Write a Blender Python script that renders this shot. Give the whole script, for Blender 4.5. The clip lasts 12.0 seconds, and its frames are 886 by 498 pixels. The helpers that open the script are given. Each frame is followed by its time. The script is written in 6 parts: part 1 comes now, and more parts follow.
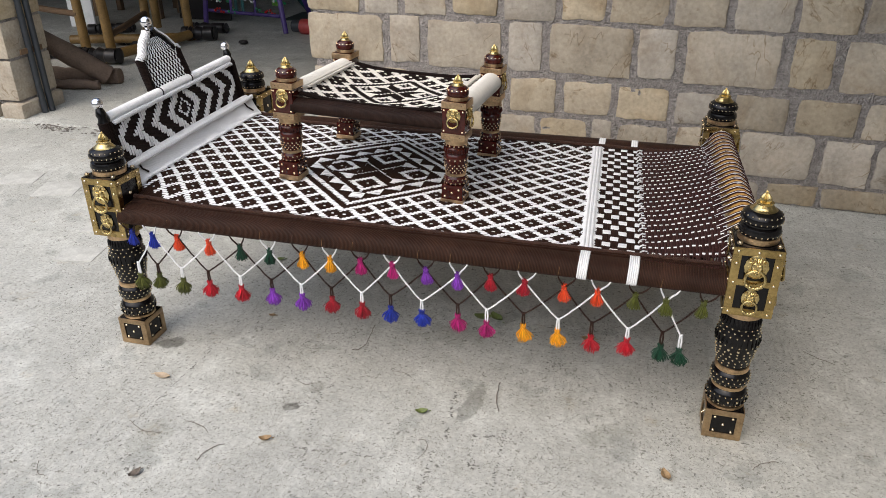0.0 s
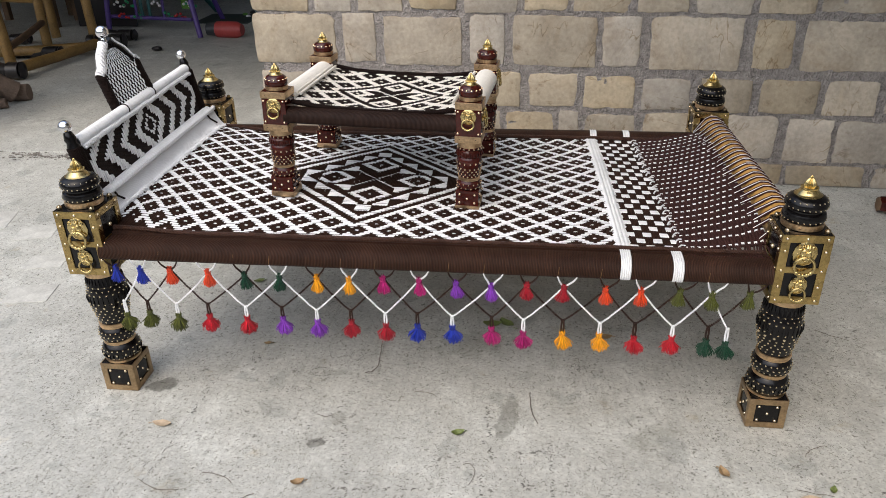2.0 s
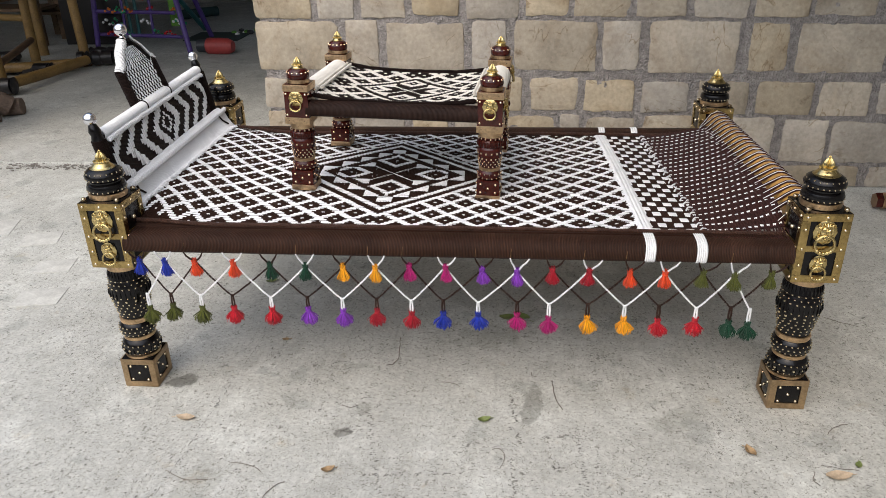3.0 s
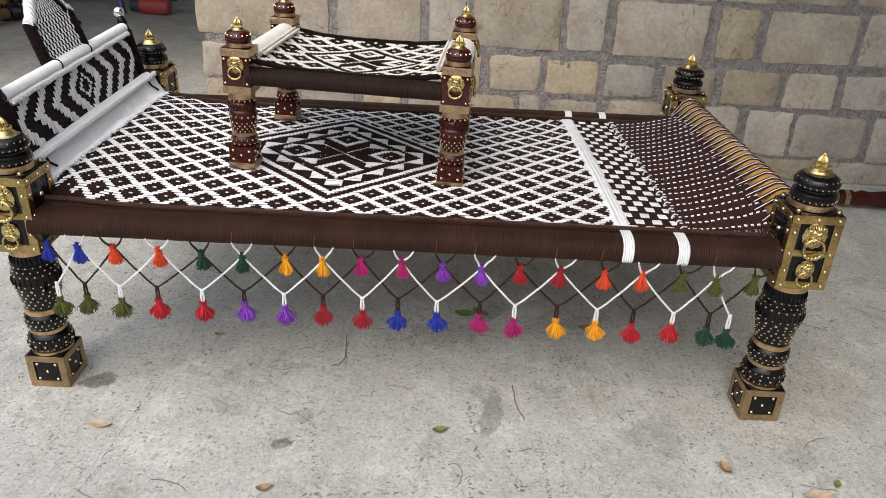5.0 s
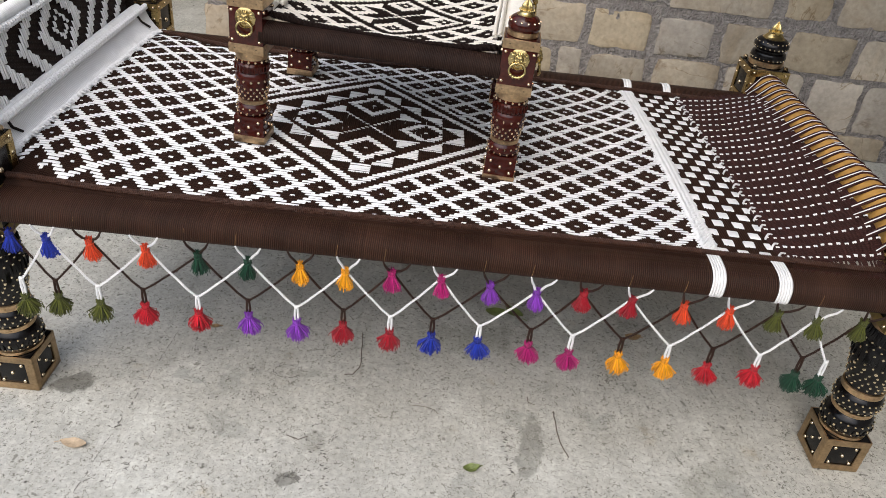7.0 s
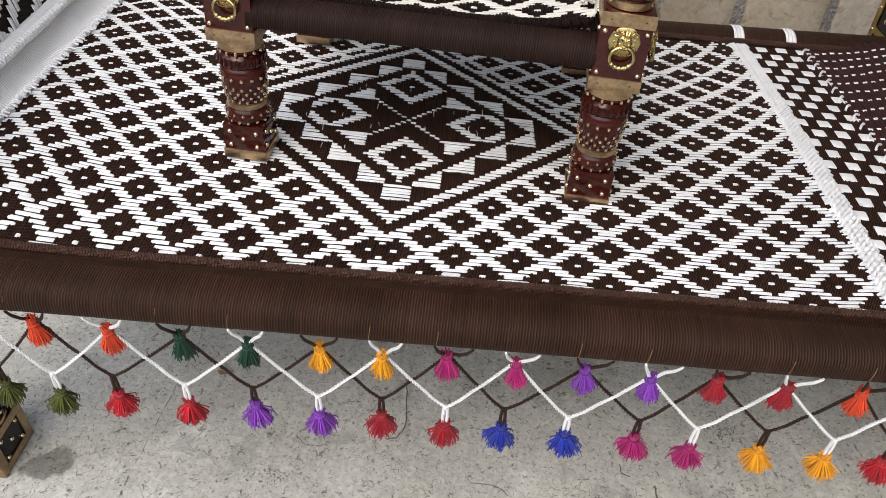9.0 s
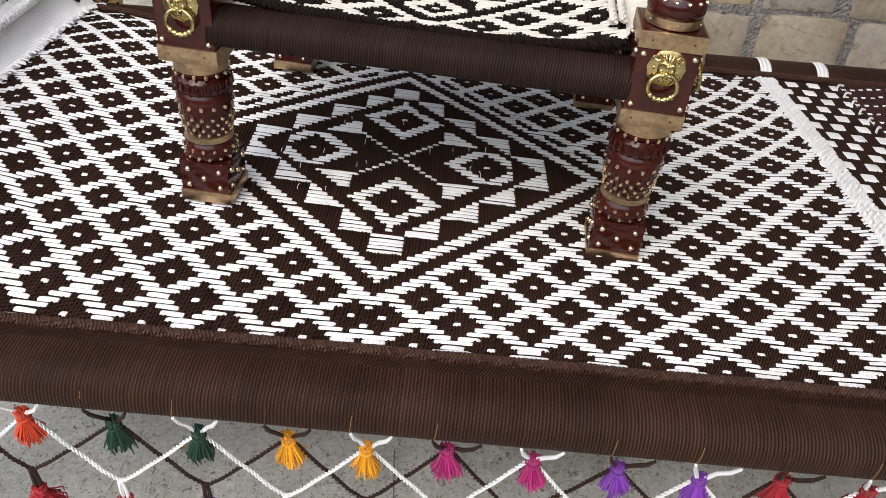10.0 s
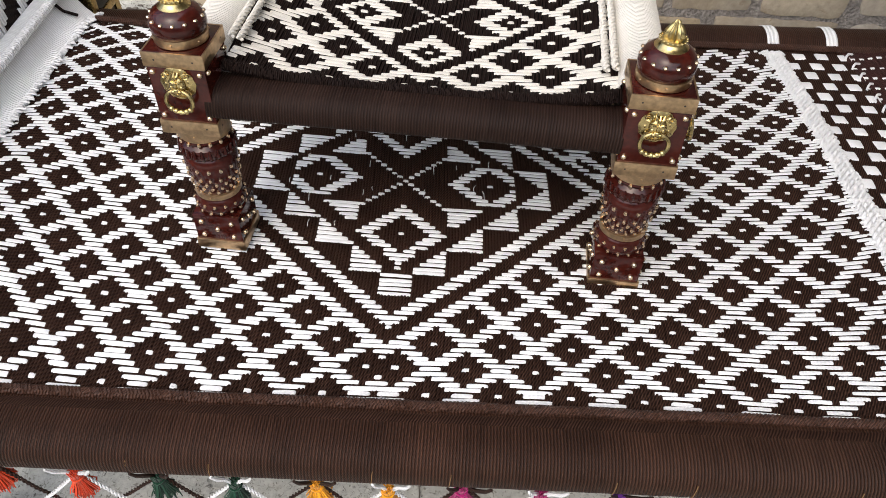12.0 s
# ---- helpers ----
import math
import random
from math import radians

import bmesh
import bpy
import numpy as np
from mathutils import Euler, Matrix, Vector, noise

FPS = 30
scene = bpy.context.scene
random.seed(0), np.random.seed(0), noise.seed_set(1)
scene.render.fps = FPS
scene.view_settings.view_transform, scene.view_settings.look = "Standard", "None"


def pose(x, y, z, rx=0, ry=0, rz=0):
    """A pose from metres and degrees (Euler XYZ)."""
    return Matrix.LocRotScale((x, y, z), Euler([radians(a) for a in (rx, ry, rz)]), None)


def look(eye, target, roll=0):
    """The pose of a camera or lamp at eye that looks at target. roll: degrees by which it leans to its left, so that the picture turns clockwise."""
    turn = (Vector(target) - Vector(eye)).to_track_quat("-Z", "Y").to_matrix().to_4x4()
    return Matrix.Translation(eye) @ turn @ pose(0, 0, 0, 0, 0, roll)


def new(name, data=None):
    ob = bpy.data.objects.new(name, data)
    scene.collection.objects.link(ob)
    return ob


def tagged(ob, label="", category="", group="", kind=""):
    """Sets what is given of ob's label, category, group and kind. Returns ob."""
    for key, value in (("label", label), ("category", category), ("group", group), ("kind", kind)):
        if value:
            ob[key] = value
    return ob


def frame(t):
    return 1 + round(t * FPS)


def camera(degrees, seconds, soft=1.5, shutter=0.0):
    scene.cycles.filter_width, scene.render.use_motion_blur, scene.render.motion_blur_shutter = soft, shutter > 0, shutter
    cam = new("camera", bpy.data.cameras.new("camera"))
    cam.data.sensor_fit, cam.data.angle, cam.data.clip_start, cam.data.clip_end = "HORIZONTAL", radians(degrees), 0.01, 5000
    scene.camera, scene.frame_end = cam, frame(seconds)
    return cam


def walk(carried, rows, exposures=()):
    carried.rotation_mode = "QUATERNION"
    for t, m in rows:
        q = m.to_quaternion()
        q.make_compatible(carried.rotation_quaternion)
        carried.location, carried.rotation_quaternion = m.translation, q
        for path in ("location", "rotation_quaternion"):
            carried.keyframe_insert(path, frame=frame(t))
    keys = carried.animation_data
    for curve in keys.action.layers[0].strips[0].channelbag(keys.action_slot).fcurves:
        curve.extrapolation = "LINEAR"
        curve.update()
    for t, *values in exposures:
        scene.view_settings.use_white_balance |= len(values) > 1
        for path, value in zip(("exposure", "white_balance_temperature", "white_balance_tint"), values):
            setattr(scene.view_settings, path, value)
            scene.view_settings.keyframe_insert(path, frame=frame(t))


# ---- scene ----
cam = camera(61.4, 12.0, soft=0.6)
PATH = [
    (0, (0.622, -2.339, 1.439), (0.159, -0.614, 0.539), -0.2),
    (0.5, (0.531, -2.342, 1.429), (0.108, -0.613, 0.517), -0.5),
    (1, (0.453, -2.298, 1.422), (0.073, -0.567, 0.495), -0.6),
    (1.5, (0.35, -2.246, 1.429), (0.038, -0.487, 0.529), -1.7),
    (2, (0.271, -2.264, 1.423), (0.05, -0.5, 0.508), -1.2),
    (2.5, (0.184, -2.318, 1.4), (0.035, -0.549, 0.48), -1.4),
    (3, (0.151, -2.34, 1.347), (-0.017, -0.542, 0.486), -1.2),
    (3.2, (0.149, -2.327, 1.323), (0.047, -0.546, 0.42), -0.2),
    (4.8, (0.104, -2.172, 1.285), (0.063, -0.378, 0.401), 2.5),
    (5, (0.096, -2.134, 1.29), (0.086, -0.355, 0.376), 2.6),
    (5.5, (0.084, -2.055, 1.283), (0.099, -0.317, 0.293), 3.1),
    (6, (0.073, -2.011, 1.294), (0.077, -0.281, 0.29), 3.9),
    (6.5, (0.032, -1.891, 1.293), (0.033, -0.174, 0.267), 5.6),
    (6.7, (0.003, -1.838, 1.299), (0.027, -0.135, 0.249), 6.6),
    (8.3, (-0.114, -1.408, 1.28), (-0.072, 0.156, 0.034), 4.9),
    (8.5, (-0.11, -1.36, 1.271), (-0.092, 0.21, 0.032), 4.5),
    (9, (-0.103, -1.254, 1.243), (-0.151, 0.265, -0.057), 3.4),
    (9.5, (-0.11, -1.174, 1.22), (-0.172, 0.376, -0.043), 4.5),
    (10, (-0.129, -1.08, 1.143), (-0.145, 0.5, -0.083), 4.7),
    (10.5, (-0.155, -0.994, 1.113), (-0.17, 0.53, -0.182), 4.3),
    (11, (-0.161, -0.952, 1.153), (-0.175, 0.477, -0.246), 2.1),
    (11.5, (-0.136, -0.961, 1.225), (-0.149, 0.422, -0.22), 1.0),
    (12, (-0.118, -0.985, 1.315), (-0.176, 0.416, -0.111), 0.4),
]
walk(cam, [(t, look(eye, target, roll)) for t, eye, target, roll in PATH], exposures=[(0.0, 0.43), (6.0, 0.43), (8.5, 0.41), (10.0, 0.49), (12.0, 0.52)])

# ---------------------------------------------------------------- world and light
world = bpy.data.worlds.new("sky")
scene.world = world
world.use_nodes = True
wn = world.node_tree
sky = wn.nodes.new("ShaderNodeTexSky")
sky.sky_type = "NISHITA"
sky.sun_disc = False
sky.sun_elevation = radians(55)
sky.sun_rotation = radians(-157)
sky.air_density, sky.dust_density, sky.ozone_density = 1.0, 4.0, 1.0
bg = wn.nodes["Background"]
wn.links.new(sky.outputs[0], bg.inputs[0])
bg.inputs[1].default_value = 0.165

sun = new("sun", bpy.data.lights.new("sun", "SUN"))
sun.data.energy = 1.35
sun.data.angle = radians(110)
sun.data.color = (0.98, 0.985, 1.0)
sun.matrix_world = look((-1.2, -2.8, 4.3), (0, 0, 0))


# ---------------------------------------------------------------- materials
def material(name, color, rough=0.6, metal=0.0, spread=0.25, scale=30.0, fine=220.0, bump=0.15, depth=0.002, coat=0.0, second=None, each=0.0, spec=0.5):
    """A node material: two scales of noise on the colour, noise on gloss, fine relief."""
    m = bpy.data.materials.new(name)
    m.use_nodes = True
    nt = m.node_tree
    b = nt.nodes["Principled BSDF"]
    tc = nt.nodes.new("ShaderNodeTexCoord")
    n1 = nt.nodes.new("ShaderNodeTexNoise")
    n1.inputs["Scale"].default_value, n1.inputs["Detail"].default_value = scale, 6
    n2 = nt.nodes.new("ShaderNodeTexNoise")
    n2.inputs["Scale"].default_value, n2.inputs["Detail"].default_value = fine, 3
    for n in (n1, n2):
        nt.links.new(tc.outputs["Object"], n.inputs["Vector"])
    ramp = nt.nodes.new("ShaderNodeValToRGB")
    lo = [c * (1 - spread) for c in (second or color)]
    hi = [min(1, c * (1 + spread)) for c in color]
    ramp.color_ramp.elements[0].position, ramp.color_ramp.elements[1].position = 0.3, 0.7
    ramp.color_ramp.elements[0].color, ramp.color_ramp.elements[1].color = (*lo, 1), (*hi, 1)
    mix = nt.nodes.new("ShaderNodeMath")
    mix.operation = "MULTIPLY_ADD"
    mix.inputs[1].default_value = 0.4
    nt.links.new(n2.outputs["Fac"], mix.inputs[0])
    half = nt.nodes.new("ShaderNodeMath")
    half.operation = "MULTIPLY"
    half.inputs[1].default_value = 0.6
    nt.links.new(n1.outputs["Fac"], half.inputs[0])
    nt.links.new(half.outputs[0], mix.inputs[2])
    nt.links.new(mix.outputs[0], ramp.inputs["Fac"])
    out = ramp.outputs["Color"]
    if each:
        info = nt.nodes.new("ShaderNodeObjectInfo")
        hsv = nt.nodes.new("ShaderNodeHueSaturation")
        span = nt.nodes.new("ShaderNodeMapRange")
        span.inputs["To Min"].default_value, span.inputs["To Max"].default_value = 1 - each, 1 + each
        nt.links.new(info.outputs["Random"], span.inputs["Value"])
        nt.links.new(span.outputs[0], hsv.inputs["Value"])
        nt.links.new(out, hsv.inputs["Color"])
        out = hsv.outputs["Color"]
        again = nt.nodes.new("ShaderNodeMath")
        again.operation = "FRACT"
        by = nt.nodes.new("ShaderNodeMath")
        by.operation = "MULTIPLY"
        by.inputs[1].default_value = 7.31
        nt.links.new(info.outputs["Random"], by.inputs[0])
        nt.links.new(by.outputs[0], again.inputs[0])
        sat = nt.nodes.new("ShaderNodeMapRange")
        sat.inputs["To Min"].default_value, sat.inputs["To Max"].default_value = 1 - 2.2 * each, 1 + 1.6 * each
        nt.links.new(again.outputs[0], sat.inputs["Value"])
        nt.links.new(sat.outputs[0], hsv.inputs["Saturation"])
    nt.links.new(out, b.inputs["Base Color"])
    b.inputs["Metallic"].default_value = metal
    b.inputs["Specular IOR Level"].default_value = spec
    r = nt.nodes.new("ShaderNodeMapRange")
    r.inputs["To Min"].default_value, r.inputs["To Max"].default_value = max(0.03, rough - 0.12), min(1, rough + 0.12)
    nt.links.new(n1.outputs["Fac"], r.inputs["Value"])
    nt.links.new(r.outputs[0], b.inputs["Roughness"])
    b.inputs["Coat Weight"].default_value = coat
    b.inputs["Coat Roughness"].default_value = 0.12
    bp = nt.nodes.new("ShaderNodeBump")
    bp.inputs["Strength"].default_value, bp.inputs["Distance"].default_value = bump, depth
    nt.links.new(n2.outputs["Fac"], bp.inputs["Height"])
    nt.links.new(bp.outputs[0], b.inputs["Normal"])
    m["bump"] = bp.name
    return m


def twist(m, direction, scale, strength=0.5, depth=0.0015, lift=0.0):
    """Adds cord twist to a material: fine bands of relief along a direction; lift paints shade into the colour of their
    hollows.
    """
    nt = m.node_tree
    b = nt.nodes["Principled BSDF"]
    tc = nt.nodes["Texture Coordinate"]
    mp = nt.nodes.new("ShaderNodeMapping")
    mp.inputs["Rotation"].default_value = direction
    w = nt.nodes.new("ShaderNodeTexWave")
    w.inputs["Scale"].default_value, w.inputs["Distortion"].default_value = scale, 1.2
    w.inputs["Detail"].default_value, w.inputs["Detail Scale"].default_value = 2, 1.5
    nt.links.new(tc.outputs["Object"], mp.inputs["Vector"])
    nt.links.new(mp.outputs[0], w.inputs["Vector"])
    bp = nt.nodes.new("ShaderNodeBump")
    bp.inputs["Strength"].default_value, bp.inputs["Distance"].default_value = strength, depth
    nt.links.new(w.outputs["Fac"], bp.inputs["Height"])
    old = nt.nodes[m["bump"]]
    nt.links.new(old.outputs[0], bp.inputs["Normal"])
    nt.links.new(bp.outputs[0], b.inputs["Normal"])
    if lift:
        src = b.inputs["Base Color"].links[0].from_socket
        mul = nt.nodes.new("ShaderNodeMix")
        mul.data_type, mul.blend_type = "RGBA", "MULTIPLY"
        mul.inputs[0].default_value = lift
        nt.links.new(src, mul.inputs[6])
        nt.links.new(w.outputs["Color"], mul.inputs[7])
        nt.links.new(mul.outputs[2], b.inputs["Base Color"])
    return m


def strands(m, lift, relief=0.8, tone=1.0, twists=26, slant=0.35):
    """Cord turns from the winding's own coordinates: u counts turns, v runs round."""
    nt = m.node_tree
    b = nt.nodes["Principled BSDF"]
    uv = nt.nodes.new("ShaderNodeUVMap")
    uv.uv_map = "turns"
    w = nt.nodes.new("ShaderNodeTexWave")
    w.inputs["Scale"].default_value, w.inputs["Distortion"].default_value = 0.3142, 0.4
    w.wave_profile = "SIN"
    # slanting strokes of the twist on every turn
    dot = nt.nodes.new("ShaderNodeVectorMath")
    dot.operation = "DOT_PRODUCT"
    dot.inputs[1].default_value = (1.6, twists, 0)
    xyz = nt.nodes.new("ShaderNodeCombineXYZ")
    w2 = nt.nodes.new("ShaderNodeTexWave")
    w2.inputs["Scale"].default_value, w2.inputs["Distortion"].default_value = 0.3142, 0.0
    nt.links.new(uv.outputs[0], w.inputs["Vector"])
    nt.links.new(uv.outputs[0], dot.inputs[0])
    nt.links.new(dot.outputs["Value"], xyz.inputs[0])
    nt.links.new(xyz.outputs[0], w2.inputs["Vector"])
    mul = nt.nodes.new("ShaderNodeMath")
    mul.operation = "MULTIPLY_ADD"
    mul.inputs[1].default_value = slant
    nt.links.new(w2.outputs["Fac"], mul.inputs[0])
    nt.links.new(w.outputs["Fac"], mul.inputs[2])
    bp = nt.nodes.new("ShaderNodeBump")
    bp.inputs["Strength"].default_value, bp.inputs["Distance"].default_value = relief, 0.0014
    nt.links.new(mul.outputs[0], bp.inputs["Height"])
    nt.links.new(nt.nodes[m["bump"]].outputs[0], bp.inputs["Normal"])
    nt.links.new(bp.outputs[0], b.inputs["Normal"])
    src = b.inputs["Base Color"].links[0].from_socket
    # shade painted into the colour: grooves between turns darker, ridges lighter
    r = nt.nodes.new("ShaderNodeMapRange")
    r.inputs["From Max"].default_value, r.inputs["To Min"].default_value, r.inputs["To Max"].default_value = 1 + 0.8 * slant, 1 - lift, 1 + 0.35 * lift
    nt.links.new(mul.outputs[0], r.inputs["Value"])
    # single turns and short lengths of cord dyed a little lighter or darker
    for scale, lo, hi in (((0.5, 0.15, 1), 0.80, 1.20), ((0.045, 0.3, 1), 0.78, 1.22)):
        sm = nt.nodes.new("ShaderNodeMapping")
        sm.inputs["Scale"].default_value = scale
        tn = nt.nodes.new("ShaderNodeTexNoise")
        tn.inputs["Scale"].default_value, tn.inputs["Detail"].default_value = 1.0, 3
        tr = nt.nodes.new("ShaderNodeMapRange")
        tr.inputs["From Min"].default_value, tr.inputs["From Max"].default_value = 0.3, 0.7
        tr.inputs["To Min"].default_value, tr.inputs["To Max"].default_value = 1 - (1 - lo) * tone, 1 + (hi - 1) * tone
        nt.links.new(uv.outputs[0], sm.inputs["Vector"])
        nt.links.new(sm.outputs[0], tn.inputs["Vector"])
        nt.links.new(tn.outputs["Fac"], tr.inputs["Value"])
        dy = nt.nodes.new("ShaderNodeMix")
        dy.data_type, dy.blend_type = "RGBA", "MULTIPLY"
        dy.inputs[0].default_value = 1
        nt.links.new(src, dy.inputs[6])
        nt.links.new(tr.outputs[0], dy.inputs[7])
        src = dy.outputs[2]
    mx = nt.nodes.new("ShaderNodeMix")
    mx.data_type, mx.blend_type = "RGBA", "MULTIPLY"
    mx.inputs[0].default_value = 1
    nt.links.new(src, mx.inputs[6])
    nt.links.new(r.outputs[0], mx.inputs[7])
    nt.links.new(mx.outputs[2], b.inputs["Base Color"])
    return m


BROWN = (0.043, 0.0190, 0.0110)
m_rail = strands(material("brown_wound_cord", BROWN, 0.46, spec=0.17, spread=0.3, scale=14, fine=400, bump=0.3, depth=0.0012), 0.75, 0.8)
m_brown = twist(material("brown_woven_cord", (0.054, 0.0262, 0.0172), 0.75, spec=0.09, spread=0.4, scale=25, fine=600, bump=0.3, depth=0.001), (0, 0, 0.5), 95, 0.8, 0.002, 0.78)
m_braid = twist(material("brown_braided_cord", (0.078, 0.036, 0.023), 0.5, spec=0.25, spread=0.4, scale=40), (0, 0, 0.7), 100, 0.8, 0.002, 0.5)
m_white = twist(material("white_cotton_cord", (0.89, 0.915, 0.91), 0.8, spec=0.2, spread=0.12, scale=30, fine=700, bump=0.3, depth=0.001), (0, 0, 1.25), 230, 0.45, 0.0012, 0.13)
m_cream = twist(material("cream_cotton_cord", (0.79, 0.755, 0.67), 0.8, spec=0.2, spread=0.12, scale=30, fine=700, bump=0.3, depth=0.001), (0, 0, 1.0), 200, 0.45, 0.0012, 0.13)
m_grey_white = twist(material("off_white_cord_band", (0.91, 0.91, 0.90), 0.8, spec=0.2, spread=0.1, scale=12, fine=300, bump=0.3, depth=0.002), (0, 0, 1.57), 34, 0.7, 0.004, 0.16)
m_dark = twist(material("near_black_cord", (0.016, 0.0085, 0.0066), 0.65, spec=0.12, spread=0.3, scale=20, fine=500, bump=0.3, depth=0.001), (0, 0, 0), 120, 0.7, 0.003, 0.4)
m_black_rail = strands(material("near_black_wound_cord", (0.024, 0.0128, 0.0092), 0.5, spec=0.12, spread=0.3, scale=14, fine=400, bump=0.3, depth=0.0012), 0.55, 0.5)
m_white_wrap = strands(material("white_wound_cord", (0.86, 0.87, 0.86), 0.8, spec=0.2, spread=0.08, scale=18, fine=500, bump=0.3), 0.15, 0.8, 0.3)
m_cream_wrap = strands(material("cream_wound_cord", (0.80, 0.77, 0.69), 0.8, spec=0.2, spread=0.08, scale=18, fine=500, bump=0.3), 0.12, 0.8, 0.25)
m_foot = twist(material("maroon_brown_cord", (0.056, 0.0205, 0.017), 0.65, spec=0.15, spread=0.3, scale=40, fine=500, bump=0.3), (0, 0, 1.57), 60, 0.8, 0.003, 0.4)
m_black = material("black_lacquered_wood", (0.004, 0.0036, 0.0036), 0.22, spread=0.3, scale=30, fine=200, bump=0.05, coat=0.0, spec=0.3)
m_red = material("dark_red_lacquered_wood", (0.050, 0.0080, 0.0048), 0.14, spread=0.45, scale=22, fine=160, bump=0.06, coat=0.1, spec=0.35, second=(0.026, 0.005, 0.0035))
m_stud_warm = material("golden_brass_stud", (0.90, 0.70, 0.47), 0.2, metal=1.0, spread=0.12)
m_brass = material("polished_brass", (0.58, 0.455, 0.205), 0.25, metal=1.0, spread=0.12, scale=40, fine=200, bump=0.08)
m_strap = material("aged_brass_strip", (0.53, 0.37, 0.215), 0.36, metal=1.0, spread=0.5, scale=26, fine=160, bump=0.08)
m_bronze = material("dull_bronze_strip", (0.42, 0.30, 0.175), 0.42, metal=1.0, spread=0.4, scale=26, fine=160, bump=0.08)
m_nail = material("dark_iron_nail", (0.035, 0.022, 0.014), 0.5, spread=0.2)
m_gold = material("polished_brass_sheet", (0.47, 0.345, 0.14), 0.27, metal=1.0, spread=0.25, scale=18, fine=120, bump=0.12, second=(0.32, 0.225, 0.09))
# the yellow varnish again, darkened: the workshop's shade is put into its colour
m_yellow_shaded = material("shaded_yellow_wood", (0.24, 0.145, 0.045), 0.5, spread=0.4, scale=8, fine=80, bump=0.15)
m_stud = material("pale_brass_stud", (0.84, 0.72, 0.50), 0.2, metal=1.0, spread=0.1)
m_chrome = material("chromed_steel", (0.82, 0.82, 0.84), 0.07, metal=1.0, spread=0.03, bump=0.02)
m_yellow = material("yellow_varnished_wood", (0.50, 0.275, 0.07), 0.32, spread=0.3, scale=12, fine=90, bump=0.1, coat=0.2)


def concrete():
    m = bpy.data.materials.new("pale_trowelled_concrete")
    m.use_nodes = True
    nt = m.node_tree
    b = nt.nodes["Principled BSDF"]
    tc = nt.nodes.new("ShaderNodeTexCoord")

    def noise_node(scale, detail, rough=0.6):
        n = nt.nodes.new("ShaderNodeTexNoise")
        n.inputs["Scale"].default_value, n.inputs["Detail"].default_value, n.inputs["Roughness"].default_value = scale, detail, rough
        nt.links.new(tc.outputs["Object"], n.inputs["Vector"])
        return n

    def ramp_node(src, stops):
        r = nt.nodes.new("ShaderNodeValToRGB")
        els = r.color_ramp.elements
        els[0].position, els[0].color = stops[0][0], (*stops[0][1], 1)
        els[1].position, els[1].color = stops[-1][0], (*stops[-1][1], 1)
        for p, c in stops[1:-1]:
            els.new(p).color = (*c, 1)
        nt.links.new(src, r.inputs["Fac"])
        return r

    def mix(kind, fac, a, c):
        x = nt.nodes.new("ShaderNodeMix")
        x.data_type, x.blend_type = "RGBA", kind
        if isinstance(fac, float):
            x.inputs[0].default_value = fac
        else:
            nt.links.new(fac, x.inputs[0])
        nt.links.new(a, x.inputs[6])
        nt.links.new(c, x.inputs[7])
        return x.outputs[2]

    big = noise_node(1.3, 8, 0.62)
    mid = noise_node(9, 8, 0.7)
    grain = noise_node(120, 5, 0.75)
    base = ramp_node(big.outputs["Fac"], [(0.30, (0.415, 0.418, 0.385)), (0.5, (0.495, 0.498, 0.458)), (0.7, (0.55, 0.553, 0.508))])
    blot = ramp_node(mid.outputs["Fac"], [(0.30, (0.70, 0.69, 0.67)), (0.44, (0.94, 0.94, 0.93)), (0.60, (1, 1, 1))])
    spk = ramp_node(grain.outputs["Fac"], [(0.30, (0.30, 0.29, 0.27)), (0.38, (0.86, 0.86, 0.85)), (0.50, (1, 1, 1))])
    c = mix("MULTIPLY", 0.75, base.outputs[0], blot.outputs[0])
    c = mix("MULTIPLY", 0.85, c, spk.outputs[0])
    pits = nt.nodes.new("ShaderNodeTexVoronoi")
    pits.inputs["Scale"].default_value = 30
    nt.links.new(tc.outputs["Object"], pits.inputs["Vector"])
    pit = ramp_node(pits.outputs["Distance"], [(0.05, (0.16, 0.15, 0.14)), (0.13, (1, 1, 1))])
    gate = noise_node(3.1, 3)
    gr = ramp_node(gate.outputs["Fac"], [(0.42, (0, 0, 0)), (0.58, (1, 1, 1))])
    c = mix("MULTIPLY", gr.outputs[0], c, pit.outputs[0])
    # long trowel scratches
    mp = nt.nodes.new("ShaderNodeMapping")
    mp.inputs["Scale"].default_value = (60, 2.2, 1)
    mp.inputs["Rotation"].default_value = (0, 0, 0.25)
    nt.links.new(tc.outputs["Object"], mp.inputs["Vector"])
    sc = nt.nodes.new("ShaderNodeTexNoise")
    sc.inputs["Scale"].default_value, sc.inputs["Detail"].default_value = 1.0, 5
    nt.links.new(mp.outputs[0], sc.inputs["Vector"])
    scr = ramp_node(sc.outputs["Fac"], [(0.33, (0.78, 0.77, 0.75)), (0.44, (1, 1, 1))])
    c = mix("MULTIPLY", 0.45, c, scr.outputs[0])
    # thin pale dust patches
    dust = noise_node(4.2, 9, 0.72)
    dr = ramp_node(dust.outputs["Fac"], [(0.50, (0, 0, 0)), (0.68, (0.60, 0.60, 0.60))])
    pale = nt.nodes.new("ShaderNodeRGB")
    pale.outputs[0].default_value = (0.70, 0.715, 0.665, 1)
    c = mix("MIX", dr.outputs[0], c, pale.outputs[0])
    # worm-like flecks: thin bands of a fine noise, broken by a coarser one
    worm = noise_node(38, 2, 0.5)
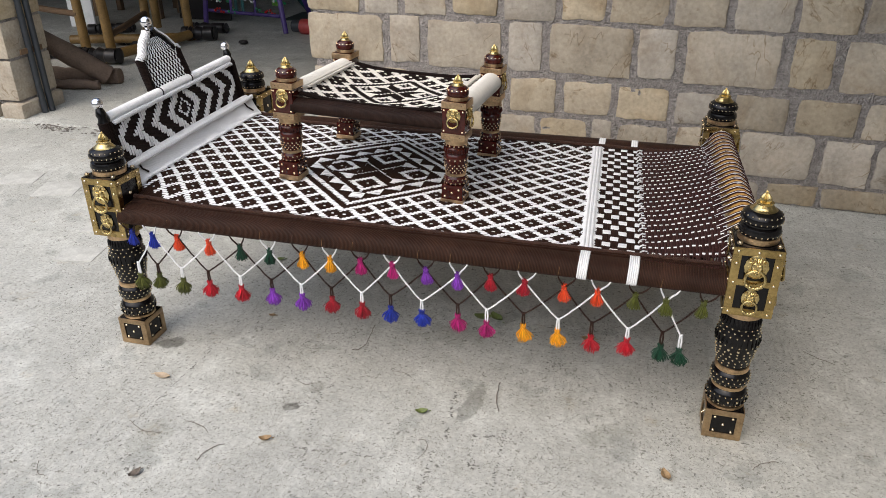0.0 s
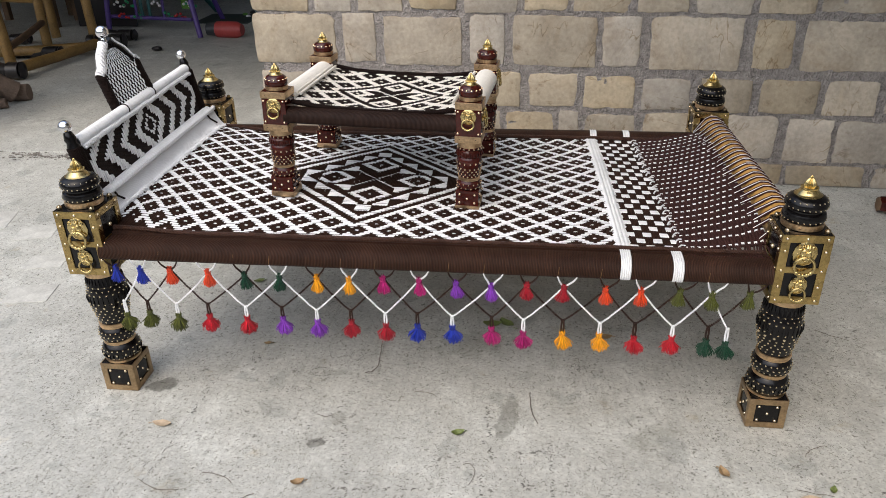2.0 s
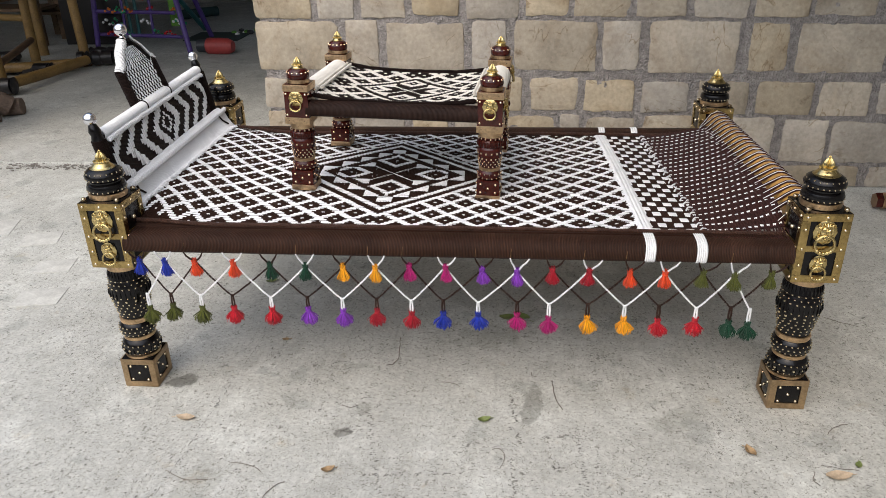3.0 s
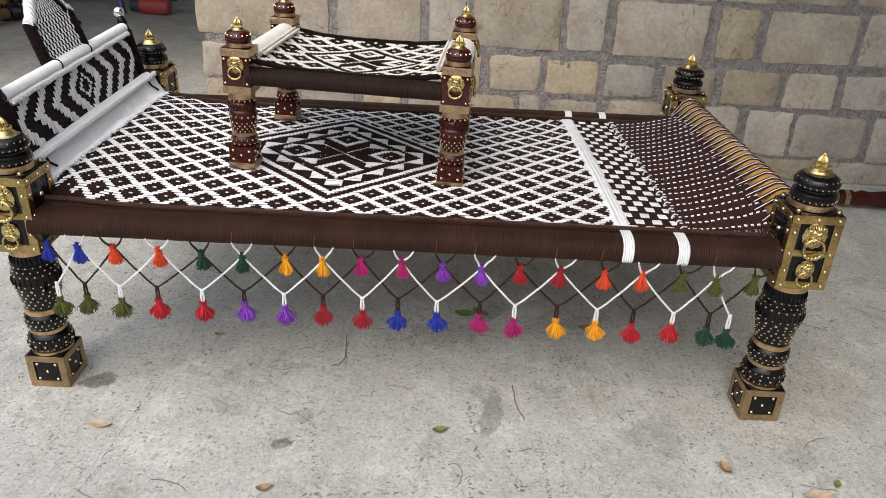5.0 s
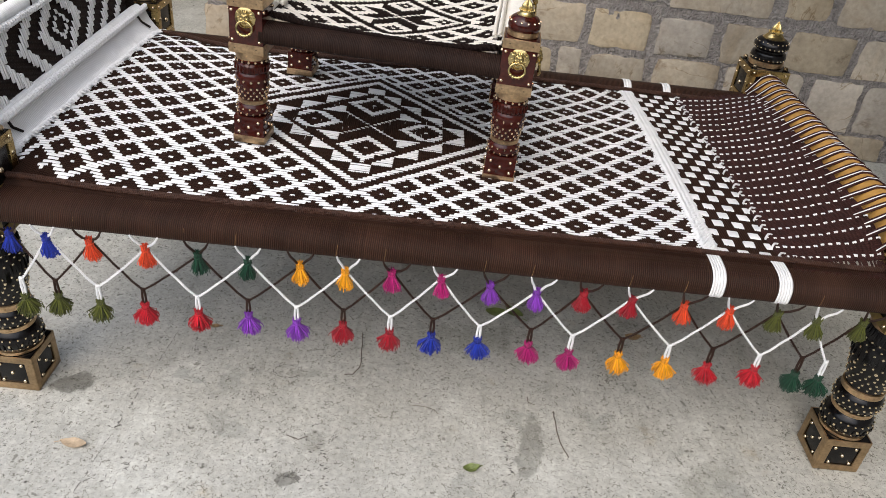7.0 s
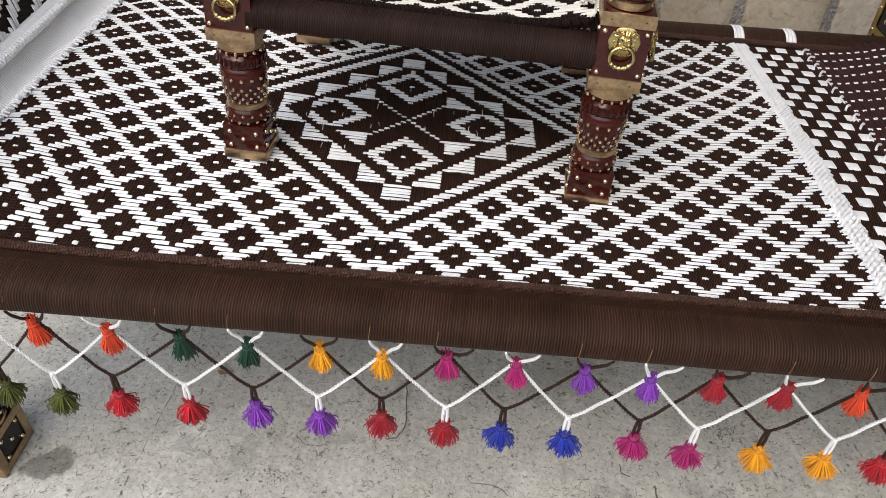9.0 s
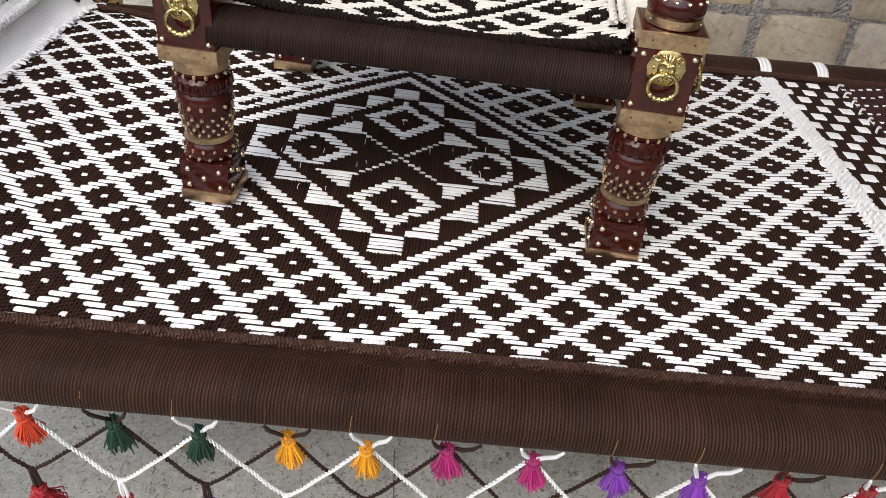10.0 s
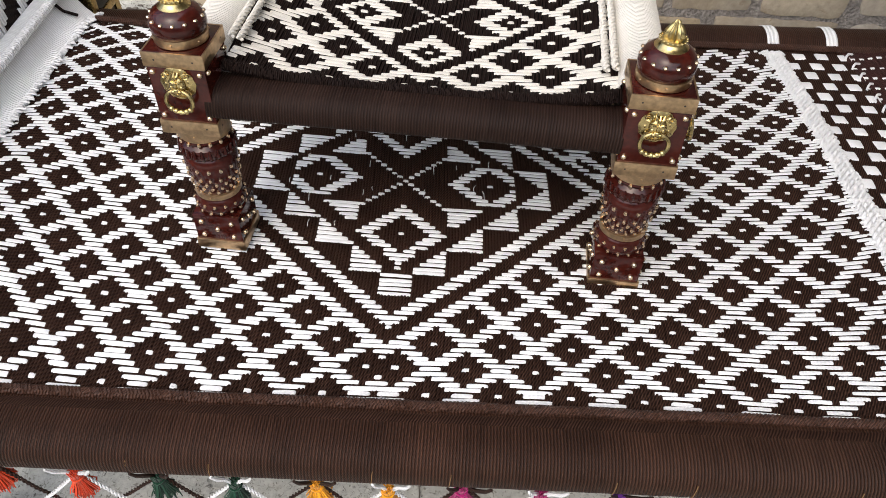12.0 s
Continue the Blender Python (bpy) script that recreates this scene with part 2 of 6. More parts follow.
    wr = ramp_node(worm.outputs["Fac"], [(0.475, (1, 1, 1)), (0.492, (0.42, 0.41, 0.38)), (0.508, (0.42, 0.41, 0.38)), (0.525, (1, 1, 1))])
    gate2 = noise_node(52, 3, 0.6)
    g2 = ramp_node(gate2.outputs["Fac"], [(0.54, (0, 0, 0)), (0.60, (1, 1, 1))])
    c = mix("MULTIPLY", g2.outputs[0], c, wr.outputs[0])
    worm2 = noise_node(90, 2, 0.5)
    wr2 = ramp_node(worm2.outputs["Fac"], [(0.47, (1, 1, 1)), (0.49, (0.55, 0.54, 0.51)), (0.51, (0.55, 0.54, 0.51)), (0.53, (1, 1, 1))])
    gate3 = noise_node(70, 2, 0.6)
    g3 = ramp_node(gate3.outputs["Fac"], [(0.50, (0, 0, 0)), (0.56, (1, 1, 1))])
    c = mix("MULTIPLY", g3.outputs[0], c, wr2.outputs[0])
    # smooth darker patches with a sharp outline
    patch = noise_node(5.5, 5, 0.55)
    pr = ramp_node(patch.outputs["Fac"], [(0.615, (1, 1, 1)), (0.635, (0.80, 0.81, 0.81)), (0.75, (0.70, 0.71, 0.71))])
    c = mix("MULTIPLY", 0.8, c, pr.outputs[0])
    rust = noise_node(7.3, 6, 0.65)
    ru = ramp_node(rust.outputs["Fac"], [(0.63, (1, 1, 1)), (0.75, (0.86, 0.76, 0.62))])
    c = mix("MULTIPLY", 0.8, c, ru.outputs[0])
    # short dark specks of two sizes, thicker in some places
    for size, stretch, turn, keep, dark in ((70.0, (1.0, 1.9, 1.0), 0.5, 0.80, 0.5), (110.0, (1.8, 1.0, 1.0), -0.4, 0.68, 0.45), (36.0, (1.0, 1.5, 1.0), -0.6, 0.95, 0.45)):
        mp = nt.nodes.new("ShaderNodeMapping")
        mp.inputs["Rotation"].default_value, mp.inputs["Scale"].default_value = (0, 0, turn), stretch
        bent = nt.nodes.new("ShaderNodeMix")
        bent.data_type = "VECTOR"
        bent.inputs[0].default_value = 0.06
        nt.links.new(tc.outputs["Object"], bent.inputs[4])
        nt.links.new(noise_node(26, 2).outputs["Color"], bent.inputs[5])
        nt.links.new(bent.outputs[1], mp.inputs["Vector"])
        vo = nt.nodes.new("ShaderNodeTexVoronoi")
        vo.inputs["Scale"].default_value = size
        nt.links.new(mp.outputs[0], vo.inputs["Vector"])
        shape = ramp_node(vo.outputs["Distance"], [(0.16, (1, 1, 1)), (0.27, (0, 0, 0))])
        pick = nt.nodes.new("ShaderNodeSeparateColor")
        nt.links.new(vo.outputs["Color"], pick.inputs[0])
        thick = nt.nodes.new("ShaderNodeMath")
        thick.operation = "MULTIPLY_ADD"
        thick.inputs[1].default_value, thick.inputs[2].default_value = 2.2, -1.1
        nt.links.new(noise_node(2.6, 5).outputs["Fac"], thick.inputs[0])
        tot = nt.nodes.new("ShaderNodeMath")
        nt.links.new(pick.outputs[0], tot.inputs[0])
        nt.links.new(thick.outputs[0], tot.inputs[1])
        on = ramp_node(tot.outputs[0], [(keep, (0, 0, 0)), (keep + 0.06, (1, 1, 1))])
        fac = mix("MULTIPLY", 1.0, shape.outputs[0], on.outputs[0])
        tone = nt.nodes.new("ShaderNodeRGB")
        tone.outputs[0].default_value = (dark, dark * 0.99, dark * 0.95, 1)
        c = mix("MULTIPLY", fac, c, tone.outputs[0])
    # single stains with a shape of their own, and a dark patch right of the front-left foot: (x, y, half length, half
    # width, turn, tone)
    warp = noise_node(16, 6, 0.7)
    for x, y, rx, ry, turn, tone in ((0.235, -0.56, 0.036, 0.115, -0.12, 0.64), (-0.835, -0.505, 0.055, 0.038, 0.3, 0.45), (-0.31, -0.395, 0.075, 0.022, 0.1, 0.80), (-0.29, -0.72, 0.030, 0.022, 0.5, 0.55),
                                     (-0.25, -0.61, 0.028, 0.040, 0.4, 0.78), (0.62, -0.62, 0.10, 0.05, 0.7, 0.82), (-0.62, -0.95, 0.07, 0.10, 0.2, 0.84), (0.10, -0.20, 0.16, 0.09, 0.3, 0.82)):
        mp = nt.nodes.new("ShaderNodeMapping")
        mp.vector_type = "TEXTURE"
        mp.inputs["Location"].default_value, mp.inputs["Rotation"].default_value, mp.inputs["Scale"].default_value = (x, y, 0), (0, 0, turn), (rx, ry, 1)
        nt.links.new(tc.outputs["Object"], mp.inputs["Vector"])
        ln = nt.nodes.new("ShaderNodeVectorMath")
        ln.operation = "LENGTH"
        nt.links.new(mp.outputs[0], ln.inputs[0])
        sm = nt.nodes.new("ShaderNodeMath")
        sm.operation = "MULTIPLY_ADD"
        sm.inputs[1].default_value = 1.9
        nt.links.new(warp.outputs["Fac"], sm.inputs[0])
        nt.links.new(ln.outputs["Value"], sm.inputs[2])
        half = nt.nodes.new("ShaderNodeMath")
        half.operation = "MULTIPLY"
        half.inputs[1].default_value = 0.4
        nt.links.new(sm.outputs[0], half.inputs[0])
        st = ramp_node(half.outputs[0], [(0.66, (tone, tone, tone * 0.98)), (0.73, (1, 1, 1))])
        c = mix("MULTIPLY", 1.0, c, st.outputs[0])
    # tooth of the worn surface at three sizes
    for size, rough, lo, hi in ((26.0, 0.7, 0.92, 1.06), (90.0, 0.7, 0.86, 1.10)):
        tooth = ramp_node(noise_node(size, 7, rough).outputs["Fac"], [(0.36, (lo, lo, lo)), (0.64, (hi, hi, hi * 0.995))])
        c = mix("MULTIPLY", 1.0, c, tooth.outputs[0])
    nt.links.new(c, b.inputs["Base Color"])
    rr = nt.nodes.new("ShaderNodeMapRange")
    rr.inputs["To Min"].default_value, rr.inputs["To Max"].default_value = 0.45, 0.85
    nt.links.new(mid.outputs["Fac"], rr.inputs["Value"])
    nt.links.new(rr.outputs[0], b.inputs["Roughness"])
    bp = nt.nodes.new("ShaderNodeBump")
    bp.inputs["Strength"].default_value, bp.inputs["Distance"].default_value = 0.5, 0.004
    add = nt.nodes.new("ShaderNodeMath")
    nt.links.new(grain.outputs["Fac"], add.inputs[0])
    nt.links.new(mid.outputs["Fac"], add.inputs[1])
    nt.links.new(add.outputs[0], bp.inputs["Height"])
    nt.links.new(bp.outputs[0], b.inputs["Normal"])
    return m


m_floor = concrete()


def sandstone():
    m = material("cut_beige_sandstone", (0.45, 0.39, 0.295), 0.88, spread=0.2, scale=5, fine=60, bump=0.5, depth=0.006, second=(0.365, 0.315, 0.24), each=0.16, spec=0.2)
    nt = m.node_tree
    b = nt.nodes["Principled BSDF"]
    tc = nt.nodes["Texture Coordinate"]
    info = nt.nodes.new("ShaderNodeObjectInfo")
    off = nt.nodes.new("ShaderNodeVectorMath")
    off.operation = "MULTIPLY_ADD"
    nt.links.new(info.outputs["Random"], off.inputs[0])
    off.inputs[1].default_value = (31, 17, 23)
    nt.links.new(tc.outputs["Object"], off.inputs[2])
    # the bedding of every stone lies at its own angle
    spin = nt.nodes.new("ShaderNodeVectorRotate")
    spin.rotation_type = "Y_AXIS"
    angle = nt.nodes.new("ShaderNodeMath")
    angle.operation = "MULTIPLY"
    angle.inputs[1].default_value = 19.7
    nt.links.new(info.outputs["Random"], angle.inputs[0])
    nt.links.new(angle.outputs[0], spin.inputs["Angle"])
    nt.links.new(off.outputs[0], spin.inputs["Vector"])
    off = spin
    layers = []
    for turn, scale, lo, hi, dark in (((0, 0.5, 0), (2.2, 2.5, 5.0), 0.30, 0.52, (0.74, 0.66, 0.56)), ((0, 0.35, 0), (6.0, 6.0, 15.0), 0.28, 0.42, (0.82, 0.78, 0.73)), ((0, -0.7, 0), (44.0, 44.0, 52.0), 0.26, 0.40, (0.80, 0.77, 0.73))):
        mp = nt.nodes.new("ShaderNodeMapping")
        mp.inputs["Rotation"].default_value, mp.inputs["Scale"].default_value = turn, scale
        n = nt.nodes.new("ShaderNodeTexNoise")
        n.inputs["Scale"].default_value, n.inputs["Detail"].default_value, n.inputs["Distortion"].default_value = 1.3, 6, 0.6
        nt.links.new(off.outputs[0], mp.inputs["Vector"])
        nt.links.new(mp.outputs[0], n.inputs["Vector"])
        r = nt.nodes.new("ShaderNodeValToRGB")
        r.color_ramp.elements[0].position, r.color_ramp.elements[0].color = lo, (*dark, 1)
        r.color_ramp.elements[1].position, r.color_ramp.elements[1].color = hi, (1, 1, 1, 1)
        nt.links.new(n.outputs["Fac"], r.inputs["Fac"])
        mx = nt.nodes.new("ShaderNodeMix")
        mx.data_type, mx.blend_type = "RGBA", "MULTIPLY"
        mx.inputs[0].default_value = 0.55
        nt.links.new(b.inputs["Base Color"].links[0].from_socket, mx.inputs[6])
        nt.links.new(r.outputs[0], mx.inputs[7])
        nt.links.new(mx.outputs[2], b.inputs["Base Color"])
        layers.append(n)
    stain = nt.nodes.new("ShaderNodeTexNoise")
    stain.inputs["Scale"].default_value, stain.inputs["Detail"].default_value, stain.inputs["Roughness"].default_value = 11, 7, 0.7
    nt.links.new(off.outputs[0], stain.inputs["Vector"])
    sr = nt.nodes.new("ShaderNodeValToRGB")
    sr.color_ramp.elements[0].position, sr.color_ramp.elements[0].color = 0.60, (1, 1, 1, 1)
    sr.color_ramp.elements[1].position, sr.color_ramp.elements[1].color = 0.72, (0.50, 0.42, 0.34, 1)
    nt.links.new(stain.outputs["Fac"], sr.inputs["Fac"])
    mx = nt.nodes.new("ShaderNodeMix")
    mx.data_type, mx.blend_type = "RGBA", "MULTIPLY"
    mx.inputs[0].default_value = 0.8
    nt.links.new(b.inputs["Base Color"].links[0].from_socket, mx.inputs[6])
    nt.links.new(sr.outputs[0], mx.inputs[7])
    nt.links.new(mx.outputs[2], b.inputs["Base Color"])
    # fine dark bedding cracks, broken into lengths
    mp = nt.nodes.new("ShaderNodeMapping")
    mp.inputs["Rotation"].default_value, mp.inputs["Scale"].default_value = (0, 0.3, 0), (2.6, 2.6, 7.0)
    crack, broken = nt.nodes.new("ShaderNodeTexNoise"), nt.nodes.new("ShaderNodeTexNoise")
    crack.inputs["Scale"].default_value, crack.inputs["Detail"].default_value = 1.2, 5
    broken.inputs["Scale"].default_value, broken.inputs["Detail"].default_value = 9, 2
    nt.links.new(off.outputs[0], mp.inputs["Vector"])
    nt.links.new(mp.outputs[0], crack.inputs["Vector"])
    nt.links.new(off.outputs[0], broken.inputs["Vector"])
    line, part_of = nt.nodes.new("ShaderNodeValToRGB"), nt.nodes.new("ShaderNodeValToRGB")
    line.color_ramp.elements[0].position, line.color_ramp.elements[0].color = 0.488, (1, 1, 1, 1)
    line.color_ramp.elements[1].position, line.color_ramp.elements[1].color = 0.512, (1, 1, 1, 1)
    line.color_ramp.elements.new(0.5).color = (0.60, 0.54, 0.46, 1)
    part_of.color_ramp.elements[0].position, part_of.color_ramp.elements[1].position = 0.50, 0.60
    nt.links.new(crack.outputs["Fac"], line.inputs["Fac"])
    nt.links.new(broken.outputs["Fac"], part_of.inputs["Fac"])
    mx = nt.nodes.new("ShaderNodeMix")
    mx.data_type, mx.blend_type = "RGBA", "MULTIPLY"
    nt.links.new(part_of.outputs[0], mx.inputs[0])
    nt.links.new(b.inputs["Base Color"].links[0].from_socket, mx.inputs[6])
    nt.links.new(line.outputs[0], mx.inputs[7])
    nt.links.new(mx.outputs[2], b.inputs["Base Color"])
    bp = nt.nodes.new("ShaderNodeBump")
    bp.inputs["Strength"].default_value, bp.inputs["Distance"].default_value = 0.55, 0.005
    rough = nt.nodes.new("ShaderNodeMath")
    nt.links.new(layers[1].outputs["Fac"], rough.inputs[0])
    nt.links.new(layers[2].outputs["Fac"], rough.inputs[1])
    nt.links.new(rough.outputs[0], bp.inputs["Height"])
    nt.links.new(nt.nodes[m["bump"]].outputs[0], bp.inputs["Normal"])
    nt.links.new(bp.outputs[0], b.inputs["Normal"])
    return m


m_stone = sandstone()
m_flap = twist(material("white_cotton_band", (0.90, 0.91, 0.91), 0.8, spec=0.2, spread=0.06, scale=14, fine=500, bump=0.25, depth=0.001), (0, 0, 1.57), 60, 0.8, 0.002, 0.13)
m_mortar = material("grey_cement_mortar", (0.35, 0.322, 0.298), 0.95, spread=0.45, scale=34, fine=110, bump=1.0, depth=0.03, spec=0.15)


# ---------------------------------------------------------------- mesh helpers
class Geo:
    """Collects vertices and faces of one mesh."""

    def __init__(self):
        self.v, self.f, self.uv = [], [], None

    def add(self, verts, faces):
        o = len(self.v)
        self.v.extend(tuple(p) for p in verts)
        self.f.extend(tuple(i + o for i in f) for f in faces)
        return self

    def box(self, c, s, bevel=0.0, m=None):
        """A box of size s about c with chamfered edges."""
        bm = bmesh.new()
        bmesh.ops.create_cube(bm, size=1)
        bmesh.ops.scale(bm, vec=s, verts=bm.verts)
        if bevel:
            bmesh.ops.bevel(bm, geom=list(bm.edges), offset=bevel, segments=2, affect="EDGES", profile=0.6)
        bmesh.ops.translate(bm, vec=c, verts=bm.verts)
        if m is not None:
            bmesh.ops.transform(bm, matrix=m, verts=bm.verts)
        bm.verts.index_update()
        self.add([v.co[:] for v in bm.verts], [[v.index for v in f.verts] for f in bm.faces])
        bm.free()
        return self

    def lathe(self, profile, n=28, m=None, flutes=0):
        """Turns (radius, height) pairs about z, with flutes if wanted."""
        verts, faces = [], []
        for r, z in profile:
            for k in range(n):
                a = 2 * math.pi * k / n
                q = r * (1 + (0.13 * math.cos(flutes * a) if flutes else 0))
                verts.append(Vector((q * math.cos(a), q * math.sin(a), z)))
        for j in range(len(profile) - 1):
            for k in range(n):
                k2 = (k + 1) % n
                faces.append((j * n + k, j * n + k2, (j + 1) * n + k2, (j + 1) * n + k))
        faces.append(tuple(range(n))[::-1])
        faces.append(tuple((len(profile) - 1) * n + k for k in range(n)))
        if m is not None:
            verts = [m @ p for p in verts]
        return self.add(verts, faces)

    def tube(self, points, r, n=6, cap=True):
        """A tube along points; r is one radius or one for each point."""
        pts = [Vector(p) for p in points]
        rs = r if isinstance(r, (list, tuple)) else [r] * len(pts)
        verts, faces = [], []
        side = None
        for i, p in enumerate(pts):
            d = (pts[min(i + 1, len(pts) - 1)] - pts[max(i - 1, 0)]).normalized()
            if side is None:
                side = d.orthogonal().normalized()
            side = (side - d * side.dot(d))
            side = side.normalized() if side.length > 1e-6 else d.orthogonal().normalized()
            up = d.cross(side)
            for k in range(n):
                a = 2 * math.pi * k / n
                verts.append(p + rs[i] * (math.cos(a) * side + math.sin(a) * up))
        for i in range(len(pts) - 1):
            for k in range(n):
                k2 = (k + 1) % n
                faces.append((i * n + k, i * n + k2, (i + 1) * n + k2, (i + 1) * n + k))
        if cap:
            faces.append(tuple(range(n))[::-1])
            faces.append(tuple((len(pts) - 1) * n + k for k in range(n)))
        return self.add(verts, faces)

    def ball(self, c, r, seg=8, rings=5, m=None):
        """An ellipsoid with radii r about c."""
        rx, ry, rz = r if isinstance(r, (list, tuple)) else (r, r, r)
        verts = [Vector((c[0], c[1], c[2] + rz))]
        for j in range(1, rings):
            t = math.pi * j / rings
            for k in range(seg):
                a = 2 * math.pi * k / seg
                verts.append(Vector((c[0] + rx * math.sin(t) * math.cos(a), c[1] + ry * math.sin(t) * math.sin(a), c[2] + rz * math.cos(t))))
        verts.append(Vector((c[0], c[1], c[2] - rz)))
        faces = [(0, 1 + k, 1 + (k + 1) % seg) for k in range(seg)]
        for j in range(rings - 2):
            o = 1 + j * seg
            faces += [(o + k, o + seg + k, o + seg + (k + 1) % seg, o + (k + 1) % seg) for k in range(seg)]
        o, last = 1 + (rings - 2) * seg, len(verts) - 1
        faces += [(o + k, last, o + (k + 1) % seg) for k in range(seg)]
        if m is not None:
            verts = [m @ p for p in verts]
        return self.add(verts, faces)

    def torus(self, R, r, m, n=20, k=7):
        verts, faces = [], []
        for i in range(n):
            a = 2 * math.pi * i / n
            for j in range(k):
                b = 2 * math.pi * j / k
                verts.append(m @ Vector(((R + r * math.cos(b)) * math.cos(a), (R + r * math.cos(b)) * math.sin(a), r * math.sin(b))))
        for i in range(n):
            for j in range(k):
                faces.append((i * k + j, ((i + 1) % n) * k + j, ((i + 1) % n) * k + (j + 1) % k, i * k + (j + 1) % k))
        return self.add(verts, faces)

    def mesh(self, name, mat, smooth=True, angle=40):
        me = bpy.data.meshes.new(name)
        me.from_pydata(self.v, [], self.f)
        if smooth:
            me.shade_smooth()
            me.set_sharp_from_angle(angle=radians(angle))
        me.materials.append(mat)
        if self.uv:
            layer = me.uv_layers.new(name="turns")
            idx = np.empty(len(me.loops), dtype=np.int32)
            me.loops.foreach_get("vertex_index", idx)
            layer.data.foreach_set("uv", np.array(self.uv, dtype=np.float32)[idx].ravel())
        me.update()
        return me


def part(name, geo, mat, parent=None, label="", smooth=True, angle=40):
    """Links a mesh as one object under a thing or a part."""
    me = geo if isinstance(geo, bpy.types.Mesh) else geo.mesh(name, mat, smooth, angle)
    ob = new(name, me)
    if parent is not None:
        ob.parent = parent
    if label:
        ob["label"] = label
    return ob


def thing(name, label, category, m=None, group="", kind=""):
    ob = new(name)
    ob.empty_display_size = 0.1
    if m is not None:
        ob.matrix_basis = m
    return tagged(ob, label, category, group, kind)


rng = random.Random(7)


def jit(s):
    return rng.uniform(-s, s)


# ---------------------------------------------------------------- floor and stone wall
def ground_sheet():
    g = Geo()
    xs = [-60, -20, -8] + [-5 + 0.25 * i for i in range(33)] + [6, 20, 60]
    ys = [-60, -20, -7] + [-4 + 0.25 * i for i in range(41)] + [9, 20, 60]
    verts = []
    for y in ys:
        for x in xs:
            near = abs(x) < 5 and abs(y) < 5
            verts.append((x, y, 0.002 * (noise.noise(Vector((x * 1.5, y * 1.5, 0))) - 0.6) if near else -0.001))
    n = len(xs)
    faces = [(j * n + i, j * n + i + 1, (j + 1) * n + i + 1, (j + 1) * n + i) for j in range(len(ys) - 1) for i in range(n - 1)]
    g.add(verts, faces)
    return tagged(part("floor", g, m_floor), "worn pale grey concrete floor with stains and scratches", "floor", kind="structure")


ground_sheet()


WALL = pose(0, 1.363, 0, 0, 0, math.degrees(math.atan(-0.045)))
wall = new("wall_north")
wall.matrix_basis = WALL
tagged(wall, "rough wall of squared beige sandstone blocks in grey mortar", "wall", kind="structure")
g = Geo()
verts, nx, nz = [], 420, 210
for j in range(nz + 1):
    for i in range(nx + 1):
        x, z = -1.09 + 5.70 * i / nx, 2.9 * j / nz
        verts.append((x, 0.0005 + 0.005 * noise.noise(Vector((x * 9, z * 9, 1))) + 0.004 * noise.noise(Vector((x * 27, z * 27, 5))), z))
g.add(verts, [(j * (nx + 1) + i, j * (nx + 1) + i + 1, (j + 1) * (nx + 1) + i + 1, (j + 1) * (nx + 1) + i) for j in range(nz) for i in range(nx)])
g.box((1.76, 0.126, 1.45), (5.69, 0.218, 2.89), 0.01)
part("mortar", g, m_mortar, wall, "recessed grey cement mortar")


def stone(x0, x1, z0, z1, seed, deep=0.035):
    """One squared stone with a broken outline, its face a little proud of the mortar."""
    r = random.Random(seed)
    w, h = x1 - x0, z1 - z0
    per = []
    nx, nz = max(5, int(w / 0.028)), max(4, int(h / 0.028))
    per += [(i / nx, 0) for i in range(nx)] + [(1, i / nz) for i in range(nz)] + [(1 - i / nx, 1) for i in range(nx)] + [(0, 1 - i / nz) for i in range(nz)]
    lean = [r.uniform(-0.008, 0.008) for _ in range(4)]
    cut = {q: r.uniform(0.0, 0.007) for q in ((0, 0), (1, 0), (1, 1), (0, 1))}
    cx, cz = (x0 + x1) / 2, (z0 + z1) / 2
    pts = []
    for u, v in per:
        x = x0 + u * w + (lean[0] * (1 - u) + lean[1] * u) * (v - 0.5)
        z = z0 + v * h + (lean[2] * (1 - v) + lean[3] * v) * (u - 0.5)
        for (cu, cv), c in cut.items():
            du, dv = abs(u - cu) * w, abs(v - cv) * h
            k = max(0.0, 1 - (du + dv) / 0.022)
            x += c * k * (1 if cu == 0 else -1)
            z += c * k * (1 if cv == 0 else -1)
        q = Vector((x * 23, z * 23, seed * 1.7))
        inw = 0.0065 * noise.noise(q) + 0.0055 * noise.noise(q * 2.3) + r.uniform(-0.0012, 0.0012)
        edge = Vector((cx - x, cz - z)).normalized()
        pts.append((x + edge.x * inw, z + edge.y * inw))
    n = len(pts)
    proud = r.uniform(0.003, 0.008)
    verts = [(x, deep, z) for x, z in pts] + [(x, 0.003, z) for x, z in pts]
    for inset, back in ((0.003, 0.35), (0.010, 0.0)):
        for x, z in pts:
            chip = max(0.0, noise.noise(Vector((x * 31, z * 31, seed)))) * 0.006
            verts.append((cx + (x - cx) * (1 - 2 * inset / w), -proud * (1 - back) + chip * (0.8 if back else 0.3), cz + (z - cz) * (1 - 2 * inset / h)))
    for x, z in pts:
        px, pz = cx + (x - cx) * 0.55, cz + (z - cz) * 0.55
        verts.append((px, -proud - 0.0015 + 0.004 * noise.noise(Vector((px * 9, pz * 9, seed))), pz))
    verts.append((cx, -proud - 0.001, cz))
    faces = []
    for ring in range(4):
        faces += [(ring * n + k, ring * n + (k + 1) % n, (ring + 1) * n + (k + 1) % n, (ring + 1) * n + k) for k in range(n)]
    faces += [(4 * n + k, 4 * n + (k + 1) % n, 5 * n) for k in range(n)]
    part("stone", Geo().add(verts, faces), m_stone, wall, angle=32)


